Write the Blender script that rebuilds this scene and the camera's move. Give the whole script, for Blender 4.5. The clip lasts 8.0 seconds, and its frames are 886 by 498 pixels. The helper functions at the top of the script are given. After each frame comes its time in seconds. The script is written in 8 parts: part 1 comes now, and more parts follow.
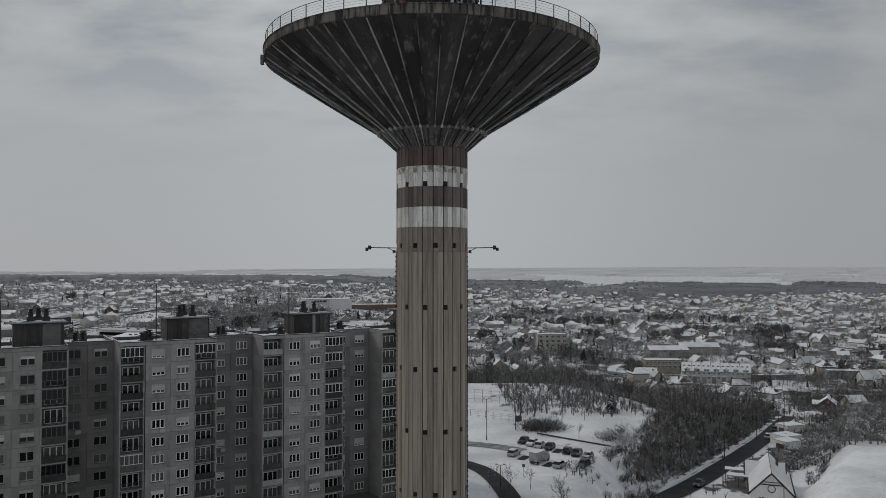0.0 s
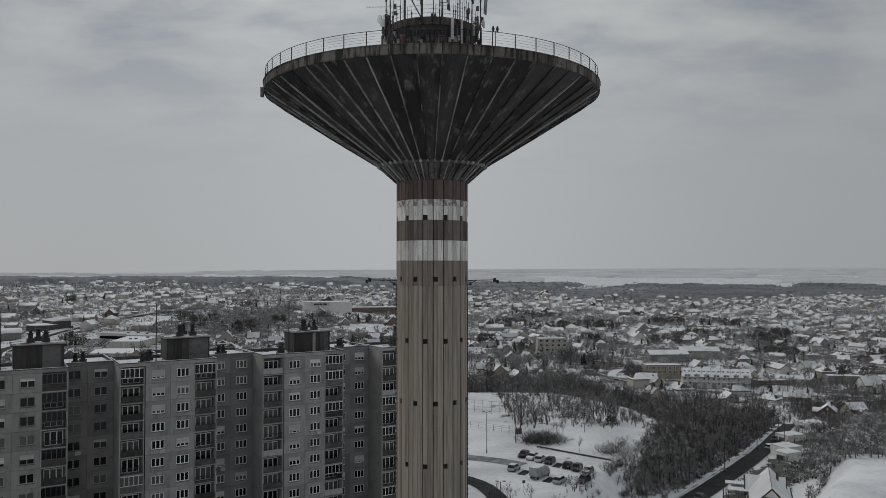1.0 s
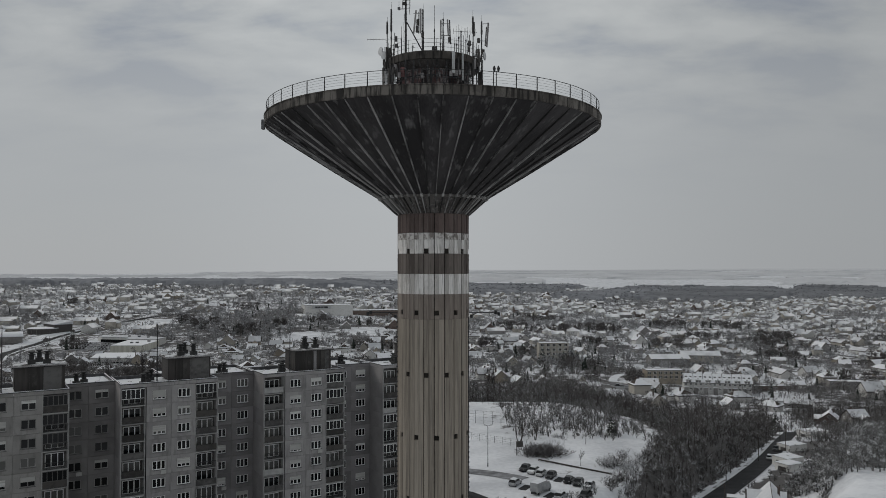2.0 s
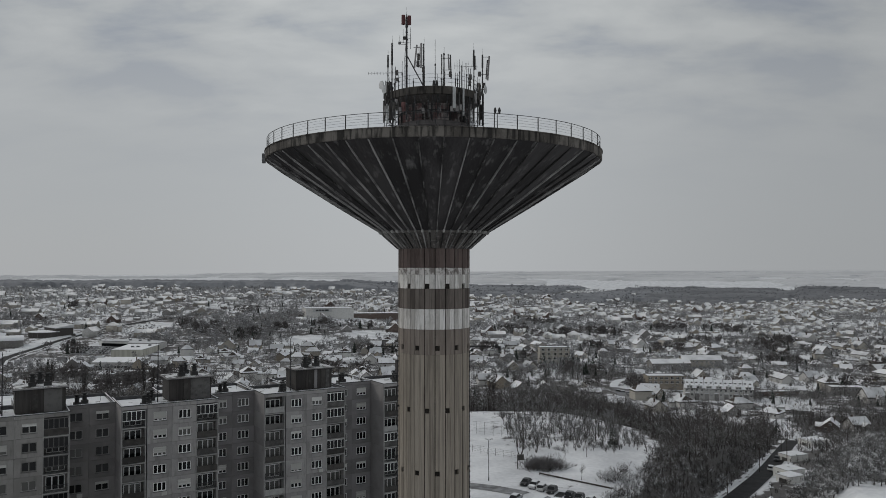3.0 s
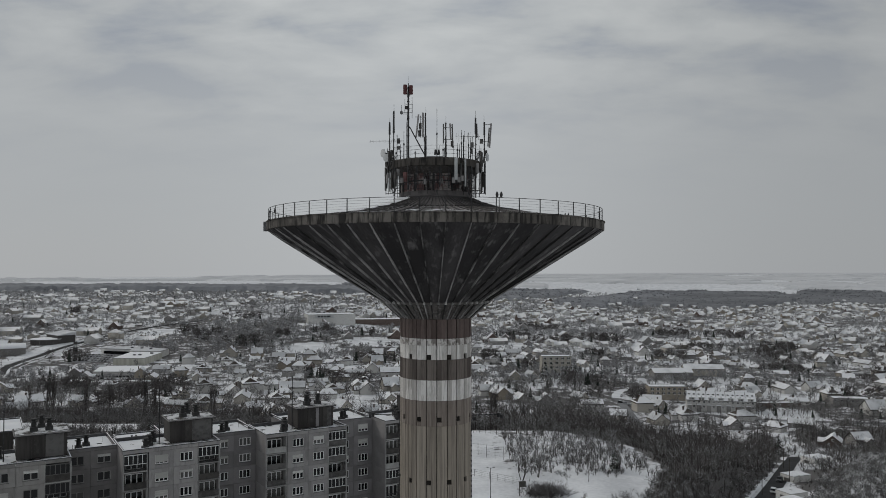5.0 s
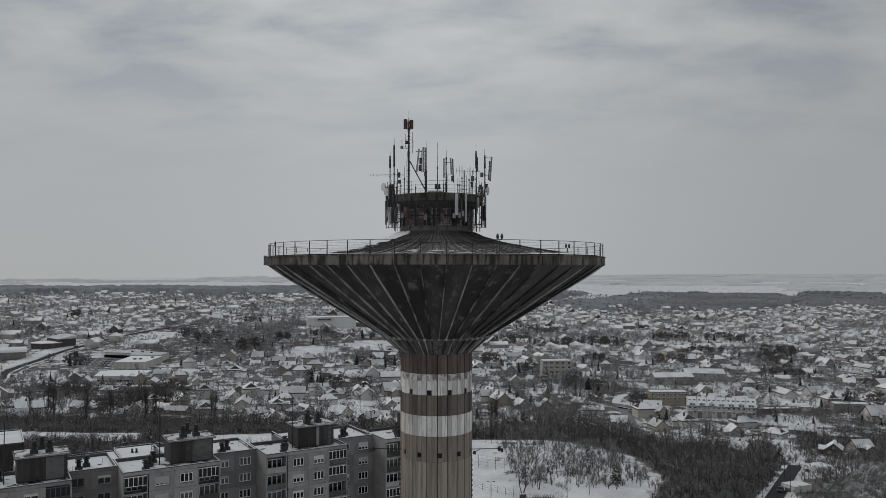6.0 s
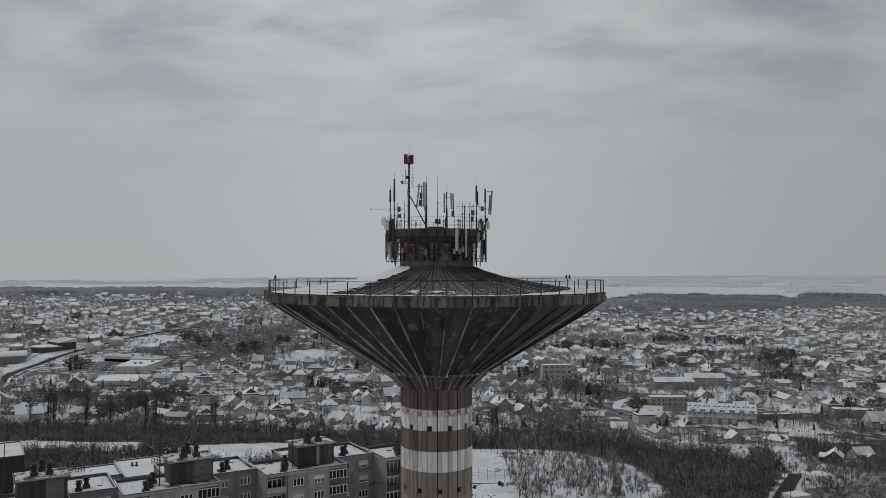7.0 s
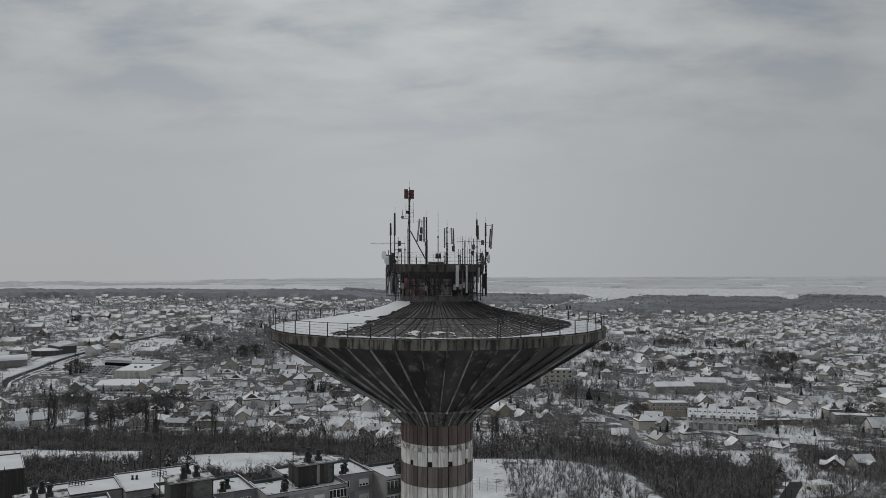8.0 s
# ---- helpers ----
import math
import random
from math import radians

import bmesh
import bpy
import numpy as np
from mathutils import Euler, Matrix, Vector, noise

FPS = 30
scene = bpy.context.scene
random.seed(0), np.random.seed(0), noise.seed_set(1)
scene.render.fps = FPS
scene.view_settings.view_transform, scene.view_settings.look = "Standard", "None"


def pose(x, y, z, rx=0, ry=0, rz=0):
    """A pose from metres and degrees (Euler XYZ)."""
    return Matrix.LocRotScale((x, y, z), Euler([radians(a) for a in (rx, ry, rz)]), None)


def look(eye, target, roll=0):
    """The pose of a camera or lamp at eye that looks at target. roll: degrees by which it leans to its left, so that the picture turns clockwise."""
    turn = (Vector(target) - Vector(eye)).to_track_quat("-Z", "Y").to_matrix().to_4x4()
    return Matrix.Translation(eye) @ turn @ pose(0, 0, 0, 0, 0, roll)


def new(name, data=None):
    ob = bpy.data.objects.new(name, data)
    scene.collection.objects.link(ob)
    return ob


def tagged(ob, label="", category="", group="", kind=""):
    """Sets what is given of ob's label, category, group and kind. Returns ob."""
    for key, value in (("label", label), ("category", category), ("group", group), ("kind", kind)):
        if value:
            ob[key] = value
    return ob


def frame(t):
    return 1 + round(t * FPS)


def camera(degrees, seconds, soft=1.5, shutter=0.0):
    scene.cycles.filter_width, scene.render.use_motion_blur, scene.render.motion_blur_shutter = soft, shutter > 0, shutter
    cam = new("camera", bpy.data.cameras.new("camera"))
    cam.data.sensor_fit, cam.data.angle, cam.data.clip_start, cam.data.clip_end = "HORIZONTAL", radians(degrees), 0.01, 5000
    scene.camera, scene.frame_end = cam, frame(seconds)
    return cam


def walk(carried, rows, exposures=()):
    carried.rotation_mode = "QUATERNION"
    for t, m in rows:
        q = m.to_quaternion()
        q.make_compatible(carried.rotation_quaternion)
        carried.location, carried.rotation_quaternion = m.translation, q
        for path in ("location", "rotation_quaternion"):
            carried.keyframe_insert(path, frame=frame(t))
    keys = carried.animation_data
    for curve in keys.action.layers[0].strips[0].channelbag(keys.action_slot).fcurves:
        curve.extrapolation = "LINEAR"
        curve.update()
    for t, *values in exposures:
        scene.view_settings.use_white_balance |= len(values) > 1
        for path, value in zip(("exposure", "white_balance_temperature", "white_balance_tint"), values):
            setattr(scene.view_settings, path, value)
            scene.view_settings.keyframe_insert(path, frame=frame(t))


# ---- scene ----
# camera: a drone that climbs straight up in front of the tower
cam = camera(60.3, 8.0, soft=0.65)
CLIMB = [(0.0, 43.50, 0.00), (0.5, 45.05, 0.00), (1.0, 46.67, 0.01), (1.5, 48.22, 0.05), (3.0, 53.13, 0.15), (3.5, 54.74, 0.18),
         (4.0, 56.44, 0.21), (4.5, 58.11, 0.25), (6.0, 63.07, 0.32), (6.5, 64.70, 0.33), (7.0, 66.39, 0.34), (7.5, 68.01, 0.36), (8.0, 69.70, 0.37)]
walk(cam, [(t, pose(0, 0, z, 90 + 1.316 + 0.0505 * t, 0, yaw)) for t, z, yaw in CLIMB], [(0.0, 0.03), (4.0, 0.09), (8.0, 0.08)])

# overcast winter sky with a weak, wide sun behind the cloud
world = bpy.data.worlds.new("world")
scene.world = world
world.use_nodes = True
wn, wl = world.node_tree.nodes, world.node_tree.links
wn.clear()
SUN_EL, SUN_AZ = 34.0, -62.0      # degrees; azimuth from +y towards +x


def wnode(kind, **kw):
    n = wn.new(kind)
    for k, v in kw.items():
        n.inputs[k].default_value = v
    return n


w_out = wn.new("ShaderNodeOutputWorld")
w_bg = wnode("ShaderNodeBackground", Strength=1.0)
w_sky = wn.new("ShaderNodeTexSky")
w_sky.sky_type, w_sky.sun_disc = "NISHITA", False
w_sky.sun_elevation, w_sky.sun_rotation = radians(SUN_EL), radians(SUN_AZ)
w_sky_dim = wn.new("ShaderNodeVectorMath")
w_sky_dim.operation = "SCALE"
w_sky_dim.inputs["Scale"].default_value = 0.06
wl.new(w_sky.outputs[0], w_sky_dim.inputs[0])
w_tc = wn.new("ShaderNodeTexCoord")
w_sep = wn.new("ShaderNodeSeparateXYZ")
wl.new(w_tc.outputs["Generated"], w_sep.inputs[0])


def wmath(op, a, b):
    n = wn.new("ShaderNodeMath")
    n.operation = op
    for i, v in enumerate((a, b)):
        if isinstance(v, (int, float)):
            n.inputs[i].default_value = v
        else:
            wl.new(v, n.inputs[i])
    return n.outputs[0]


w_h = wmath("ADD", wmath("MAXIMUM", w_sep.outputs[2], 0.0), 0.26)
w_flat = wn.new("ShaderNodeCombineXYZ")
wl.new(wmath("DIVIDE", w_sep.outputs[0], w_h), w_flat.inputs[0])
wl.new(wmath("DIVIDE", w_sep.outputs[1], w_h), w_flat.inputs[1])
w_map = wn.new("ShaderNodeMapping")
w_map.inputs["Scale"].default_value = (0.6, 1.0, 1.0)
w_map.inputs["Rotation"].default_value = (0, 0, 0.25)
w_map.inputs["Location"].default_value = (2.7, 1.9, 0.0)
wl.new(w_flat.outputs[0], w_map.inputs[0])
w_noise = wnode("ShaderNodeTexNoise", Scale=4.6, Detail=6.0, Roughness=0.52, Distortion=0.2)
wl.new(w_map.outputs[0], w_noise.inputs["Vector"])
def set_ramp(ramp, stops):
    """Gives a ramp of three stops their places and colours."""
    ramp.elements.new(0.5)
    for i, (p, c) in enumerate(stops):
        ramp.elements[i].position, ramp.elements[i].color = p, (*c, 1)


w_ramp = wn.new("ShaderNodeValToRGB")
set_ramp(w_ramp.color_ramp, [(0.36, (0.290, 0.318, 0.360)), (0.5, (0.400, 0.420, 0.432)), (0.64, (0.470, 0.488, 0.492))])
wl.new(w_noise.outputs[0], w_ramp.inputs[0])
w_fade = wn.new("ShaderNodeMapRange")      # the deck of cloud dims to a grey bank at the horizon
w_fade.inputs[1].default_value, w_fade.inputs[2].default_value = 0.0, 0.30
wl.new(w_sep.outputs[2], w_fade.inputs[0])
w_even = wn.new("ShaderNodeMapRange")      # cloud forms blur into an even grey lower down
w_even.interpolation_type = "SMOOTHSTEP"
w_even.inputs[1].default_value, w_even.inputs[2].default_value, w_even.inputs[3].default_value = 0.08, 0.33, 0.06
wl.new(w_sep.outputs[2], w_even.inputs[0])
w_forms = wn.new("ShaderNodeMixRGB")
w_forms.inputs[1].default_value = (0.398, 0.418, 0.430, 1)
wl.new(w_even.outputs[0], w_forms.inputs[0])
wl.new(w_ramp.outputs[0], w_forms.inputs[2])
w_side = wn.new("ShaderNodeValToRGB")      # the deck is thinnest ahead, thicker to both sides
set_ramp(w_side.color_ramp, [(0.27, (0.95,) * 3), (0.47, (1.06,) * 3), (0.77, (0.82,) * 3)])
w_side.color_ramp.interpolation = "EASE"
wl.new(wmath("ADD", wmath("MULTIPLY", w_sep.outputs[0], 0.5), 0.5), w_side.inputs[0])
w_lit = wn.new("ShaderNodeVectorMath")
w_lit.operation = "SCALE"
wl.new(w_side.outputs[0], w_lit.inputs["Scale"])
w_bank = wn.new("ShaderNodeMixRGB")
w_bank.inputs[1].default_value = (0.385, 0.400, 0.414, 1)
wl.new(w_fade.outputs[0], w_bank.inputs[0])
wl.new(w_forms.outputs[0], w_bank.inputs[2])
wl.new(w_bank.outputs[0], w_lit.inputs[0])
w_mix = wn.new("ShaderNodeMixRGB")
w_mix.inputs[0].default_value = 0.97
wl.new(w_sky_dim.outputs[0], w_mix.inputs[1])
wl.new(w_lit.outputs[0], w_mix.inputs[2])
wl.new(w_mix.outputs[0], w_bg.inputs[0])
wl.new(w_bg.outputs[0], w_out.inputs[0])

sun = new("sun", bpy.data.lights.new("sun", "SUN"))
sun.data.energy, sun.data.angle, sun.data.color = 0.75, radians(14), (1.0, 0.95, 0.88)
sun.matrix_world = look((300 * math.sin(radians(SUN_AZ)), 300 * math.cos(radians(SUN_AZ)), 300 * math.tan(radians(SUN_EL))), (0, 0, 0))


# ---------------------------------------------------------------- materials
def surface(name, dark, light, scale=1.0, rough=0.85, bump=0.2, metal=0.0, stretch=(1, 1, 1), contrast=(0.35, 0.65), fine=14.0,
            spread=0.0, streak=None, coords="Object"):
    """Two scales of noise between two colours, with relief; spread: how much each piece differs; streak: (colour, amount) for runs down the face."""
    m = bpy.data.materials.new(name)
    m.use_nodes = True
    n, l = m.node_tree.nodes, m.node_tree.links
    bsdf = n["Principled BSDF"]
    bsdf.inputs["Roughness"].default_value, bsdf.inputs["Metallic"].default_value = rough, metal
    bsdf.inputs["Specular IOR Level"].default_value = 0.15 if rough > 0.7 else 0.4
    tc = n.new("ShaderNodeTexCoord")
    mp = n.new("ShaderNodeMapping")
    mp.inputs["Scale"].default_value = stretch
    info = n.new("ShaderNodeObjectInfo")
    where = tc.outputs[coords]
    if spread:                      # pieces that share a mesh must not share their stains
        off = n.new("ShaderNodeVectorMath")
        off.operation = "MULTIPLY_ADD"
        comb = n.new("ShaderNodeCombineXYZ")
        for k in range(3):
            l.new(info.outputs["Random"], comb.inputs[k])
        l.new(comb.outputs[0], off.inputs[0])
        off.inputs[1].default_value = (61.0, 37.0, 83.0)
        l.new(tc.outputs[coords], off.inputs[2])
        where = off.outputs[0]
    l.new(where, mp.inputs[0])
    big = n.new("ShaderNodeTexNoise")
    big.inputs["Scale"].default_value, big.inputs["Detail"].default_value = scale, 5
    small = n.new("ShaderNodeTexNoise")
    small.inputs["Scale"].default_value, small.inputs["Detail"].default_value = scale * fine, 3
    for t in (big, small):
        l.new(mp.outputs[0], t.inputs["Vector"])
    mix = n.new("ShaderNodeMath")
    mix.operation = "MULTIPLY_ADD"
    mix.inputs[1].default_value = 0.35
    l.new(small.outputs[0], mix.inputs[0])
    sub = n.new("ShaderNodeMath")
    sub.operation = "MULTIPLY_ADD"
    sub.inputs[1].default_value, sub.inputs[2].default_value = spread, -0.175 - spread / 2
    l.new(info.outputs["Random"], sub.inputs[0])
    l.new(sub.outputs[0], mix.inputs[2])
    add = n.new("ShaderNodeMath")
    l.new(big.outputs[0], add.inputs[0])
    l.new(mix.outputs[0], add.inputs[1])
    ramp = n.new("ShaderNodeValToRGB")
    e = ramp.color_ramp.elements
    e[0].position, e[0].color = contrast[0], (*dark, 1)
    e[1].position, e[1].color = contrast[1], (*light, 1)
    l.new(add.outputs[0], ramp.inputs[0])
    colour = ramp.outputs[0]
    if streak:
        mp2 = n.new("ShaderNodeMapping")
        mp2.inputs["Scale"].default_value = streak[2] if len(streak) > 2 else (2.2, 2.2, 0.12)
        l.new(where, mp2.inputs[0])
        run = n.new("ShaderNodeTexNoise")
        run.inputs["Scale"].default_value, run.inputs["Detail"].default_value = 2.0, 6
        l.new(mp2.outputs[0], run.inputs["Vector"])
        cut = n.new("ShaderNodeMapRange")
        cut.inputs[1].default_value, cut.inputs[2].default_value = streak[3] if len(streak) > 3 else (0.52, 0.68)
        cut.inputs[4].default_value = streak[1]
        l.new(run.outputs[0], cut.inputs[0])
        over = n.new("ShaderNodeMixRGB")
        over.inputs[2].default_value = (*streak[0], 1)
        l.new(cut.outputs[0], over.inputs[0])
        l.new(colour, over.inputs[1])
        colour = over.outputs[0]
    l.new(colour, bsdf.inputs["Base Color"])
    if bump:
        b = n.new("ShaderNodeBump")
        b.inputs["Strength"].default_value, b.inputs["Distance"].default_value = bump, 0.03
        l.new(small.outputs[0], b.inputs["Height"])
        l.new(b.outputs[0], bsdf.inputs["Normal"])
    return m


def glass(name, tint=(0.02, 0.025, 0.03), rough=0.06):
    m = bpy.data.materials.new(name)
    m.use_nodes = True
    b = m.node_tree.nodes["Principled BSDF"]
    b.inputs["Base Color"].default_value = (*tint, 1)
    b.inputs["Roughness"].default_value = rough
    b.inputs["IOR"].default_value = 1.36
    return m


M = dict(
    concrete=surface("shaft_concrete", (0.214, 0.189, 0.158), (0.344, 0.306, 0.258), 0.7, 0.9, 0.3, stretch=(1.4, 1.4, 0.1), spread=0.22,
                     streak=((0.12, 0.105, 0.092), 0.6, (3.2, 3.2, 0.07), (0.50, 0.66))),
    concrete_brown=surface("browned_shaft_concrete", (0.185, 0.158, 0.138), (0.30, 0.262, 0.23), 0.7, 0.9, 0.3, stretch=(1.4, 1.4, 0.1), spread=0.22,
                           streak=((0.11, 0.093, 0.084), 0.6, (3.2, 3.2, 0.07), (0.50, 0.66))),
    concrete_dark=surface("weathered_dark_concrete", (0.10, 0.085, 0.077), (0.19, 0.166, 0.15), 0.6, 0.9, 0.3, stretch=(1, 1, 0.15), spread=0.4,
                          streak=((0.07, 0.065, 0.055), 0.5)),
    brown_paint=surface("faded_red_brown_paint", (0.086, 0.066, 0.06), (0.148, 0.115, 0.106), 0.9, 0.85, 0.3, stretch=(1, 1, 0.25), spread=0.2,
                        streak=((0.2, 0.18, 0.165), 0.35)),
    white_paint=surface("worn_white_paint", (0.47, 0.452, 0.428), (0.76, 0.742, 0.715), 1.0, 0.85, 0.3, stretch=(1, 1, 0.3), spread=0.5,
                        streak=((0.20, 0.18, 0.16), 0.6, (3.4, 3.4, 0.3), (0.52, 0.70))),
    white_peel=surface("peeling_white_paint", (0.22, 0.20, 0.185), (0.62, 0.60, 0.575), 2.6, 0.85, 0.4, contrast=(0.40, 0.56), spread=0.25),
    # cone panels are far darker than the fascia, with pale patches
    black_concrete=surface("near_black_cone_concrete", (0.029, 0.0275, 0.028), (0.060, 0.0565, 0.057), 0.35, 0.85, 0.25, stretch=(1.6, 0.5, 0.5), spread=0.4,
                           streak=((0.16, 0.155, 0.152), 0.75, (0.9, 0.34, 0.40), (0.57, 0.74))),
    rib_concrete=surface("pale_rib_concrete", (0.03, 0.029, 0.0285), (0.34, 0.333, 0.325), 0.55, 0.85, 0.3, contrast=(0.36, 0.76), spread=0.55),
    rib_foot=surface("bird_limed_rib_foot", (0.20, 0.198, 0.19), (0.42, 0.415, 0.40), 2.0, 0.85, 0.3, spread=0.8),
    fascia=surface("stained_grey_fascia", (0.08, 0.073, 0.066), (0.17, 0.157, 0.142), 0.7, 0.85, 0.3, spread=0.35,
                   streak=((0.022, 0.021, 0.02), 0.85, (1.6, 1.6, 0.22), (0.46, 0.60))),
    collar=surface("collar_concrete", (0.048, 0.044, 0.042), (0.115, 0.107, 0.101), 0.9, 0.85, 0.3, spread=0.4, streak=((0.28, 0.27, 0.255), 0.5, (2.6, 2.6, 0.5), (0.55, 0.7))),
    roof_sheet=surface("dark_roof_sheet", (0.078, 0.071, 0.07), (0.155, 0.143, 0.141), 1.1, 0.6, 0.25, spread=0.45),
    seam_dark=surface("tarred_roof_seam", (0.014, 0.013, 0.013), (0.05, 0.046, 0.045), 1.5, 0.7, 0.15, spread=0.5),
    seam=surface("weathered_roof_seam", (0.075, 0.068, 0.066), (0.26, 0.245, 0.24), 0.9, 0.6, 0.1, contrast=(0.40, 0.68), spread=0.5),
    # near-black core colour stands in for shade inside slots and grooves
    slot=surface("unlit_shaft_core", (0.02, 0.018, 0.016), (0.045, 0.04, 0.035), 1.0, 0.95, 0.2),
    steel=surface("dull_galvanised_steel", (0.09, 0.09, 0.092), (0.17, 0.17, 0.175), 2.0, 0.55, 0.1, metal=0.4),
    dark_steel=surface("dark_painted_steel", (0.02, 0.02, 0.021), (0.05, 0.05, 0.052), 2.0, 0.6, 0.1),
    maroon=surface("dull_maroon_plastic", (0.06, 0.018, 0.018), (0.12, 0.035, 0.035), 1.5, 0.6, 0.1, stretch=(3, 3, 0.4)),
    red_paint=surface("faded_signal_red_paint", (0.13, 0.06, 0.058), (0.24, 0.12, 0.115), 1.5, 0.6, 0.1),
    pale_plastic=surface("pale_grey_radome_plastic", (0.42, 0.43, 0.43), (0.55, 0.56, 0.56), 1.0, 0.5, 0.05),
    drum_red=surface("rusty_red_drum_panels", (0.03, 0.024, 0.024), (0.16, 0.098, 0.096), 0.9, 0.8, 0.3, spread=0.8, contrast=(0.38, 0.65), streak=((0.38, 0.355, 0.345), 0.85, (1.6, 1.6, 0.7), (0.46, 0.60))),
    snow=surface("settled_snow", (0.66, 0.675, 0.70), (0.77, 0.782, 0.80), 0.12, 0.75, 0.25, fine=30.0),
)
M.update(
    panel_grey=surface("grey_pebbledash_panel", (0.28, 0.272, 0.27), (0.385, 0.375, 0.37), 0.35, 0.92, 0.35, fine=40, spread=0.35,
                       streak=((0.10, 0.10, 0.098), 0.35, (0.8, 0.8, 0.2))),
    # darker copy of the front panel: shade of the recessed walls put into colour
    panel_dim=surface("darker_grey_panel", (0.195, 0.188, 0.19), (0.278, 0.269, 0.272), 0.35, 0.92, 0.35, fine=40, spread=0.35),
    panel_end=surface("pale_gable_panel", (0.25, 0.24, 0.24), (0.33, 0.32, 0.316), 0.3, 0.92, 0.35, fine=40, spread=0.2),
    panel_old=surface("unrenovated_beige_grey_panel", (0.235, 0.229, 0.22), (0.33, 0.322, 0.31), 0.35, 0.92, 0.35, fine=40, spread=0.3,
                      streak=((0.11, 0.108, 0.104), 0.4, (0.8, 0.8, 0.2))),
    # recess shade put into the older panel in the same way
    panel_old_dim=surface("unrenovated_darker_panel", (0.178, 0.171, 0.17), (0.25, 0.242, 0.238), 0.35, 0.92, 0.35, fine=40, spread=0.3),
    frame_dull=surface("dull_brown_grey_window_frame", (0.18, 0.177, 0.17), (0.36, 0.355, 0.345), 1.5, 0.6, 0.05, spread=0.8),
    # render toned down so loggia back walls read as shaded voids
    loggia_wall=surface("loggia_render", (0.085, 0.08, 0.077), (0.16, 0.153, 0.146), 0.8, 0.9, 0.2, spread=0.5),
    slab=surface("balcony_slab_concrete", (0.25, 0.25, 0.245), (0.38, 0.38, 0.37), 0.8, 0.9, 0.2, spread=0.4),
    bal_dark=surface("dark_balustrade_sheet", (0.035, 0.033, 0.031), (0.075, 0.07, 0.065), 1.2, 0.7, 0.15, spread=0.4),
    bal_mid=surface("grey_balustrade_sheet", (0.075, 0.073, 0.072), (0.15, 0.147, 0.143), 1.2, 0.75, 0.15, spread=0.4),
    bal_white=surface("white_balustrade_sheet", (0.33, 0.33, 0.325), (0.45, 0.45, 0.44), 1.2, 0.7, 0.15, spread=0.3),
    pvc=surface("white_window_frame", (0.78, 0.78, 0.775), (0.88, 0.88, 0.875), 1.5, 0.5, 0.05, spread=0.5),
    shutter=surface("closed_roller_shutter", (0.46, 0.46, 0.44), (0.68, 0.68, 0.66), 1.0, 0.7, 0.3, stretch=(0.2, 0.2, 6), spread=0.6),
    pane=glass("dark_window_glass", (0.008, 0.009, 0.010), 0.05),
    pane_pale=glass("curtained_window_glass", (0.11, 0.11, 0.105), 0.12),
    bitumen=surface("wet_bitumen_roofing", (0.02, 0.02, 0.02), (0.05, 0.05, 0.05), 0.8, 0.7, 0.3),
    patchy_snow=surface("thin_snow_over_moss", (0.05, 0.047, 0.044), (0.62, 0.63, 0.645), 0.5, 0.85, 0.3, contrast=(0.36, 0.52), fine=6),
    penthouse=surface("brown_sheet_cladding", (0.028, 0.0255, 0.024), (0.054, 0.049, 0.046), 0.8, 0.7, 0.2, stretch=(3, 3, 0.2), spread=0.3),
    coping=surface("sheet_metal_coping", (0.05, 0.05, 0.052), (0.1, 0.1, 0.105), 1.0, 0.6, 0.1),
    ac=surface("cream_unit_casing", (0.4, 0.4, 0.38), (0.5, 0.5, 0.48), 1.0, 0.6, 0.05),
)


# ---------------------------------------------------------------- mesh helpers
def mesh_of(name, verts, faces, material=None, smooth=False):
    me = bpy.data.meshes.new(name)
    me.from_pydata([tuple(v) for v in verts], [], [tuple(f) for f in faces])
    if material:
        me.materials.append(material)
    if smooth:
        me.polygons.foreach_set("use_smooth", [True] * len(me.polygons))
    me.update()
    return me


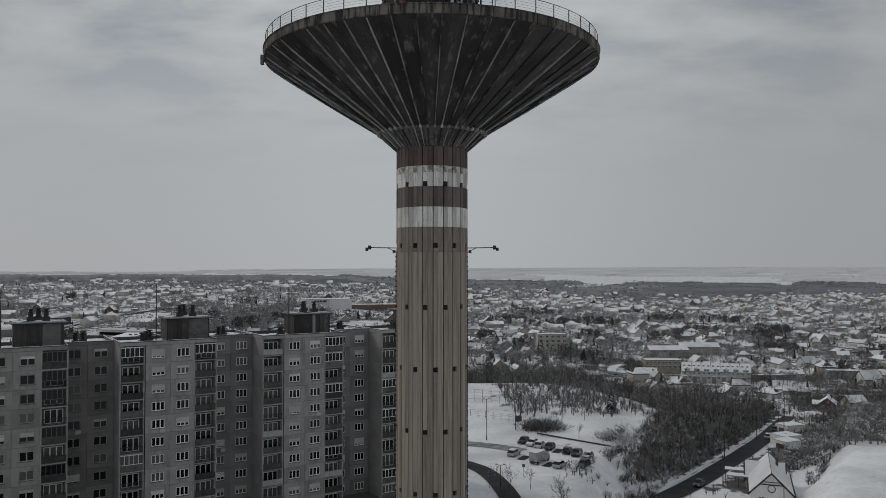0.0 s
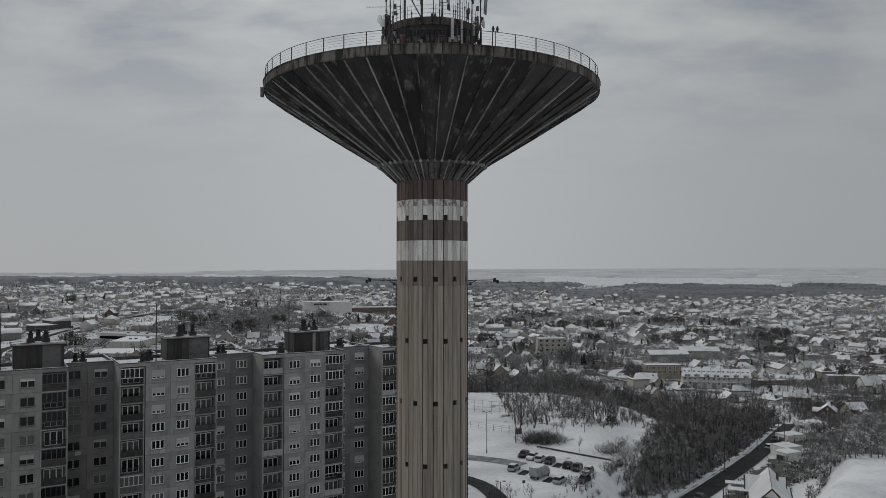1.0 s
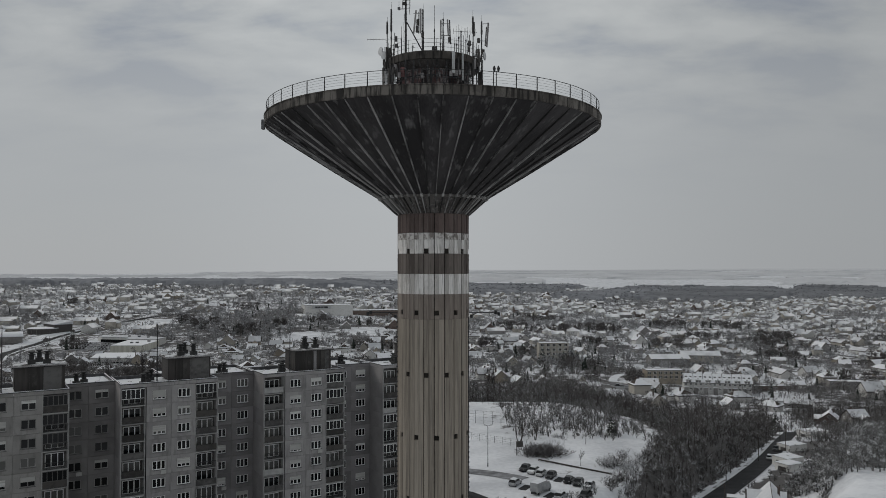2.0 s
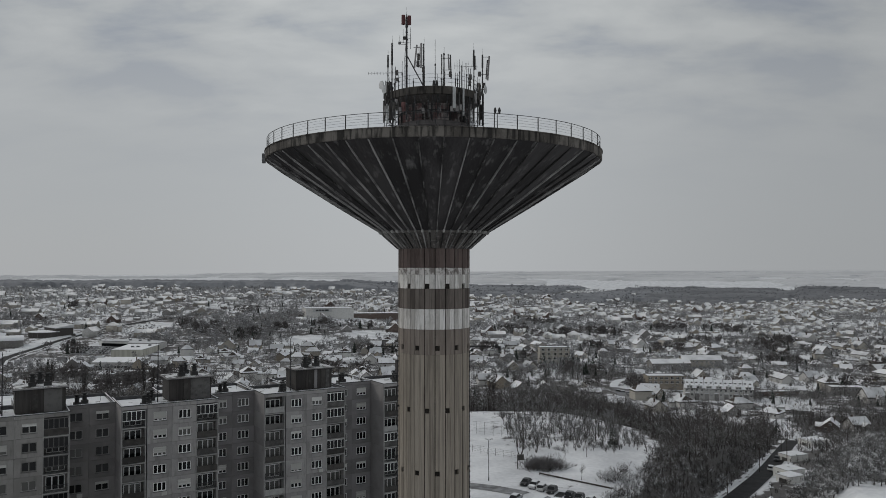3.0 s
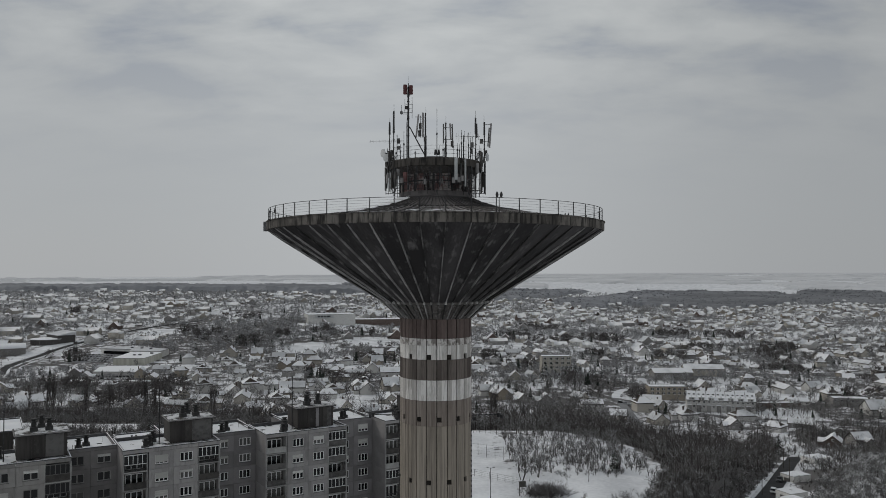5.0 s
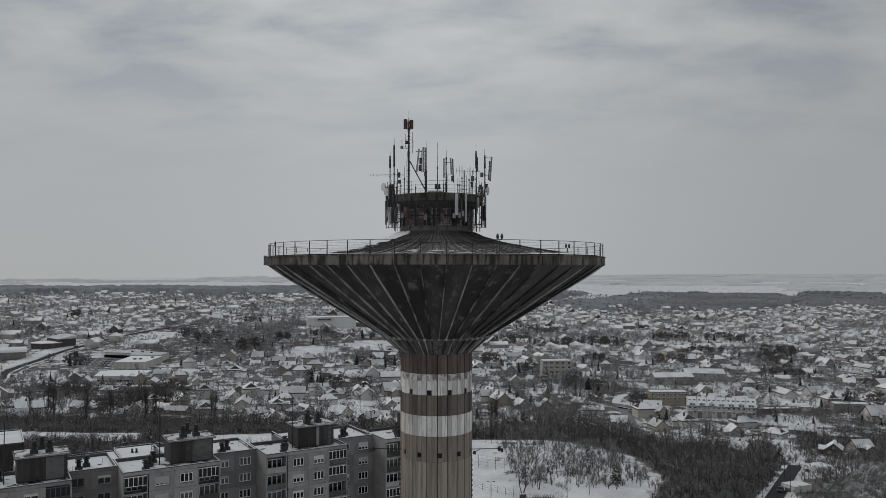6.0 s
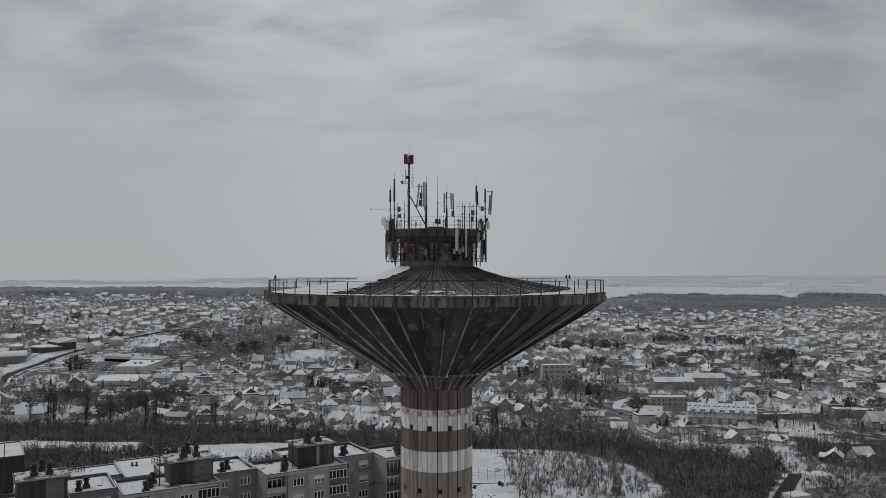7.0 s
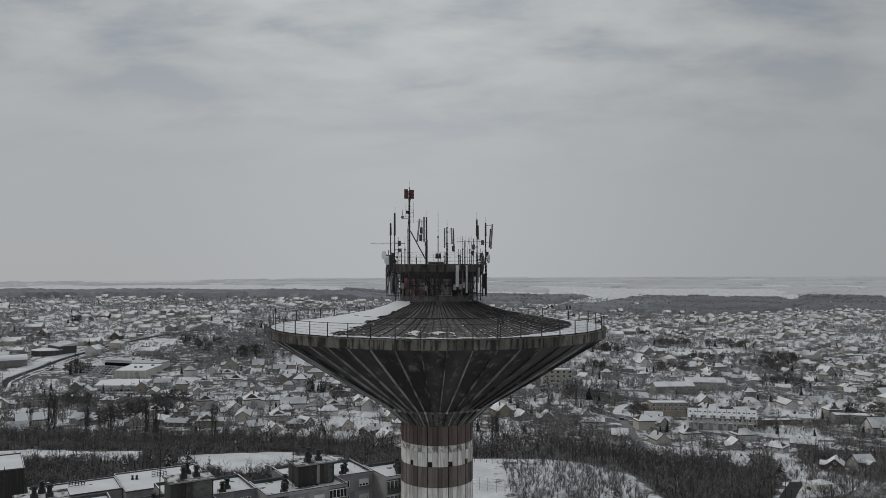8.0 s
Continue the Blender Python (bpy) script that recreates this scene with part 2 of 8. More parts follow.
class Solid:
    """Collects boxes, tubes and rings into one mesh."""

    def __init__(self):
        self.v, self.f = [], []

    def add(self, verts, faces):
        k = len(self.v)
        self.v += [tuple(p) for p in verts]
        self.f += [tuple(k + i for i in q) for q in faces]
        return self

    def box(self, x0, y0, z0, x1, y1, z1, m=None):
        p = [Vector(c) for c in ((x0, y0, z0), (x1, y0, z0), (x1, y1, z0), (x0, y1, z0), (x0, y0, z1), (x1, y0, z1), (x1, y1, z1), (x0, y1, z1))]
        if m is not None:
            p = [m @ c for c in p]
        return self.add(p, [(0, 3, 2, 1), (4, 5, 6, 7), (0, 1, 5, 4), (1, 2, 6, 5), (2, 3, 7, 6), (3, 0, 4, 7)])

    def tube(self, a, b, r0, r1=None, n=6):
        a, b = Vector(a), Vector(b)
        r1 = r0 if r1 is None else r1
        d = (b - a).normalized()
        s = d.orthogonal().normalized()
        t = d.cross(s)
        ring = [(math.cos(2 * math.pi * i / n), math.sin(2 * math.pi * i / n)) for i in range(n)]
        p = [a + (s * c + t * k) * r0 for c, k in ring] + [b + (s * c + t * k) * r1 for c, k in ring]
        q = [(i, (i + 1) % n, n + (i + 1) % n, n + i) for i in range(n)]
        return self.add(p, q + [tuple(range(n - 1, -1, -1)), tuple(range(n, 2 * n))])

    def sector(self, a0, a1, profile, steps=1):
        """A closed (r, z) profile swept from angle a0 to a1 (degrees, 0 towards -y, growing towards +x)."""
        n = len(profile)
        p, q = [], []
        for i in range(steps + 1):
            a = radians(a0 + (a1 - a0) * i / steps)
            p += [(r * math.sin(a), -r * math.cos(a), z) for r, z in profile]
        for i in range(steps):
            for j in range(n):
                q.append((i * n + j, i * n + (j + 1) % n, (i + 1) * n + (j + 1) % n, (i + 1) * n + j))
        q += [tuple(range(n - 1, -1, -1)), tuple(range(steps * n, steps * n + n))]
        return self.add(p, q)

    def ring(self, profile, steps=96):
        n = len(profile)
        p = [(r * math.sin(2 * math.pi * i / steps), -r * math.cos(2 * math.pi * i / steps), z) for i in range(steps) for r, z in profile]
        q = [(i * n + j, i * n + (j + 1) % n, (i + 1) % steps * n + (j + 1) % n, (i + 1) % steps * n + j) for i in range(steps) for j in range(n)]
        return self.add(p, q)

    def lattice(self, xs, zs, hole, y0, y1):
        """One connected slab of rectangular cells in the xz plane, with the cells for which hole(i, j) holds left open."""
        key, p, q = {}, [], []

        def at(i, j, k):
            if (i, j, k) not in key:
                key[i, j, k] = len(p)
                p.append((xs[i], y1 if k else y0, zs[j]))
            return key[i, j, k]

        nx, nz = len(xs) - 1, len(zs) - 1
        solid = {(i, j) for i in range(nx) for j in range(nz) if not hole(i, j)}
        for i, j in solid:
            q.append((at(i, j, 0), at(i + 1, j, 0), at(i + 1, j + 1, 0), at(i, j + 1, 0)))
            q.append((at(i, j, 1), at(i, j + 1, 1), at(i + 1, j + 1, 1), at(i + 1, j, 1)))
            for di, dj, a, b in ((-1, 0, (i, j), (i, j + 1)), (1, 0, (i + 1, j + 1), (i + 1, j)), (0, -1, (i + 1, j), (i, j)), (0, 1, (i, j + 1), (i + 1, j + 1))):
                if (i + di, j + dj) not in solid:
                    q.append((at(*a, 0), at(*b, 0), at(*b, 1), at(*a, 1)))
        return self.add(p, q)

    def data(self, name, material, smooth=False):
        me = mesh_of(name, self.v, self.f, material, smooth)
        bm = bmesh.new()
        bm.from_mesh(me)
        bmesh.ops.recalc_face_normals(bm, faces=bm.faces)
        bm.to_mesh(me)
        bm.free()
        return me


def thing(name, m, label, category, group="", kind=""):
    ob = new(name)
    ob.matrix_world = m
    return tagged(ob, label, category, group, kind)


def part(name, shape, material, parent, label="", at=None):
    """One mesh object under a thing or a part; shape is a Solid or ready mesh data."""
    ob = new(name, shape.data(name, material) if isinstance(shape, Solid) else shape)
    ob.parent = parent
    if at is not None:
        ob.matrix_basis = at
    return tagged(ob, label)


def turn(a):
    return Matrix.Rotation(radians(a), 4, "Z")


def span(y, table):
    return float(np.interp(y, [r[0] for r in table], [r[1] for r in table]))


# ---------------------------------------------------------------- ground: a plateau that falls into a valley, with low hills beyond
LEFT = [(0, 0.3), (290, 0.3), (320, -3), (360, -12), (430, -24), (640, -31), (780, -29), (900, -20), (1200, -4), (1600, 1), (1930, 5), (2300, 6), (2750, 14), (3600, 6), (4900, 6)]
MID = [(0, 0.3), (284, 0.2), (326, -8), (400, -22), (500, -28), (700, -31), (900, -29), (1300, -24), (1900, -14), (2450, -8), (2750, -6), (3150, 7), (3600, 14), (4900, 28)]
RIGHT = [(0, 0.3), (232, -1.0), (268, -6), (310, -16), (352, -25), (450, -31), (600, -35), (780, -34), (1460, -31), (1950, -28), (2450, -20), (2700, -16), (3150, 7), (3600, 15), (4900, 33)]
RIM = [(-0.58, 5), (-0.36, 15), (-0.14, 23), (0.2, 31), (0.5, 33)]      # height of the horizon, by bearing
LANE = [(100, 11, -5.5), (150, 41, -7.0), (165, 45, -7.5), (182, 59, -8.3), (198, 70.5, -9.1), (230, 92.5, -10.8), (290, 127, -17), (349, 158, -24.2), (400, 174, -28), (470, 190, -31.5)]   # y, x, z of the sunken road


def smooth(w):
    w = min(1.0, max(0.0, w))
    return w * w * (3 - 2 * w)


def ground_z(x, y):
    k = x / max(y, 60.0)
    if k < 0.05:
        w, far = smooth((0.05 - k) / 0.30), LEFT
    else:
        w, far = smooth((k - 0.12) / 0.22), RIGHT
    z = span(y, MID) * (1 - w) + span(y, far) * w
    if y > 300:
        s = min(1.0, (y - 300) / 900)
        z += s * 1.2 * noise.noise(Vector((x * 0.006, y * 0.004, 3.1))) + s * s * 3.0 * noise.noise(Vector((x * 0.0016, y * 0.0012, 7.7)))
    if y > 3300:
        z += (span(k, RIM) - z) * smooth((y - 3300) / 1500)
    if 100 < y < 470:
        xr, zr = span(y, [(a, b) for a, b, c in LANE]), span(y, [(a, c) for a, b, c in LANE])
        d = (x - xr) * 0.86
        b = smooth((-d - 4.5) / 9) if d < 0 else smooth((d - 17 - 6.5 * smooth((204 - y) / 25)) / 11)
        fade = smooth((y - 100) / 35) * smooth((470 - y) / 60)
        z += (zr - z) * (1 - b) * fade
    return z


# ---------------------------------------------------------------- water tower
AXIS = (-1.10, 76.3, 0.3)
tower = thing("water_tower", pose(*AXIS), "mushroom-shaped concrete water tower with dark ribbed cone head and banded shaft", "water tower")
Z0 = AXIS[2]
RS, CORE = 3.56, 3.38          # shaft outside, and the core behind the panels
STEP = 360 / 22


def panel_strip(a0, a1, z0, z1, r=RS):
    """A curved slab with slightly broken edges."""
    s = Solid()
    e = 0.03
    s.sector(a0, a1, [(CORE - 0.05, z0 - Z0), (r - e, z0 - Z0), (r, z0 - Z0 + e), (r, z1 - Z0 - e), (r - e, z1 - Z0), (CORE - 0.05, z1 - Z0)], 2)
    return s


core = part("shaft_core", Solid().ring([(CORE - 0.6, 0), (CORE, 0), (CORE, 55.2 - Z0), (CORE - 0.6, 55.2 - Z0)], 66), M["slot"], tower)
BANDS = [(0.3, 44.9, "concrete"), (44.9, 47.3, "concrete_brown"), (47.3, 49.25, "white_paint"), (49.25, 51.2, "concrete_dark"),
         (51.2, 52.55, "white_paint"), (52.55, 53.2, "white_peel"), (53.2, 55.15, "brown_paint")]
ROWS = [51.45 - 5.93 * i for i in range(9)]
SLOT_H = 0.46
G0 = -13.9                      # first groove, degrees from the front
wide_data, slim_data = {}, {}
for i in range(22):
    g = G0 + i * STEP
    for z0, z1, mat in BANDS:
        if (z0, z1) not in wide_data:
            wide_data[z0, z1] = panel_strip(7.65, STEP - 0.55, z0, z1, RS - 0.03).data("panel", M[mat])
        part("panel", wide_data[z0, z1], None, tower, at=turn(g))
    cuts = sorted(z for k, z in enumerate(ROWS) if (k + i) % 2 == 0)
    for z0, z1, mat in BANDS:
        lo = z0
        for c in [c for c in cuts if z0 - 0.3 < c < z1 + 0.3] + [None]:
            hi = z1 if c is None else min(z1, max(lo, c - SLOT_H / 2))
            if hi - lo > 0.1:
                key = (round(lo, 2), round(hi, 2))
                if key not in slim_data:
                    slim_data[key] = panel_strip(0.75, 7.5, lo, hi).data("panel", M[mat])
                part("panel", slim_data[key], None, tower, at=turn(g))
            if c is not None:
                lo = max(lo, min(z1, c + SLOT_H / 2))

# cable runs with clips down both flanks of the shaft
for a in (-81, 76):
    part("cable_run", Solid().tube((RS + 0.05, 0, 0), (RS + 0.05, 0, 45 - Z0), 0.035, n=5), M["dark_steel"], tower, at=turn(a - 90))
    clips = Solid()
    for k in range(90):
        clips.box(RS - 0.04, -0.07, 0.5 + k * 0.49, RS + 0.12, 0.07, 0.66 + k * 0.49)
    part("cable_clips", clips, M["dark_steel"], tower, at=turn(a - 90))

# head: collar, ribbed cone, fascia
NR = 50
RIB = 360 / NR
collar_panel = Solid().sector(-RIB, RIB, [(3.40, 55.1 - Z0), (3.60, 55.1 - Z0), (5.15, 56.55 - Z0), (5.10, 56.75 - Z0), (4.6, 56.75 - Z0)], 2).data("collar_panel", M["collar"])
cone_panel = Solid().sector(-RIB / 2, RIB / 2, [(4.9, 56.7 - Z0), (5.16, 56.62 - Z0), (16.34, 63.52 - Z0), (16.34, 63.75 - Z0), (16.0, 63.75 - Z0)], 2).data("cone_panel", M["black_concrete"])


def rib_solid():
    """A tapering rib down the cone, deepest half way."""
    out, side = Vector((0.525, 0, -0.851)), Vector((0, 1, 0))
    a, b = Vector((5.14, 0, 56.62 - Z0)), Vector((16.32, 0, 63.5 - Z0))
    v, f = [], []
    for t, w, d in ((0.0, 0.05, 0.13), (0.45, 0.055, 0.18), (0.9, 0.055, 0.14), (1.0, 0.055, 0.05)):
        c = a.lerp(b, t)
        v += [c - out * 0.1 - side * w, c - out * 0.1 + side * w, c + out * d + side * w * 0.8, c + out * d - side * w * 0.8]
    for k in range(3):
        f += [(4 * k + i, 4 * k + (i + 1) % 4, 4 * k + 4 + (i + 1) % 4, 4 * k + 4 + i) for i in range(4)]
    return Solid().add(v, f + [(0, 3, 2, 1), (12, 13, 14, 15)])


def collar_rib():
    s = Solid()
    v = []
    for c, w, d in ((Vector((3.6, 0, 55.12 - Z0)), 0.05, 0.10), (Vector((5.13, 0, 56.55 - Z0)), 0.07, 0.16)):
        out, side = Vector((0.68, 0, -0.73)), Vector((0, 1, 0))
        v += [c - out * 0.1 - side * w, c - out * 0.1 + side * w, c + out * d + side * w * 0.7, c + out * d - side * w * 0.7]
    return s.add(v, [(0, 1, 2, 3), (7, 6, 5, 4), (0, 4, 5, 1), (1, 5, 6, 2), (2, 6, 7, 3), (3, 7, 4, 0)])


fascia_panel = Solid().sector(-RIB / 2 + 0.06, RIB / 2 - 0.06, [(15.9, 63.56 - Z0), (16.5, 63.54 - Z0), (16.53, 63.6 - Z0), (16.53, 64.27 - Z0), (16.6, 64.29 - Z0), (16.6, 64.36 - Z0), (15.9, 64.38 - Z0)], 2).data("fascia_panel", M["fascia"])
rib_data = rib_solid().data("rib", M["rib_concrete"])
rib_foot_data = Solid().add([(5.2, -0.12, 56.5 - Z0), (5.2, 0.12, 56.5 - Z0), (5.5, 0.09, 56.55 - Z0), (5.5, -0.09, 56.55 - Z0), (5.2, -0.1, 56.8 - Z0), (5.2, 0.1, 56.8 - Z0), (5.58, 0.07, 56.78 - Z0), (5.58, -0.07, 56.78 - Z0)],
                            [(0, 3, 2, 1), (4, 5, 6, 7), (0, 1, 5, 4), (1, 2, 6, 5), (2, 3, 7, 6), (3, 0, 4, 7)]).data("rib_foot", M["rib_foot"])
collar_rib_data = collar_rib().data("collar_rib", M["rib_concrete"])
for i in range(NR):
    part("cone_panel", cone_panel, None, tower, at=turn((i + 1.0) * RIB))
    part("rib", rib_data, None, tower, at=turn((i + 0.5) * RIB - 90))
    part("fascia_panel", fascia_panel, None, tower, at=turn((i + 1.0) * RIB))
    part("collar_rib", collar_rib_data, None, tower, at=turn((i + 0.5) * RIB - 90))
    part("rib_foot", rib_foot_data, None, tower, at=turn((i + 0.5) * RIB - 90))
for i in range(25):
    part("collar_panel", collar_panel, None, tower, at=turn(i * 2 * RIB))
ring_solid = Solid().ring([(5.05, 56.5 - Z0), (5.32, 56.58 - Z0), (5.32, 56.8 - Z0), (5.05, 56.8 - Z0)], 100)
part("collar_ring", ring_solid, M["collar"], tower, "dark ring where cone and collar meet")
part("shaft_lip", Solid().ring([(3.3, 55.05 - Z0), (3.62, 55.05 - Z0), (3.62, 55.2 - Z0), (3.3, 55.2 - Z0)], 88), M["collar"], tower)

# roof of the head: sheet sectors with standing seams
ROOF = [(3.6, 66.98), (4.1, 66.72), (4.8, 66.40), (6.8, 65.8), (9.6, 65.27), (12.0, 64.88), (14.5, 64.54), (16.2, 64.36)]


def roof_z(r):
    return span(r, ROOF)


roof_data = Solid().sector(-RIB / 2, RIB / 2, [(r, z - Z0) for r, z in ROOF] + [(r, z - Z0 - 0.15) for r, z in reversed(ROOF)], 1).data("roof_panel", M["roof_sheet"])


LAP = 8.4       # radius of the lap where the inner sheets lie over the outer ones


def seam_mesh(r_in, r_out, width, material):
    """A standing seam that follows the roof's slope, along -y."""
    s = Solid()
    pts = [(r_in, roof_z(r_in))] + [(r, z) for r, z in ROOF if r_in < r < r_out] + [(r_out, roof_z(r_out))]
    v, f = [], []
    for r, z in pts:
        v += [(-width, -r, z - Z0 - 0.02), (width, -r, z - Z0 - 0.02), (width * 0.8, -r, z - Z0 + 0.06), (-width * 0.8, -r, z - Z0 + 0.06)]
    for k in range(len(pts) - 1):
        f += [(4 * k + j, 4 * k + (j + 1) % 4, 4 * k + 4 + (j + 1) % 4, 4 * k + 4 + j) for j in range(4)]
    n = 4 * (len(pts) - 1)
    return s.add(v, f + [(0, 1, 2, 3), (n + 3, n + 2, n + 1, n)]).data("roof_seam", M[material])


inner_seams = [seam_mesh(3.95, LAP, 0.038, "seam_dark"), seam_mesh(6.4, LAP, 0.032, "seam_dark")]
outer_seams = [seam_mesh(LAP + 0.1, 16.2, 0.03, "seam"), seam_mesh(LAP + 0.1, 16.2, 0.036, "seam_dark")]
for i in range(NR):
    part("roof_panel", roof_data, None, tower, at=turn((i + 0.5) * RIB))
    for k in range(4):
        if k % 2 == 0 or i % 2 == 0:
            part("roof_seam", inner_seams[k % 2], None, tower, at=turn(i * RIB + (k + 0.5) * RIB / 4))
        part("roof_seam", outer_seams[(k + i // 3) % 2], None, tower, at=turn(i * RIB + (k + 0.5) * RIB / 4))
part("roof_lap", Solid().ring([(LAP - 0.08, roof_z(LAP) - Z0 - 0.02), (LAP + 0.08, roof_z(LAP) - Z0 - 0.02), (LAP + 0.08, roof_z(LAP) - Z0 + 0.08), (LAP - 0.08, roof_z(LAP) - Z0 + 0.09)], 100), M["seam_dark"], tower, "dark lapped joint round the roof")


def snow_edge(a):
    """Radius inside which the roof is bare, by angle from the front."""
    a = (a + 38) % 360 - 38
    base = float(np.interp(a, [-38, -34, 20, 60, 100, 150, 175, 322], [3.8, 15.75, 15.85, 13.9, 12.2, 6.5, 3.8, 3.8]))
    return base


def roof_snow():
    s, na, nr = Solid(), 480, 96
    rs = [3.95 + (16.15 - 3.95) * j / nr for j in range(nr + 1)]
    v = []
    for i in range(na):
        a = radians(i * 360 / na)
        for r in rs:
            v.append((r * math.sin(a), -r * math.cos(a), roof_z(r) - Z0 + 0.085 + 0.03 * noise.noise(Vector((r * math.sin(a), r * math.cos(a), 2.0)))))
    f = []
    for i in range(na):
        for j in range(nr):
            a, r = (i + 0.5) * 360 / na, (rs[j] + rs[j + 1]) / 2
            x, y = r * math.sin(radians(a)), r * math.cos(radians(a))
            n = noise.noise(Vector((x * 0.9, y * 0.9, 4.0))) + 0.5 * noise.noise(Vector((x * 2.3, y * 2.3, 4.0))) + 0.35 * noise.noise(Vector((x * 6.0, y * 6.0, 1.0)))
            aa = (a + 180) % 360 - 180
            patch = -10 < aa < 7 and 12.4 < r < 15.0 and n > 0.12 + 0.3 * abs(r - 13.7)
            flecks = 8.6 < r and noise.noise(Vector((a * 1.5, r * 4.2, 7.0))) > 0.62 - 0.14 * smooth((r - 9.0) / 5.0)
            if r > snow_edge(a + 5.0 * n) + 0.45 * n or patch or flecks:
                k, nxt = i * (nr + 1) + j, (i + 1) % na * (nr + 1) + j
                f.append((k, nxt, nxt + 1, k + 1))
    return s.add(v, f)


part("roof_snow", roof_snow(), M["snow"], tower, "wind-cleared snow lying on part of the roof")

# railing round the rim
post_data = Solid().box(-0.032, -0.03, 0, 0.032, 0.03, 1.2).box(-0.07, -0.07, 0, 0.07, 0.07, 0.04).data("railing_post", M["dark_steel"])
for i in range(NR):
    a = radians((i + 0.5) * RIB)
    part("railing_post", post_data, None, tower, at=Matrix.Translation((16.35 * math.sin(a), -16.35 * math.cos(a), 64.36 - Z0)) @ turn((i + 0.5) * RIB))
for h, r in ((1.19, 0.02), (0.98, 0.006), (0.76, 0.006), (0.54, 0.006), (0.32, 0.006)):
    part("railing_wire", Solid().ring([(16.35 - r, 64.36 + h - r - Z0), (16.35 + r, 64.36 + h - r - Z0), (16.35 + r, 64.36 + h + r - Z0), (16.35 - r, 64.36 + h + r - Z0)], NR * 2), M["dark_steel"], tower)

# drum on the roof, its wall of uneven panels and its ledge
drum_panel = Solid().sector(-7.3, 7.3, [(3.1, 67.0 - Z0), (3.5, 67.0 - Z0), (3.5, 69.7 - Z0), (3.1, 69.7 - Z0)], 2).data("drum_panel", M["drum_red"])
for i in range(24):
    part("drum_panel", drum_panel, None, tower, at=turn(i * 15 + 4))
pilaster = Solid().box(-0.08, -3.64, 67.1 - Z0, 0.08, -3.4, 69.7 - Z0).data("drum_pilaster", M["dark_steel"])
for i in range(12):
    part("drum_pilaster", pilaster, None, tower, at=turn(i * 30 - 3))
part("drum_ledge", Solid().ring([(3.3, 69.65 - Z0), (4.62, 69.65 - Z0), (4.66, 69.7 - Z0), (4.66, 70.36 - Z0), (4.60, 70.42 - Z0), (3.3, 70.42 - Z0)], 72), M["fascia"], tower, "stained concrete ledge round the drum")
part("drum_top", Solid().ring([(0.0, 70.3 - Z0), (4.5, 70.3 - Z0), (4.5, 70.46 - Z0), (0.0, 70.5 - Z0)], 48), M["roof_sheet"], tower)
part("drum_band", Solid().ring([(3.45, 68.3 - Z0), (3.58, 68.3 - Z0), (3.58, 68.42 - Z0), (3.45, 68.42 - Z0)], 60), M["dark_steel"], tower)
part("drum_soffit", Solid().ring([(3.3, 69.05 - Z0), (3.55, 69.05 - Z0), (4.5, 69.64 - Z0), (3.3, 69.64 - Z0)], 72), M["collar"], tower, "sloping underside of the ledge")
part("drum_plinth", Solid().ring([(3.2, 66.7 - Z0), (3.66, 66.7 - Z0), (3.66, 67.36 - Z0), (3.5, 67.42 - Z0), (3.2, 67.42 - Z0)], 72), M["roof_sheet"], tower, "dark sheet skirt round the drum's foot")
dpost = Solid().tube((0, 0, 0), (0, 0, 1.15), 0.017, n=5).data("ledge_post", M["dark_steel"])
for i in range(20):
    a = radians(i * 18 + 5)
    part("ledge_post", dpost, None, tower, at=Matrix.Translation((4.5 * math.sin(a), -4.5 * math.cos(a), 70.42 - Z0)))
for h in (1.15, 0.78, 0.4):
    part("ledge_rail", Solid().ring([(4.49, 70.41 + h - Z0), (4.51, 70.41 + h - Z0), (4.51, 70.43 + h - Z0), (4.49, 70.43 + h - Z0)], 60), M["dark_steel"], tower)


# ---------------------------------------------------------------- stepped panel block behind the tower
FLOORS, STOREY, CEIL = 11, 2.8, 31.0
ROOF_Z = 31.6
rng = random.Random(11)


def holed_panel(w, h, hx0, hx1, hz0, hz1, d=0.25):
    """A wall panel with an opening cut through it, its face at y = 0."""
    return Solid().lattice([0, hx0, hx1, w], [0, hz0, hz1, h], lambda i, j: i == 1 and j == 1, 0, d)


def window_meshes(w, h, lights, frame_material="pvc"):
    b = 0.115
    xs = [0.0]
    for i in range(lights):
        xs += [w * i / lights + (b if i == 0 else 0.08), w * (i + 1) / lights - (b if i == lights - 1 else 0.08)]
    xs.append(w)
    f = Solid().lattice(xs, [0, b, h - b, h], lambda i, j: i % 2 == 1 and j == 1, 0, 0.07)
    g = Solid().box(b, 0.03, b, w - b, 0.05, h - b)
    sill = Solid().box(-0.08, -0.2, -0.07, w + 0.08, 0.05, -0.02)
    return f.data("window", M[frame_material]), g.data("pane", M["pane"]), sill.data("sill", M["coping"]), g.data("pane", M["pane_pale"])


def shutter_mesh(w, drop, h):
    n = max(2, int(drop / 0.09))
    p, q = [], []
    for i in range(2 * n + 1):
        z, y = h - drop * i / (2 * n), -0.012 - 0.022 * (i % 2)
        p += [(0.05, y, z), (w - 0.05, y, z)]
    q = [(2 * i, 2 * i + 1, 2 * i + 3, 2 * i + 2) for i in range(2 * n)]
    return Solid().add(p, q).data("shutter", M["shutter"])


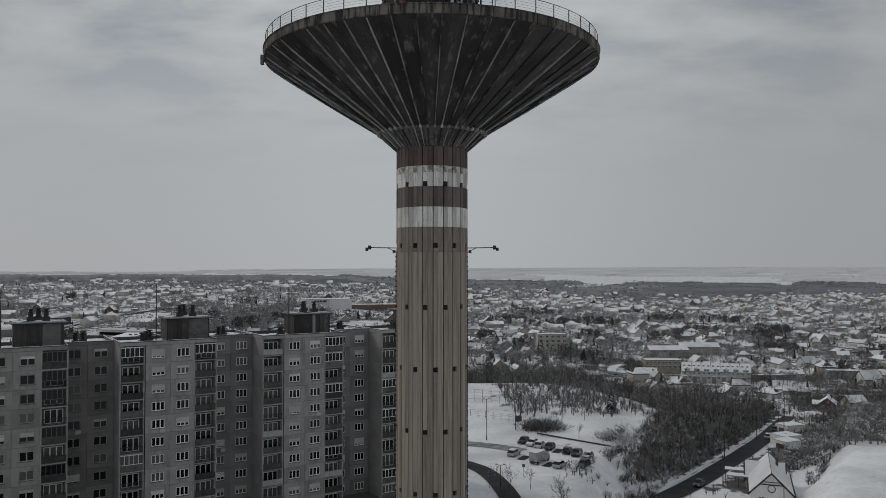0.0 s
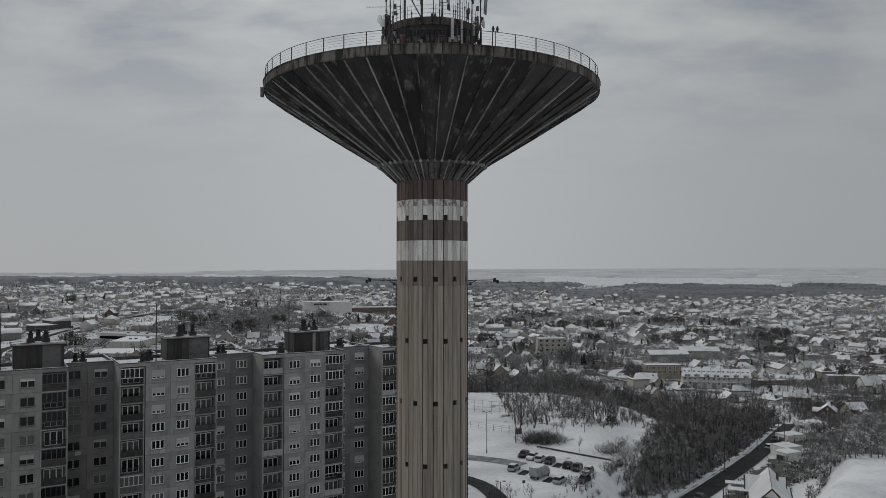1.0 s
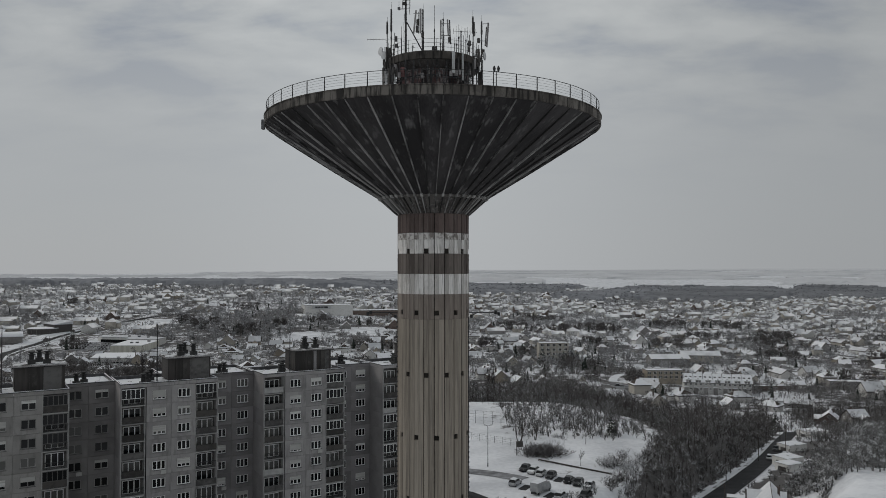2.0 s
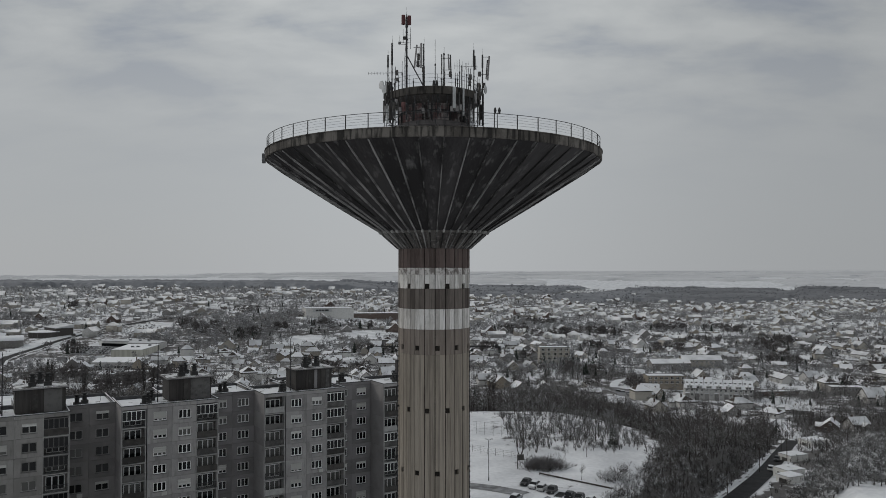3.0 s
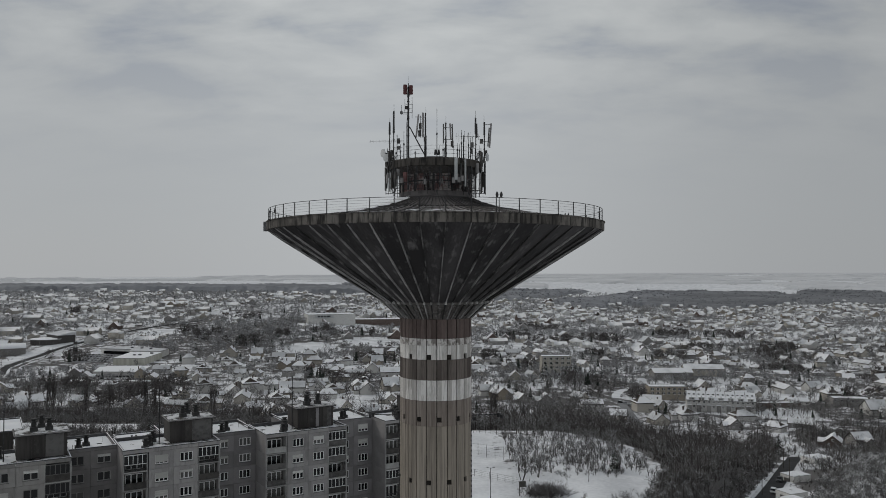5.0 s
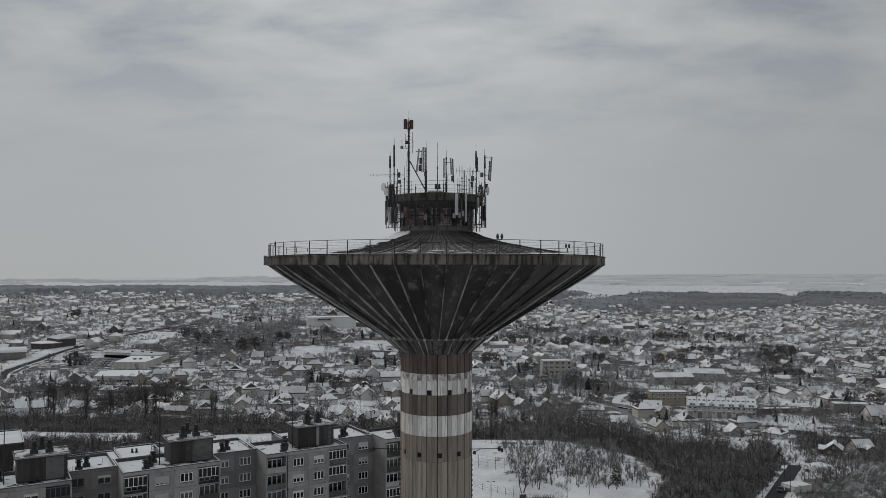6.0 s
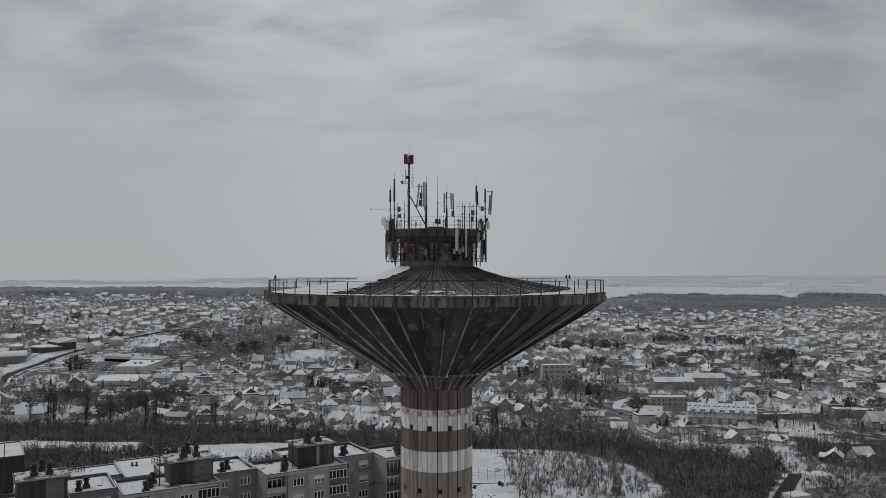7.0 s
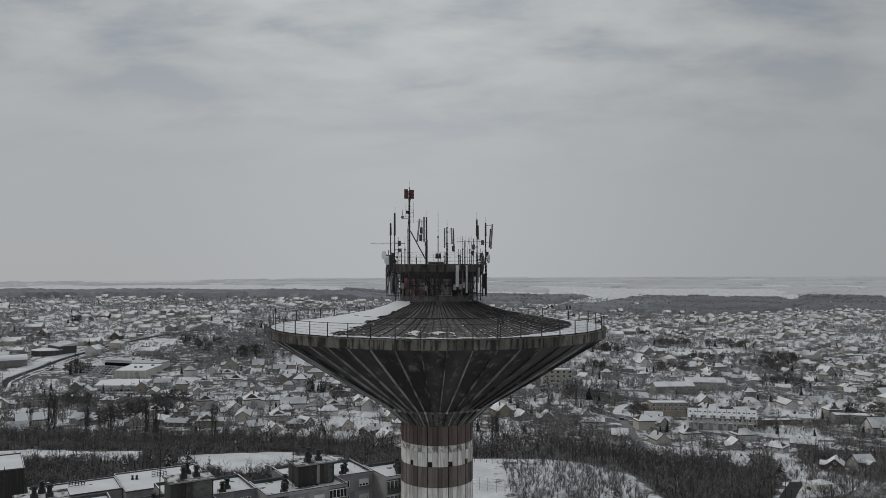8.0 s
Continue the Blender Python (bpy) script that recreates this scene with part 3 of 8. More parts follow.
WIN_W, WIN_H = 2.0, 1.42
win3 = window_meshes(WIN_W, WIN_H, 3)
win3_old = window_meshes(WIN_W, WIN_H, 2, "frame_dull")
shut3 = [shutter_mesh(WIN_W, d, WIN_H) for d in (0.45, 0.7, 0.95, 1.15)]
door_back = window_meshes(2.6, 2.1, 3)
panel_w = {}
for wid, hx in ((3.82, 0.95), (3.9, 0.95)):
    for nm in ("panel_grey", "panel_dim", "panel_old", "panel_old_dim"):
        panel_w[wid, nm] = holed_panel(wid - 0.03, STOREY - 0.03, hx, hx + WIN_W, 0.72, 0.72 + WIN_H).data("wall_panel", M[nm])
blank = {}


def blank_panel(w, h, nm, d=0.25):
    key = (round(w, 2), round(h, 2), nm)
    if key not in blank:
        blank[key] = Solid().box(0.015, 0, 0.015, w - 0.015, d, h - 0.015).data("wall_panel", M[nm])
    return blank[key]


bal_w = 3.5
bal = []
for nm in ("bal_dark", "bal_dark", "bal_dark", "bal_mid", "bal_mid", "bal_white"):
    bal.append(Solid().box(0.04, 0, 0.08, bal_w - 0.04, 0.05, 1.0).box(0, -0.02, 1.0, bal_w, 0.07, 1.06).box(1.15, -0.015, 0.05, 1.2, 0, 1.0).box(2.3, -0.015, 0.05, 2.35, 0, 1.0).data("balustrade", M[nm]))
bars = Solid().box(0, -0.02, 1.0, bal_w, 0.06, 1.06).box(0, 0, 0.08, bal_w, 0.04, 0.13)
for i in range(29):
    bars.box(0.02 + i * 0.123, 0, 0.1, 0.055 + i * 0.123, 0.03, 1.0)
bal.append(bars.data("balustrade", M["dark_steel"]))
slab_data = Solid().box(0, -0.1, -0.17, bal_w, 1.35, 0).data("balcony_slab", M["slab"])
fin_data = Solid().box(-0.08, -0.06, 0, 0.08, 1.4, STOREY - 0.02).data("balcony_fin", M["slab"])
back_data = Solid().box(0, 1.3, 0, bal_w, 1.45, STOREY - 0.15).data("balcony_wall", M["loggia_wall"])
gx = [0.0]
for i in range(5):
    gx += [bal_w * i / 5 + 0.045, bal_w * (i + 1) / 5 - 0.045]
gx.append(bal_w)
glaz = Solid().lattice(gx, [1.06, 1.14, 2.5, 2.62], lambda i, j: i % 2 == 1 and j == 1, 0, 0.06)
glaz_data = glaz.data("balcony_glazing", M["pvc"])
glaz_old = glaz.data("balcony_glazing", M["bal_mid"])
glaz_pane = Solid().box(0.03, 0.02, 1.06, bal_w - 0.03, 0.035, 2.52).data("pane", M["pane"])
glaz_pale = Solid().box(0.03, 0.02, 1.06, bal_w - 0.03, 0.035, 2.52).data("pane", M["pane_pale"])
ac_data = Solid().box(0, -0.3, 0, 0.8, 0, 0.6).tube((0.28, -0.31, 0.3), (0.28, -0.29, 0.3), 0.22, n=12).data("air_conditioner", M["ac"])


def add_window(parent, kit, x, y, z, can_shut=True):
    T = Matrix.Translation((x, y, z))
    w = part("window", kit[0], None, parent, at=T)
    pale = rng.random() < 0.22
    part("pane", kit[3] if pale else kit[1], None, w)
    part("sill", kit[2], None, w)
    if can_shut and rng.random() < 0.32:
        part("shutter", rng.choice(shut3), None, w, "pale roller shutter let part way down")


def loggia(parent, x, z, old=False):
    T = Matrix.Translation((x, 0, z))
    part("balcony_slab", slab_data, None, parent, at=T)
    part("balcony_fin", fin_data, None, parent, at=T)
    part("balcony_fin", fin_data, None, parent, at=Matrix.Translation((x + bal_w, 0, z)))
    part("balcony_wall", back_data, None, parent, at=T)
    kit = door_back
    w = part("window", kit[0], None, parent, at=Matrix.Translation((x + 0.45, 1.22, z + 0.1)))
    part("pane", kit[1] if rng.random() < 0.6 else kit[3], None, w)
    part("balustrade", rng.choice(bal[:3] + bal[-1:] if old else bal), None, parent, at=T)
    if rng.random() < (0.4 if old else 0.27):
        g = part("balcony_glazing", glaz_old if old else glaz_data, None, parent, at=T)
        part("pane", glaz_pane if rng.random() < 0.65 else glaz_pale, None, g)


def vent_stack(s=1.0):
    v = Solid().box(-0.42 * s, -0.42 * s, 0, 0.42 * s, 0.42 * s, 0.55 * s).tube((0, 0, 0.5 * s), (0, 0, 1.15 * s), 0.28 * s, n=12)
    v.tube((0, 0, 1.15 * s), (0, 0, 1.22 * s), 0.46 * s, n=12).tube((0, 0, 1.22 * s), (0, 0, 1.42 * s), 0.2 * s, n=8).tube((0, 0, 1.42 * s), (0, 0, 1.56 * s), 0.42 * s, 0.34 * s, n=12)
    return v


vent_data = vent_stack(1.25).data("roof_vent", M["bitumen"])


def parapet(x0, y0, x1, y1, z, h=0.3, rear=None):
    """A coping round a flat roof; the upstand at the rear may be deeper."""
    s, r = Solid(), rear or h
    s.box(x0, y0, z - h, x1, y0 + 0.3, z).box(x0, y1 - 0.3, z - r, x1, y1, z).box(x0, y0 + 0.3, z - h, x0 + 0.3, y1 - 0.3, z).box(x1 - 0.3, y0 + 0.3, z - h, x1, y1 - 0.3, z)
    return s


def snow_sheet(x0, y0, x1, y1, z, seed, thick=0.09, hole=0.0, bare=None, cell=0.7):
    """Uneven settled snow on a flat roof, worn through in places."""
    s, nx, ny = Solid(), max(4, int((x1 - x0) / cell)), max(4, int((y1 - y0) / cell))
    pts, idx = [], {}
    for j in range(ny + 1):
        for i in range(nx + 1):
            x, y = x0 + (x1 - x0) * i / nx, y0 + (y1 - y0) * j / ny
            n1 = noise.noise(Vector((x * 0.5 + seed, y * 0.5, 0.3)))
            edge = min(i, j, nx - i, ny - j)
            pts.append((x, y, z + (thick * (0.6 + 0.5 * n1) if edge else 0.0)))
    faces = []
    for j in range(ny):
        for i in range(nx):
            x, y = x0 + (x1 - x0) * (i + 0.5) / nx, y0 + (y1 - y0) * (j + 0.5) / ny
            worn = hole
            if bare:
                worn += 0.75 * max(0.0, 1.0 - math.hypot((x - bare[0]) / bare[2], (y - bare[1]) / bare[3]))
            n1 = noise.noise(Vector((x * 0.55 + seed, y * 0.55, 9.3))) + 0.45 * noise.noise(Vector((x * 1.9 + seed, y * 1.9, 2.3)))
            if n1 < 0.75 - worn:
                a = j * (nx + 1) + i
                faces.append((a, a + 1, a + nx + 2, a + nx + 1))
    return s.add(pts, faces)


CLADDING = [
    [(0, 0.28, "penthouse"), (0.28, 0.56, "penthouse"), (0.56, 0.93, "bal_mid"), (0.93, 1, "penthouse")],
    [(0, 0.16, "penthouse"), (0.16, 0.33, "penthouse"), (0.33, 0.5, "penthouse"), (0.5, 0.97, "bal_mid"), (0.97, 1, "penthouse")],
    [(0, 0.26, "penthouse"), (0.26, 0.5, "penthouse"), (0.5, 0.59, "panel_dim"), (0.59, 0.70, "penthouse"), (0.70, 0.82, "bal_dark"), (0.82, 0.94, "bal_mid"), (0.94, 1, "penthouse")],
    [(0, 0.33, "penthouse"), (0.33, 0.66, "penthouse"), (0.66, 1, "bal_dark")]]


def section(u0, seed, cladding, lift=0.0, old=False, old_side=False, stair=True):
    T = Matrix.Translation((-30.9, 131.0, 0)) @ turn(31.5) @ Matrix.Translation((u0, 0, 0))
    b = thing("apartment_building", T, "grey eleven-storey panel apartment block with loggias and snowy flat roof", "apartment building", "stepped panel block")
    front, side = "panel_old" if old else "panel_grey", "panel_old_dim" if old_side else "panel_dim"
    kit, side_kit = win3_old if old else win3, win3_old if old_side else win3
    # core behind the panels
    body = Solid().box(3.9, 0.26, 0, 11.5, 10.0, CEIL + 0.02).box(0.0, 1.46, 0, 3.9, 10.0, CEIL + 0.02).box(11.5, 1.46, 0, 15.0, 10.0, CEIL + 0.02).box(-7.8, 5.76, 0, 0, 16.2, CEIL + 0.02)
    roofs = [(-0.06, -0.08, 15.06, 10.1, ROOF_Z + 0.06), (-7.74, 5.42, -0.07, 16.3, ROOF_Z - 0.02)]
    if stair:                                      # stair tower behind the lift room
        body.box(6.7 + lift, 10.0, 0, 14.9, 17.9, CEIL + 0.02)
        roofs.append((6.7 + lift, 10.12, 14.9, 18.0, ROOF_Z + 0.02))
        part("roof_snow", snow_sheet(7.0 + lift, 10.42, 14.6, 17.7, CEIL + 0.1, seed + 7), M["snow"], b, "thin snow cover")
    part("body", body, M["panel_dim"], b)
    for k in range(FLOORS):
        z = CEIL - STOREY * (k + 1)
        loggia(b, 0.12, z, old)
        loggia(b, 11.45, z, old)
        for x in (3.86, 7.68):
            part("wall_panel", panel_w[3.82, front], None, b, at=Matrix.Translation((x, 0, z)))
            add_window(b, kit, x + 0.95, 0.1, z + 0.72)
            if rng.random() < 0.05:
                part("air_conditioner", ac_data, None, b, at=Matrix.Translation((x + 2.2, 0, z + 0.05)))
        for x in (-7.8, -3.9):
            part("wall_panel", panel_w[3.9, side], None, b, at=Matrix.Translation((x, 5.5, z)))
            add_window(b, side_kit, x + 0.95, 5.6, z + 0.72)
            if rng.random() < 0.06:
                part("air_conditioner", ac_data, None, b, at=Matrix.Translation((x + 2.2, 5.5, z + 0.05)))
        # flank walls
        L = turn(-90)
        part("wall_panel", blank_panel(5.5, STOREY, "panel_end"), None, b, at=Matrix.Translation((-0.02, 5.5, z)) @ L)
        part("wall_panel", blank_panel(5.5, STOREY, "panel_end"), None, b, at=Matrix.Translation((15.02, 0.0, z)) @ turn(90))
    # parapet band
    for x, w in ((0, 3.86), (3.86, 3.82), (7.68, 3.82), (11.5, 3.5)):
        part("parapet_panel", blank_panel(w, 0.6, front), None, b, at=Matrix.Translation((x, -0.02, CEIL)))
    for x in (-7.8, -3.9):
        part("parapet_panel", blank_panel(3.9, 0.55, side), None, b, at=Matrix.Translation((x, 5.48, CEIL)))
    part("parapet_panel", blank_panel(5.5, 0.6, "panel_end"), None, b, at=Matrix.Translation((-0.04, 5.5, CEIL)) @ turn(-90))
    for x0, y0, x1, y1, z in roofs:
        part("coping", parapet(x0, y0, x1, y1, z, 0.12, 0.6), M["coping"], b)
        part("snow_cap", Solid().box(x0 + 0.06, y0 + 0.04, z, x1 - 0.06, y0 + 0.2, z + 0.05).box(x0 + 0.06, y0 + 0.2, z, x0 + 0.2, y1 - 0.06, z + 0.05).box(x1 - 0.2, y0 + 0.2, z, x1 - 0.06, y1 - 0.06, z + 0.05), M["snow"], b)
    part("roof_snow", snow_sheet(0.24, 0.22, 14.76, 9.8, CEIL + 0.1, seed, hole=0.2, bare=(9.0 + lift, 2.6, 6.5, 2.6), cell=0.3), M["snow"], b, "thin snow cover worn through in places")
    part("roof_snow", snow_sheet(-7.44, 5.72, -0.37, 16.0, CEIL + 0.1, seed + 5), M["snow"], b, "thin snow cover")
    for k in range(3):                             # lightning wire on low stands across the recessed roof
        part("wire_stand", Solid().tube((-6.4 + k * 2.4, 7.2 + k * 1.8, CEIL), (-6.4 + k * 2.4, 7.2 + k * 1.8, CEIL + 0.95), 0.03, n=4), M["dark_steel"], b)
    # lift room
    x0, top = 6.7 + lift, ROOF_Z + 3.2
    ph = part("lift_room", Solid().box(x0, 3.2, CEIL + 0.3, x0 + 6.8, 8.4, top), M["penthouse"], b, "brown clad lift room")
    for f0, f1, nm in cladding:
        part("cladding_panel", Solid().box(x0 + f0 * 6.8 + 0.02, 3.14, CEIL + 0.35, x0 + f1 * 6.8 - 0.02, 3.2, top - 0.05), M[nm], ph)
    for i in range(6):
        part("cladding_panel", Solid().box(x0 - 0.06, 3.2 + i * 0.87, CEIL + 0.35, x0, 3.2 + i * 0.87 + 0.82, top - 0.05), M["penthouse"], ph)
    part("door", Solid().box(x0 + 2.3, 3.08, CEIL + 0.5, x0 + 2.95, 3.14, top - 0.75), M["bal_dark"], ph, "dark sheet steel door")
    part("roof_slab", Solid().box(x0 - 0.4, 2.8, top, x0 + 7.2, 8.8, top + 0.28), M["bitumen"], ph)
    part("slab_edge", Solid().box(x0 - 0.44, 2.76, top + 0.12, x0 + 7.24, 2.8, top + 0.3).box(x0 - 0.44, 2.8, top + 0.12, x0 - 0.4, 8.8, top + 0.3), M["panel_end"], ph, "pale worn edge of the roof slab")
    part("roof_snow", snow_sheet(x0 - 0.25, 2.95, x0 + 7.05, 8.65, top + 0.30, seed + 9, 0.06), M["patchy_snow"], ph, "patchy snow")
    for x, y, z in ((x0 + 2.3, 5.0, top + 0.28), (x0 + 3.5, 7.6, top + 0.28), (x0 + 4.4, 4.9, top + 0.28), (3.6, 1.6, CEIL), (4.6, 4.0, CEIL), (5.6, 6.6, CEIL), (14.3 + lift * 0.2, 7.0, CEIL),
                    (-5.5, 7.5, CEIL), (-4.2, 9.3, CEIL)):
        part("roof_vent", vent_data, None, b, at=Matrix.Translation((x, y, z)))
    mast = Solid().tube((6.2, 4.2, CEIL), (6.2, 4.2, ROOF_Z + 9.0), 0.10, 0.06, 5).box(5.7, 4.18, ROOF_Z + 7.0, 6.7, 4.22, ROOF_Z + 7.04).box(5.85, 4.18, ROOF_Z + 7.8, 6.55, 4.22, ROOF_Z + 7.84)
    part("aerial_mast", mast, M["dark_steel"], b, "thin steel aerial mast")
    return b


for k, (u, lift, old, old_side) in enumerate(((-45.0, 1.2, True, True), (-22.8, 1.1, False, True), (0.0, 0.2, False, False), (22.8, 0.2, False, False))):
    section(u, 3.7 * k, CLADDING[k], lift, old, old_side, k < 3)


def rear_wing(x0, y0, x1, y1, seed, top=ROOF_Z, wall="panel_dim", rack=None):
    T = Matrix.Translation((-30.9, 131.0, 0)) @ turn(31.5)
    b = thing("apartment_building", T, "lower five-storey panel block with snow on its flat roof", "apartment building", "stepped panel block")
    part("body", Solid().box(x0, y0, 0, x1, y1, top - 0.3), M[wall], b)
    part("coping", parapet(x0 - 0.06, y0 - 0.06, x1 + 0.06, y1 + 0.06, top + 0.04), M["coping"], b)
    part("roof_snow", snow_sheet(x0 + 0.2, y0 + 0.2, x1 - 0.2, y1 - 0.2, top - 0.28, seed), M["snow"], b, "smooth snow cover")
    part("snow_cap", Solid().box(x0, y0 - 0.02, top + 0.04, x1, y0 + 0.16, top + 0.09).box(x0, y1 - 0.16, top + 0.04, x1, y1 + 0.02, top + 0.09).box(x0 - 0.02, y0 + 0.16, top + 0.04, x0 + 0.16, y1 - 0.16, top + 0.09).box(x1 - 0.16, y0 + 0.16, top + 0.04, x1 + 0.02, y1 - 0.16, top + 0.09), M["snow"], b)
    for k in range(2 if rack else 0):              # glazed cold frames in two banks
        fr = Solid()
        cx, cy = rack[0] + k * 0.3, rack[1] + k * 1.9
        for i in range(6):
            fr.box(cx + i * 0.72, cy, top - 0.25, cx + i * 0.72 + 0.09, cy + 0.08, top + 0.95)
        fr.box(cx, cy, top + 0.85, cx + 3.7, cy + 0.08, top + 0.97).box(cx, cy, top + 0.02, cx + 3.7, cy + 0.08, top + 0.12)
        part("roof_rack", fr, M["dark_steel"], b, "dark steel rack on the roof")
    for x, y in ((x0 + 3.5, y0 + 12.0), (x0 + 4.5, y0 + 11.6)):
        v = part("roof_vent", vent_stack(0.75), M["bitumen"], b, at=Matrix.Translation((x, y, top - 0.28)))
        part("snow_cap", Solid().tube((0, 0, 1.17), (0, 0, 1.27), 0.3, 0.2, n=10), M["snow"], v)


rear_wing(-31.5, 79.0, -11.2, 91.5, 21, top=15.5, rack=(-22.6, 87.2))
rear_wing(-11.0, 75.0, 10.1, 94.5, 33, top=15.5, rack=(-2.8, 86.2))
rear_wing(-62.0, 114.4, -31.2, 134.9, 45, top=15.5, wall="penthouse")


# ---------------------------------------------------------------- ground and roads
CLEARINGS = [(-352, 800, 22, 40), (-260, 700, 40, 14), (-426, 795, 17, 90), (-352, 945, 28, 30), (-80, 905, 40, 45), (-150, 835, 32, 38), (-75, 700, 28, 22), (-115, 1030, 40, 24), (-60, 530, 22, 16), (215, 620, 34, 16), (60, 900, 45, 22), (330, 1000, 60, 30), (260, 570, 30, 14), (-20, 760, 26, 18), (150, 850, 34, 18)]     # snowy meadows: centre and half axes


def thicket_at(x, y):
    """1 inside the thicket behind the block, else 0."""
    if not (-190 < x < -10 and 205 < y < 316) or (x + 30.9) * -0.52 + (y - 131) * 0.85 < 97 + 24 * smooth((-78 - x) / 6) * smooth((240 - y) / 10):
        return 0.0
    gap = smooth((y - 282) / 6) * smooth((306 - y) / 6) * smooth((-112 - x) / 10) + smooth(1.6 - math.hypot((x + 68) / 24, (y - 284) / 14))
    return 1.0 if noise.noise(Vector((x * 0.04, y * 0.04, 3.0))) > -0.42 + 1.1 * gap else 0.0


def wood_cover(x, y, gardens=False):
    """How wooded a place is, 0 to 1."""
    n = noise.noise(Vector((x * 0.012, y * 0.012, 5.5)))
    c = 0.0
    xr = span(y, [(a, b) for a, b, _ in LANE])
    if x < 70:                                             # belt below the plateau's edge
        lo = 306 if x < -60 else 286
        hi = 455 if x < -110 else 405
        c = max(c, smooth((y - lo + 12 * n) / 14) * smooth((hi - y + 25 * n) / 25))
    if y < 440 and y > 148:                                # steep bank beside the sunken road
        edge = 38 + min(27, max(-8, (y - 173) * 0.4))
        c = max(c, smooth((x - edge + 5 * n) / 6) * smooth((xr - 4.4 - 3.6 * smooth((192 - y) / 14) - x) / 1.5) * smooth((430 - y) / 40))
    if 285 < y < 455 and x > xr + 8:                       # wooded slope down to the town
        c = max(c, 0.85 * smooth((y - 288) / 10) * smooth((450 - y) / 30) * smooth((x - xr - 8) / 6) * smooth((n + 0.45) / 0.2))
    if 165 < y < 400 and gardens:                          # trampled yards beside the road
        c = max(c, 0.8 * smooth((x - xr - 4) / 2) * smooth((xr + 24 - x) / 5) * smooth((n + 0.45) / 0.2))
    if 165 < y < 300:                                      # scrub on the far side of the road
        edge = 189 - 18 * smooth((xr + 32 - x) / 3)
        c = max(c, (0.5 if gardens else 0.9) * smooth((x - xr - 26 + 12 * smooth((y - 192) / 12)) / 3) * smooth((y - edge + 4 * n) / 4) * smooth((292 - y) / 20))
    if gardens and 40 < y < 215 and -120 < x < -4:         # unseen ground before the block, darkened to cut snow bounce on its front
        c = max(c, 0.95)
    if gardens and 205 < y < 318:                          # leaf litter in the thicket behind the block
        c = max(c, thicket_at(x, y))
    if gardens and 216 < y < 292 and 16 < x < 66:          # withered grass on the brush slope
        c = max(c, 0.28 * smooth((noise.noise(Vector((x * 0.09, y * 0.07, 4.1))) + 0.25) / 0.3) * smooth((y - 216) / 8))
    if gardens and any(((x - a) / c_) ** 2 + ((y - b) / d) ** 2 < 1 for a, b, c_, d in CLEARINGS):
        return min(c, 0.15)
    if 425 < y < 1950 and gardens:                                            # gardens, hedges and bare soil in the town
        c = max(c, (0.57 + 0.25 * noise.noise(Vector((x * 0.006, y * 0.004, 2.2)))) * smooth((noise.noise(Vector((x * 0.021, y * 0.016, 6.1))) + 0.7 * noise.noise(Vector((x * 0.06, y * 0.045, 1.1))) + 0.42) / 0.4))
    if y > 730:                                            # hillside scrub and far woods
        c = max(c, 0.66 * smooth((62 - abs(x - span(y, [(740, -300), (870, -262), (1100, -228)]) + 30 * n)) / 35) * smooth((y - 735) / 30) * smooth((1130 - y) / 40))
        k = x / y
        if k < -0.10:
            c = max(c, smooth((y - 1890 - 100 * n) / 50) * smooth((2330 + 100 * n - y) / 60))
        elif k < 0.1:
            c = max(c, smooth((y - 1900 - 160 * n) / 80) * smooth((2420 + 120 * n - y) / 80) * 0.9)
        elif k < 0.25:
            c = max(c, 0.9 * smooth((y - 1500) / 300) * smooth((2500 - y) / 80) * smooth((noise.noise(Vector((x * 0.008, y * 0.004, 9.0))) + 0.05) / 0.12))
        if k > 0.25:
            c = max(c, smooth((y - 1780 - 100 * n - 900 * max(0, k - 0.36)) / 60) * smooth((2560 + 160 * n - y) / 60) * smooth((0.49 - k + 0.07 * n + 0.05 * noise.noise(Vector((x * 0.004, y * 0.006, 8.0)))) / 0.09) * (0.75 + 0.25 * smooth((k - 0.25) / 0.03)))
        if k > 0.44 and y < 3200:              # patchy woods round the eastern fields
            c = max(c, 0.85 * smooth((y - 1900) / 150) * smooth((k - 0.445) / 0.03) * smooth((noise.noise(Vector((x * 0.007, y * 0.0045, 6.0))) + 0.25) / 0.2))
        if y > 2450:                           # copses and hedges between the far fields
            meadow = smooth((-0.12 - k) / 0.05) * smooth((y - 2440) / 40) * smooth((3450 - y) / 150) + smooth((k - 0.12) / 0.03) * smooth((0.45 - k) / 0.03) * smooth((y - 2600) / 60) * smooth((3080 - y) / 60)
            c = max(c, smooth((noise.noise(Vector((x * 0.0016 + 3.0, y * 0.0035, 3.0))) + 0.45 * noise.noise(Vector((x * 0.006, y * 0.007, 1.0))) - 0.16 - 0.5 * meadow + (0.22 - 0.5 * smooth((-0.24 - k) / 0.06)) * smooth((y - 3080) / 150)) / 0.12))
            c = max(c, 0.8 * (1 - smooth(meadow * 2)) * smooth((y - 2700) / 40) * smooth((0.055 - abs(noise.noise(Vector((x * 0.0021 + 7.0, y * 0.0034, 6.6))))) / 0.02))
    return c


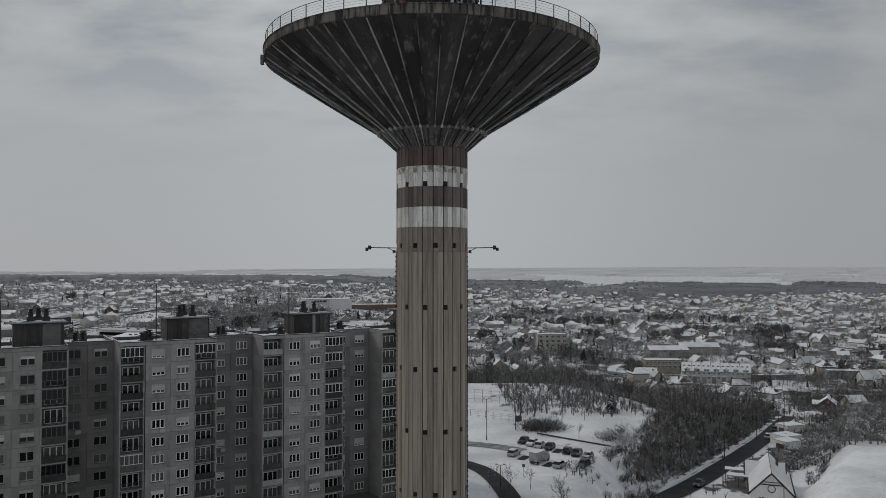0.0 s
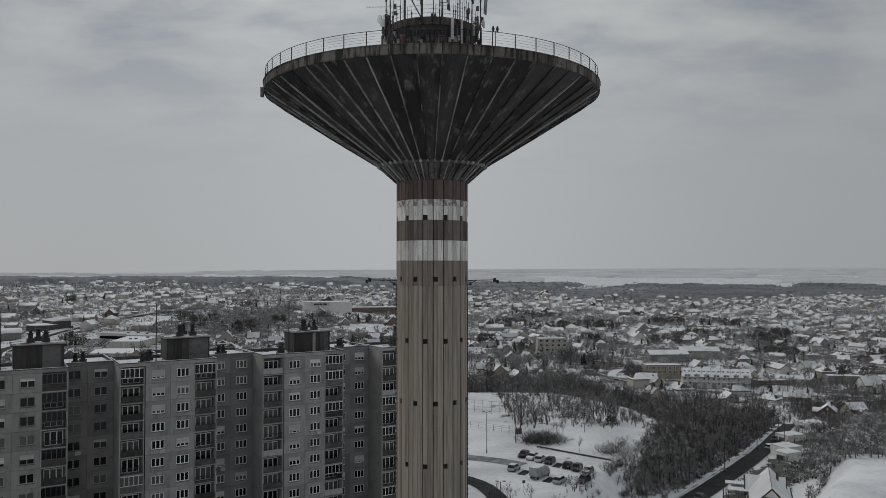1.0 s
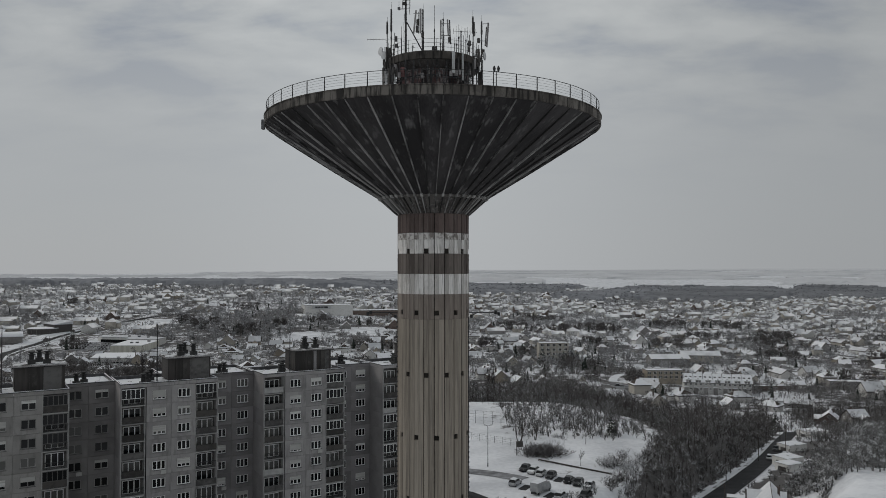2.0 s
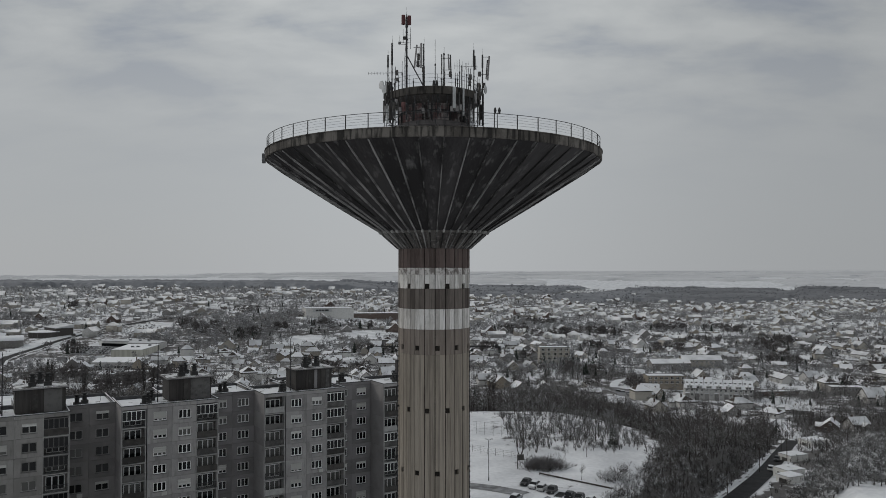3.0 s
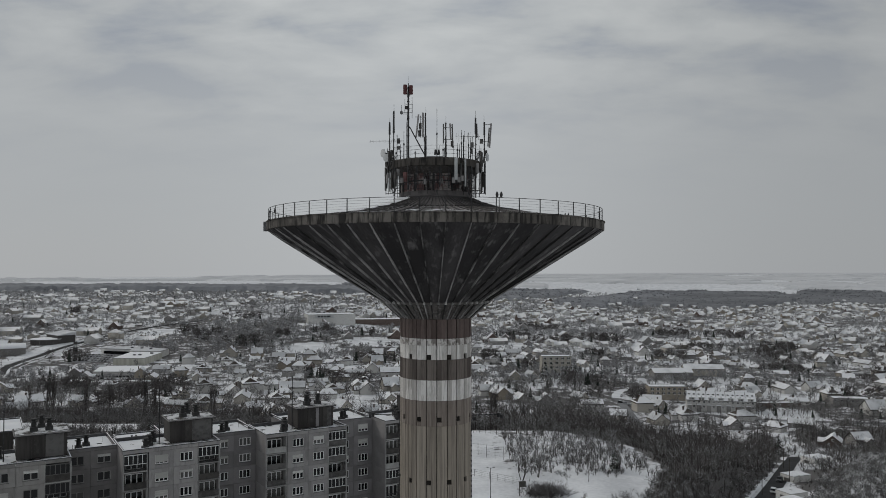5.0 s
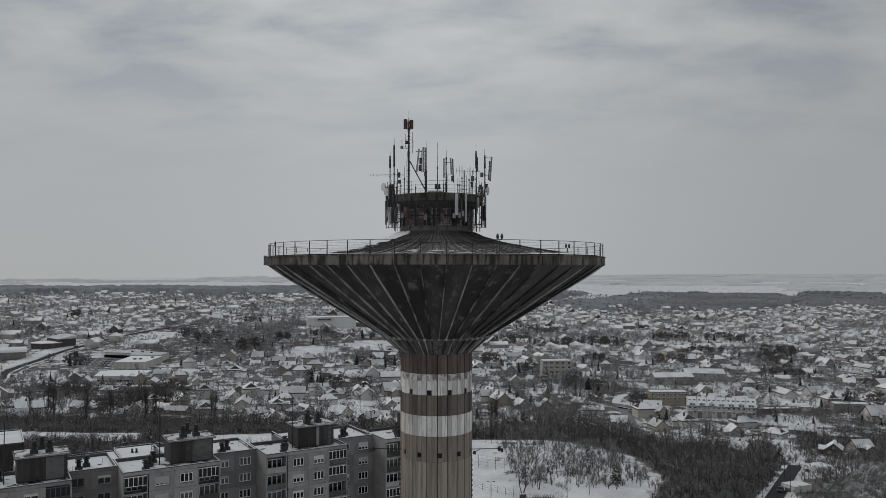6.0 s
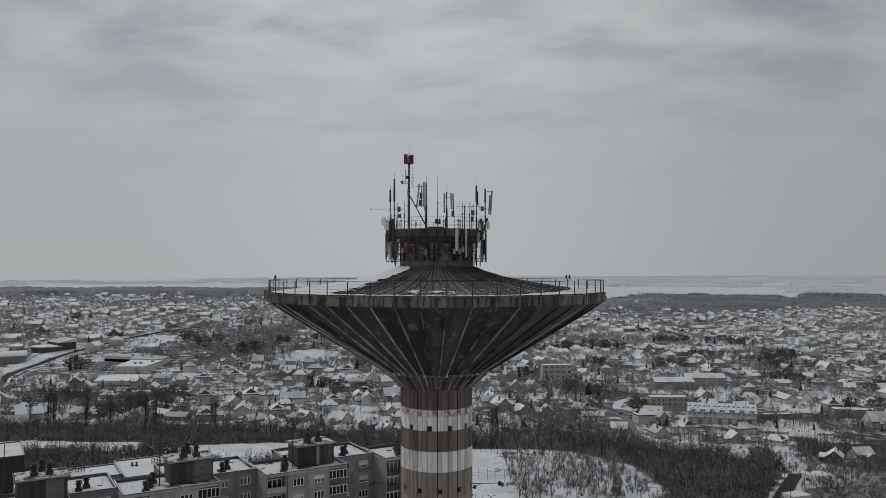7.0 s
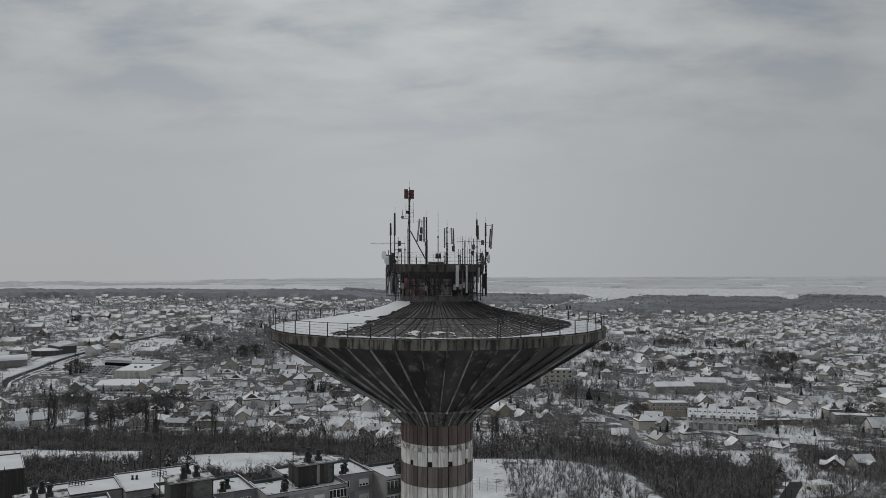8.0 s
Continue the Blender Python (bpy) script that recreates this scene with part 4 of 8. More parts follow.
def ground_mesh():
    ys = sorted(set([-400, -250, -120, -40] + list(range(0, 120, 8)) + list(range(120, 440, 4)) + list(range(440, 1000, 12)) + [1000 + i * 40 for i in range(98)]))
    nx = 190
    v, cover = [], []
    for y in ys:
        half = 260 + abs(y) * 0.85
        for i in range(nx + 1):
            s = i / nx * 2 - 1
            x = (0.55 * s + 0.45 * s * abs(s)) * half + 0.14 * max(0, min(y, 400))
            v.append((x, y, ground_z(x, y)))
            cover.append(wood_cover(x, y, True))
    n = nx + 1
    f = [(j * n + i, j * n + i + 1, (j + 1) * n + i + 1, (j + 1) * n + i) for j in range(len(ys) - 1) for i in range(nx)]
    me = mesh_of("ground", v, f, M["ground"], True)
    a = me.attributes.new("litter", "FLOAT", "POINT")
    a.data.foreach_set("value", cover)
    return me


def ground_material():
    m = surface("snowy_ground", (0.56, 0.572, 0.595), (0.78, 0.79, 0.81), 0.07, 0.8, 0.35, fine=12)
    n, l = m.node_tree.nodes, m.node_tree.links
    bsdf = n["Principled BSDF"]
    old = bsdf.inputs["Base Color"].links[0].from_socket
    tc = n.new("ShaderNodeTexCoord")
    att = n.new("ShaderNodeAttribute")
    att.attribute_name = "litter"
    def tex(scale, detail):
        t = n.new("ShaderNodeTexNoise")
        t.inputs["Scale"].default_value, t.inputs["Detail"].default_value = scale, detail
        l.new(tc.outputs["Object"], t.inputs["Vector"])
        return t.outputs[0]
    def calc(op, a, b):
        k = n.new("ShaderNodeMath")
        k.operation = op
        k.use_clamp = op == "MULTIPLY"
        for i, s in enumerate((a, b)):
            if isinstance(s, float):
                k.inputs[i].default_value = s
            else:
                l.new(s, k.inputs[i])
        return k.outputs[0]
    # withered grass and soil show through: rarely on open ground, mostly under trees
    patch = calc("ADD", calc("ADD", calc("MULTIPLY", tex(0.03, 6), 0.25), calc("ADD", calc("MULTIPLY", tex(0.11, 7), 0.45), calc("MULTIPLY", tex(0.45, 8), 0.30))), calc("MULTIPLY", att.outputs["Fac"], 0.27))
    cut = n.new("ShaderNodeMapRange")
    cut.inputs[1].default_value, cut.inputs[2].default_value = 0.605, 0.655
    l.new(patch, cut.inputs[0])
    soil = n.new("ShaderNodeMixRGB")
    soil.inputs[1].default_value, soil.inputs[2].default_value = (0.072, 0.068, 0.067, 1), (0.155, 0.148, 0.146, 1)
    l.new(tex(0.6, 4), soil.inputs[0])
    mix = n.new("ShaderNodeMixRGB")
    l.new(cut.outputs[0], mix.inputs[0])
    l.new(old, mix.inputs[1])
    l.new(soil.outputs[0], mix.inputs[2])
    l.new(mix.outputs[0], bsdf.inputs["Base Color"])
    return m


M["ground"] = ground_material()
M["asphalt"] = surface("wet_asphalt", (0.022, 0.022, 0.023), (0.042, 0.042, 0.044), 0.3, 0.8, 0.2)
M["slush"] = surface("trodden_slush", (0.10, 0.10, 0.105), (0.26, 0.265, 0.275), 0.4, 0.7, 0.3, stretch=(1, 1, 1))
M["far_road"] = surface("road_with_thin_snow", (0.11, 0.112, 0.118), (0.2, 0.203, 0.21), 0.05, 0.7, 0.1)
tagged(new("ground", ground_mesh()), "snow-covered ground falling from a plateau into a valley", "ground", kind="structure")


def strip(name, line, width, material, label, lift=0.10, category="road", step=3.0):
    """A road that follows the ground; line: (x, y) points."""
    pts = [Vector((*p, 0)) for p in line]
    fine = []
    for i in range(len(pts) - 1):
        p0, p1, p2, p3 = pts[max(0, i - 1)], pts[i], pts[i + 1], pts[min(len(pts) - 1, i + 2)]
        k = max(2, int((p2 - p1).length / step))
        for j in range(k):
            t = j / k
            fine.append(0.5 * ((2 * p1) + (p2 - p0) * t + (2 * p0 - 5 * p1 + 4 * p2 - p3) * t * t + (3 * p1 - p0 - 3 * p2 + p3) * t ** 3))
    fine.append(pts[-1])
    v, f = [], []
    for i, p in enumerate(fine):
        d = (fine[min(i + 1, len(fine) - 1)] - fine[max(i - 1, 0)]).normalized()
        side = Vector((d.y, -d.x, 0))
        for s in (-1, -0.5, 0, 0.5, 1):
            q = p + side * s * width / 2
            v.append((q.x, q.y, max(ground_z(q.x, q.y), ground_z(p.x, p.y) - 0.3) + lift))
    for i in range(len(fine) - 1):
        for j in range(4):
            a = i * 5 + j
            f.append((a, a + 1, a + 6, a + 5))
    return tagged(new(name, mesh_of(name, v, f, material, True)), label, category, kind="structure")


strip("road", [(11, 100), (25, 122), (41, 150), (46, 165), (59, 182), (70.5, 198), (92.5, 230), (110, 260), (126.5, 290), (141.5, 318), (150, 333), (154, 341)], 5.8, M["asphalt"], "wet dark asphalt road in a cutting", 0.14)
strip("pavement", [(37.4, 153), (43.4, 168), (55.6, 184.5), (67.2, 201), (89, 233), (106.2, 263), (123.2, 293)], 1.4, M["snow"], "snow-covered pavement beside the road", 0.22, "pavement")
strip("road", [(13.5, 128), (12.6, 143), (10.6, 156), (7.4, 165), (1.5, 171), (-8, 174)], 4.2, M["asphalt"], "cleared asphalt loop road", 0.10)
strip("road", [(-6, 192), (4, 188), (10.5, 185.5), (15.5, 182.5), (18.5, 180.0)], 4.6, M["slush"], "slushy access road to the car park", 0.07)
strip("road", [(119.5, 540), (119, 530), (113.5, 478), (106, 425), (104, 408)], 6.0, M["far_road"], "town street under thin snow", 0.3)
strip("road", [(-470, 590), (-420, 630), (-386, 664), (-404, 700), (-416, 770), (-417, 830), (-408, 878), (-397, 943), (-378, 1003), (-340, 1070)], 7.5, M["asphalt"], "main road into the town", 0.5, step=12)
for off, wide in ((6.2, 2.4), (-6.4, 2.0), (13.0, 1.6)):
    strip("pavement", [(-386 + off, 660), (-404 + off, 700), (-416 + off, 770), (-417 + off, 830), (-408 + off, 878), (-397 + off, 943)], wide, M["snow"], "ploughed snow bank along the main road", 0.75, "pavement", step=8)
strip("road", [(-420, 560), (-250, 610), (-60, 640), (120, 655), (300, 690), (480, 700)], 7.0, M["far_road"], "town street", 0.4, step=12)
strip("road", [(118, 530), (190, 470), (300, 455), (420, 480)], 6.0, M["far_road"], "town street", 0.35, step=8)
strip("car_park", [(-345, 735), (-352, 765), (-362, 795)], 44.0, M["slush"], "slushy car park beside the shopping street", 0.3, "car park", step=12)
strip("road", [(176, 614), (138, 588), (124, 560), (119.5, 540)], 6.0, M["snow"], "snow-covered lane", 0.3, step=4)


# ---------------------------------------------------------------- trees
M["bark"] = surface("dark_winter_bark", (0.055, 0.050, 0.048), (0.105, 0.098, 0.093), 1.2, 0.95, 0.3)
M["twig"] = surface("bare_brown_twigs", (0.088, 0.081, 0.080), (0.168, 0.158, 0.156), 0.4, 0.95, 0.0)
M["frost_twig"] = surface("rimed_grey_twigs", (0.12, 0.118, 0.115), (0.27, 0.27, 0.27), 0.3, 0.9, 0.0)
M["rime_twig"] = surface("twigs_white_with_rime", (0.44, 0.442, 0.45), (0.68, 0.685, 0.695), 0.12, 0.9, 0.0)
M["needles"] = surface("dark_conifer_needles", (0.022, 0.028, 0.024), (0.05, 0.058, 0.05), 0.8, 0.9, 0.0)


class Wood:
    """Two point and face lists at once: limbs and snow-laden twigs."""

    def __init__(self, seed):
        self.r = random.Random(seed)
        self.wood, self.twig, self.snow = Solid(), Solid(), Solid()

    def prism(self, s, a, b, r0, r1, n=3):
        d = (b - a).normalized()
        u = d.orthogonal().normalized()
        w = d.cross(u)
        p = [a + (u * math.cos(6.2832 * i / n) + w * math.sin(6.2832 * i / n)) * r0 for i in range(n)]
        p += [b + (u * math.cos(6.2832 * i / n) + w * math.sin(6.2832 * i / n)) * r1 for i in range(n)]
        s.add(p, [(i, (i + 1) % n, n + (i + 1) % n, n + i) for i in range(n)])

    def sliver(self, s, a, b, w):
        d = b - a
        side = d.cross(Vector((self.r.uniform(-1, 1), self.r.uniform(-1, 1), self.r.uniform(-0.3, 1)))).normalized() * w
        s.add([a - side, a + side, b], [(0, 1, 2)])

    def grow(self, a, d, length, radius, level, droop, up):
        r = self.r
        b = a + d * length
        if level == 0:
            self.sliver(self.twig, a, b, radius)
            if r.random() < 0.22:
                lift = Vector((0, 0, radius * 1.1))
                self.sliver(self.snow, a.lerp(b, 0.1) + lift, a.lerp(b, 0.8) + lift, radius * 1.1)
            return
        mid = a.lerp(b, 0.5) + Vector((r.uniform(-1, 1), r.uniform(-1, 1), r.uniform(-0.5, 1))) * length * 0.07
        n = 5 if level > 3 else (4 if level > 2 else 3)
        self.prism(self.wood, a, mid, radius, radius * 0.8, n)
        self.prism(self.wood, mid, b, radius * 0.8, radius * 0.55, n)
        kids = 4 if level > 1 else 8
        for i in range(kids):
            t = r.uniform(0.35, 1.0) if i else 1.0
            base = a.lerp(mid, t * 2) if t < 0.5 else mid.lerp(b, t * 2 - 1)
            spread = r.uniform(0.35, 0.95) if i else 0.25
            v = Vector((r.gauss(0, 1), r.gauss(0, 1), r.gauss(0, 1)))
            v = (v - d * v.dot(d)).normalized()
            nd = (d + v * spread + Vector((0, 0, up)) - Vector((0, 0, droop * (4 - level) * 0.12))).normalized()
            self.grow(base, nd, length * r.uniform(0.52, 0.78), max(radius * r.uniform(0.38, 0.54), 0.014), level - 1, droop, up)


def bare_tree(seed, h, levels=4, droop=0.0, up=0.12, trunk=0.2, stems=1, narrow=1.0):
    w = Wood(seed)
    for k in range(stems):
        a = Vector((w.r.uniform(-0.5, 0.5), w.r.uniform(-0.5, 0.5), -0.3)) if stems > 1 else Vector((0, 0, -0.4))
        d = Vector((w.r.uniform(-0.3, 0.3), w.r.uniform(-0.3, 0.3), 1)).normalized() if stems > 1 else Vector((0.03, 0.02, 1)).normalized()
        w.grow(a, d, h * 0.42, trunk, levels, droop, up)
    for s in (w.wood, w.twig, w.snow):
        s.v = [(x * narrow, y * narrow, z) for x, y, z in s.v]
    top = max(p[2] for p in w.twig.v)
    for s in (w.wood, w.twig, w.snow):
        s.v = [(x, y, z * h / top) for x, y, z in s.v]
    return w


def poplar(seed, h, fan=0.2):
    """A bare poplar: a trunk that breaks up into many steep limbs set with upright twigs."""
    w = Wood(seed)
    w.prism(w.wood, Vector((0, 0, -0.4)), Vector((0.2, 0, h * 0.92)), 0.28, 0.03, 6)
    for i in range(26):
        z = h * w.r.uniform(0.1, 0.6)
        t, lean = w.r.uniform(0, 6.2832), fan * w.r.uniform(0.35, 1.25)
        a = Vector((0.2 * z / h, 0, z))
        b = a + Vector((math.cos(t) * lean, math.sin(t) * lean, 0.75)) * (h - z) * w.r.uniform(0.3, 0.45)
        c = b + Vector((math.cos(t) * lean * 0.45, math.sin(t) * lean * 0.45, 1)) * (h - b.z) * w.r.uniform(0.55, 0.98)
        w.prism(w.wood, a, b, 0.075, 0.05, 4)
        w.prism(w.wood, b, c, 0.05, 0.018, 3)
        for k in range(7):
            f = w.r.uniform(0.25, 1.9)
            q = a.lerp(b, f) if f < 1 else b.lerp(c, f - 1)
            t2 = w.r.uniform(0, 6.2832)
            d = Vector((math.cos(t2) * 0.4, math.sin(t2) * 0.4, 1)).normalized()
            w.grow(q, d, w.r.uniform(0.7, 1.6), 0.03, 1, 0, 0.4)
    return w


def conifer(seed, h, r):
    w = Wood(seed)
    w.prism(w.wood, Vector((0, 0, -0.3)), Vector((0, 0, h)), 0.16, 0.02, 6)
    for i in range(int(h * 14)):
        z = h * (0.06 + 0.94 * w.r.random() ** 1.2)
        reach = r * (1 - z / h) ** 0.85 * w.r.uniform(0.75, 1.1) + 0.15
        t = w.r.uniform(0, 6.2832)
        a, b = Vector((0, 0, z)), Vector((math.cos(t) * reach, math.sin(t) * reach, z - reach * 0.32))
        side = Vector((-math.sin(t), math.cos(t), 0)) * reach * 0.22
        dn = Vector((0, 0, -0.12 * reach - 0.05))
        mid = a.lerp(b, 0.55)
        w.twig.add([a, mid + side, b, mid - side, mid + dn], [(0, 1, 4), (1, 2, 4), (2, 3, 4), (3, 0, 4), (0, 3, 2, 1)])
        if w.r.random() < 0.5:
            up = Vector((0, 0, 0.05))
            w.snow.add([a.lerp(b, 0.4) + up, mid + side * 0.8 + up, b + up, mid - side * 0.8 + up], [(0, 1, 2, 3)])
    return w


def scrub(seed, h, n, spread):
    w = Wood(seed)
    for i in range(n):
        a = Vector((w.r.gauss(0, spread * 0.35), w.r.gauss(0, spread * 0.35), -0.1))
        d = Vector((w.r.gauss(0, 0.75), w.r.gauss(0, 0.75), 1)).normalized()
        w.grow(a, d, h * w.r.uniform(0.25, 0.5), 0.035, 2, 0, 0.02)
    return w


class Kind:
    """One kind of tree: meshes to share, and arrays to merge."""

    def __init__(self, w, bark, twig, snow=None):
        self.parts = [("trunk", w.wood, bark), ("crown", w.twig, twig)] + ([("snow", w.snow, snow)] if snow and w.snow.f else [])
        self.data = [(n, mesh_of(n, s.v, s.f, m)) for n, s, m in self.parts]


def plant(kind, name, x, y, label, scale=1.0, group="", category="tree", yaw=None, z=None):
    t = thing(name, Matrix.Translation((x, y, ground_z(x, y) if z is None else z)) @ turn(rng.uniform(0, 360) if yaw is None else yaw) @ Matrix.Diagonal((scale, scale, scale, 1)), label, category, group)
    for n, d in kind.data:
        tagged(part(n, d, None, t), kind="stuff" if n == "snow" or category == "bush" else "")
    return t


def merge(name, kinds, places, label, category, kind="stuff", parent_kind=True):
    """Many plants as one mesh; places: (kind index, x, y, z, scale, yaw)."""
    V, Lp, Ls, Mi, mats, base = [], [], [], [], [], 0
    prep = []
    for k in kinds:
        rows = []
        for n, s, m in k.parts:
            if m not in mats:
                mats.append(m)
            v = np.array(s.v, dtype=np.float64)
            size = np.array([len(f) for f in s.f])
            flat = np.concatenate([np.array(f) for f in s.f]) if len(s.f) else np.zeros(0, int)
            rows.append((v, size, flat, mats.index(m)))
        prep.append(rows)
    for i, x, y, z, sc, yaw in places:
        c, s_ = math.cos(yaw) * sc, math.sin(yaw) * sc
        for v, size, flat, mi in prep[i]:
            V.append(np.stack([v[:, 0] * c - v[:, 1] * s_ + x, v[:, 0] * s_ + v[:, 1] * c + y, v[:, 2] * sc + z], 1))
            Lp.append(flat + base)
            Ls.append(size)
            Mi.append(np.full(len(size), mi))
            base += len(v)
    V, Lp, Ls, Mi = np.concatenate(V), np.concatenate(Lp), np.concatenate(Ls), np.concatenate(Mi)
    me = bpy.data.meshes.new(name)
    me.vertices.add(len(V))
    me.vertices.foreach_set("co", V.astype(np.float32).ravel())
    me.loops.add(len(Lp))
    me.loops.foreach_set("vertex_index", Lp.astype(np.int32))
    me.polygons.add(len(Ls))
    me.polygons.foreach_set("loop_start", np.concatenate([[0], np.cumsum(Ls)[:-1]]).astype(np.int32))
    me.polygons.foreach_set("material_index", Mi.astype(np.int32))
    for m in mats:
        me.materials.append(m)
    me.update(calc_edges=True)
    return tagged(new(name, me), label, category, kind=kind)


near_kinds = [Kind(bare_tree(s, h, 4, dr, 0.1, tr), M["bark"], M["twig"], M["snow"]) for s, h, dr, tr in ((1, 9, 0, 0.12), (2, 11, 0.4, 0.14), (3, 8, 0, 0.11), (4, 12, 0, 0.15))]
birch_kind = Kind(bare_tree(8, 10, 4, 1.1, 0.05, 0.13, stems=3), M["bark"], M["frost_twig"], M["snow"])
frost_kinds = [Kind(bare_tree(s, h, 4, 0.2, 0.1, 0.14), M["bark"], M["frost_twig"], M["snow"]) for s, h in ((11, 7), (12, 9))]
poplar_kinds = [Kind(poplar(s, h, f), M["bark"], M["twig"]) for s, h, f in ((21, 21, 0.2), (22, 18, 0.26))]
fir_kinds = [Kind(conifer(31, 9, 2.3), M["bark"], M["needles"], M["snow"]), Kind(conifer(32, 6, 2.0), M["bark"], M["needles"], M["snow"])]
scrub_kinds = [Kind(scrub(41, 3.0, 24, 2.4), M["bark"], M["twig"], M["snow"]), Kind(scrub(42, 2.4, 30, 2.8), M["bark"], M["rime_twig"], M["snow"])]


def mid_tree(seed, h, n, twig, width=0.05, spread=0.42, laden=0.05):
    """A bare tree some hundreds of metres off: trunk, limbs and bundles of twigs."""
    w = Wood(seed)
    r = w.r
    w.prism(w.wood, Vector((0, 0, -0.5)), Vector((0.1, 0, h * 0.5)), 0.17, 0.09, 4)
    for i in range(9):
        t, e = r.uniform(0, 6.2832), r.uniform(0.35, 1.35)
        a = Vector((0.05, 0, h * r.uniform(0.06, 0.5)))
        b = a + Vector((math.cos(t) * math.cos(e), math.sin(t) * math.cos(e), math.sin(e))) * h * spread * r.uniform(0.7, 1.1)
        w.sliver(w.wood, a, b, 0.07)
        for j in range(n // 9):
            p = a.lerp(b, r.uniform(0.25, 1.0))
            d = ((b - a).normalized() + Vector((r.gauss(0, 0.6), r.gauss(0, 0.6), r.gauss(0.15, 0.5)))).normalized()
            q = p + d * h * r.uniform(0.10, 0.22)
            w.sliver(w.twig, p, q, width)
            if r.random() < laden:
                w.sliver(w.snow, p + Vector((0, 0, width)), q + Vector((0, 0, width)), width * 0.9)
    return Kind(w, M["bark"], twig, M["snow"])


mid_kinds = [mid_tree(51, 10, 99, M["twig"], 0.042), mid_tree(52, 12, 108, M["twig"], 0.045, 0.38), mid_tree(53, 9, 90, M["frost_twig"], 0.042)]


def far_tree(seed, h, n, twig, wide=0.03):
    """A far bare tree: a stem and a rounded haze of twigs."""
    w = Wood(seed)
    r = w.r
    w.prism(w.wood, Vector((0, 0, -0.5)), Vector((0, 0, h * 0.6)), 0.2, 0.06, 3)
    for i in range(n):
        v = Vector((r.gauss(0, 1), r.gauss(0, 1), r.gauss(0, 1))).normalized() * r.uniform(0.3, 1.0) ** 0.5
        c = Vector((v.x * 0.36, v.y * 0.36, 0.58 + v.z * 0.38)) * h
        d = (v + Vector((r.gauss(0, 0.5), r.gauss(0, 0.5), 0.35 + r.gauss(0, 0.4)))).normalized() * h * 0.14
        w.sliver(w.twig, c - d, c + d, h * wide)
    return Kind(w, M["bark"], twig)


def far_conifer(seed, h, r):
    w = Wood(seed)
    for k in range(4):
        z0, z1, rr = h * (0.05 + 0.22 * k), h * (0.42 + 0.2 * k), r * (1 - 0.22 * k)
        n = 7
        p = [Vector((math.cos(6.2832 * i / n) * rr * w.r.uniform(0.7, 1.15), math.sin(6.2832 * i / n) * rr * w.r.uniform(0.7, 1.15), z0 + w.r.uniform(-0.2, 0.2))) for i in range(n)]
        w.twig.add(p + [Vector((0, 0, min(z1, h)))], [(i, (i + 1) % n, n) for i in range(n)])
    w.prism(w.wood, Vector((0, 0, -0.5)), Vector((0, 0, h * 0.3)), 0.15, 0.1, 3)
    return Kind(w, M["bark"], M["needles"])


rime_tree = mid_tree(49, 8, 108, M["frost_twig"], 0.03, 0.45, 0.2)
rime_scrub = [mid_tree(46, 3.4, 99, M["rime_twig"], 0.035, 0.6, 0.25), mid_tree(47, 2.8, 99, M["rime_twig"], 0.032, 0.65, 0.25), far_tree(48, 2.2, 34, M["rime_twig"], 0.03), far_tree(50, 2.4, 34, M["frost_twig"], 0.03)]
# far woods: distance haze is mixed into these three base colours
M["haze_wood"] = surface("haze_paled_woodland", (0.18, 0.186, 0.2), (0.26, 0.267, 0.283), 0.006, 0.95, 0.0)
M["dark_forest"] = surface("haze_lifted_dark_forest", (0.145, 0.15, 0.16), (0.215, 0.22, 0.232), 0.006, 0.95, 0.0)
M["haze_copse"] = surface("haze_whitened_far_copses", (0.54, 0.545, 0.56), (0.62, 0.625, 0.64), 0.006, 0.95, 0.0)
dense_bush = Kind(scrub(45, 2.5, 64, 2.6), M["bark"], M["twig"], M["snow"])
mid_scrub = [mid_tree(43, 3.2, 63, M["twig"], 0.035, 0.6), mid_tree(44, 2.8, 63, M["frost_twig"], 0.04, 0.65)]
# twigs of the far town, lightened to carry the haze in their colour
M["grey_twig"] = surface("haze_grey_far_twigs", (0.21, 0.21, 0.215), (0.33, 0.33, 0.336), 0.05, 0.95, 0.0)
M["pale_twig"] = surface("haze_pale_far_twigs", (0.29, 0.292, 0.297), (0.44, 0.443, 0.45), 0.05, 0.95, 0.0)
def snowy_conifer(seed, h, r):
    """A fir some hundreds of metres off, with snow on its tiers."""
    k = far_conifer(seed, h, r)
    w = Wood(seed + 1)
    for j in range(70):
        z = h * w.r.uniform(0.08, 0.95)
        t, reach = w.r.uniform(0, 6.2832), r * (1 - z / h) * w.r.uniform(0.8, 1.2) + 0.1
        p = Vector((math.cos(t) * reach, math.sin(t) * reach, z - reach * 0.2))
        w.sliver(w.twig, p * 0.4 + Vector((0, 0, z * 0.6)), p, 0.3)
        if w.r.random() < 0.35:
            up = Vector((0, 0, 0.12))
            w.sliver(w.snow, p * 0.7 + Vector((0, 0, z * 0.3)) + up, p + up, 0.2)
    k.parts = k.parts + [("branches", w.twig, M["needles"]), ("snow", w.snow, M["snow"])]
    k.data = [(n, mesh_of(n, q.v, q.f, m)) for n, q, m in k.parts]
    return k


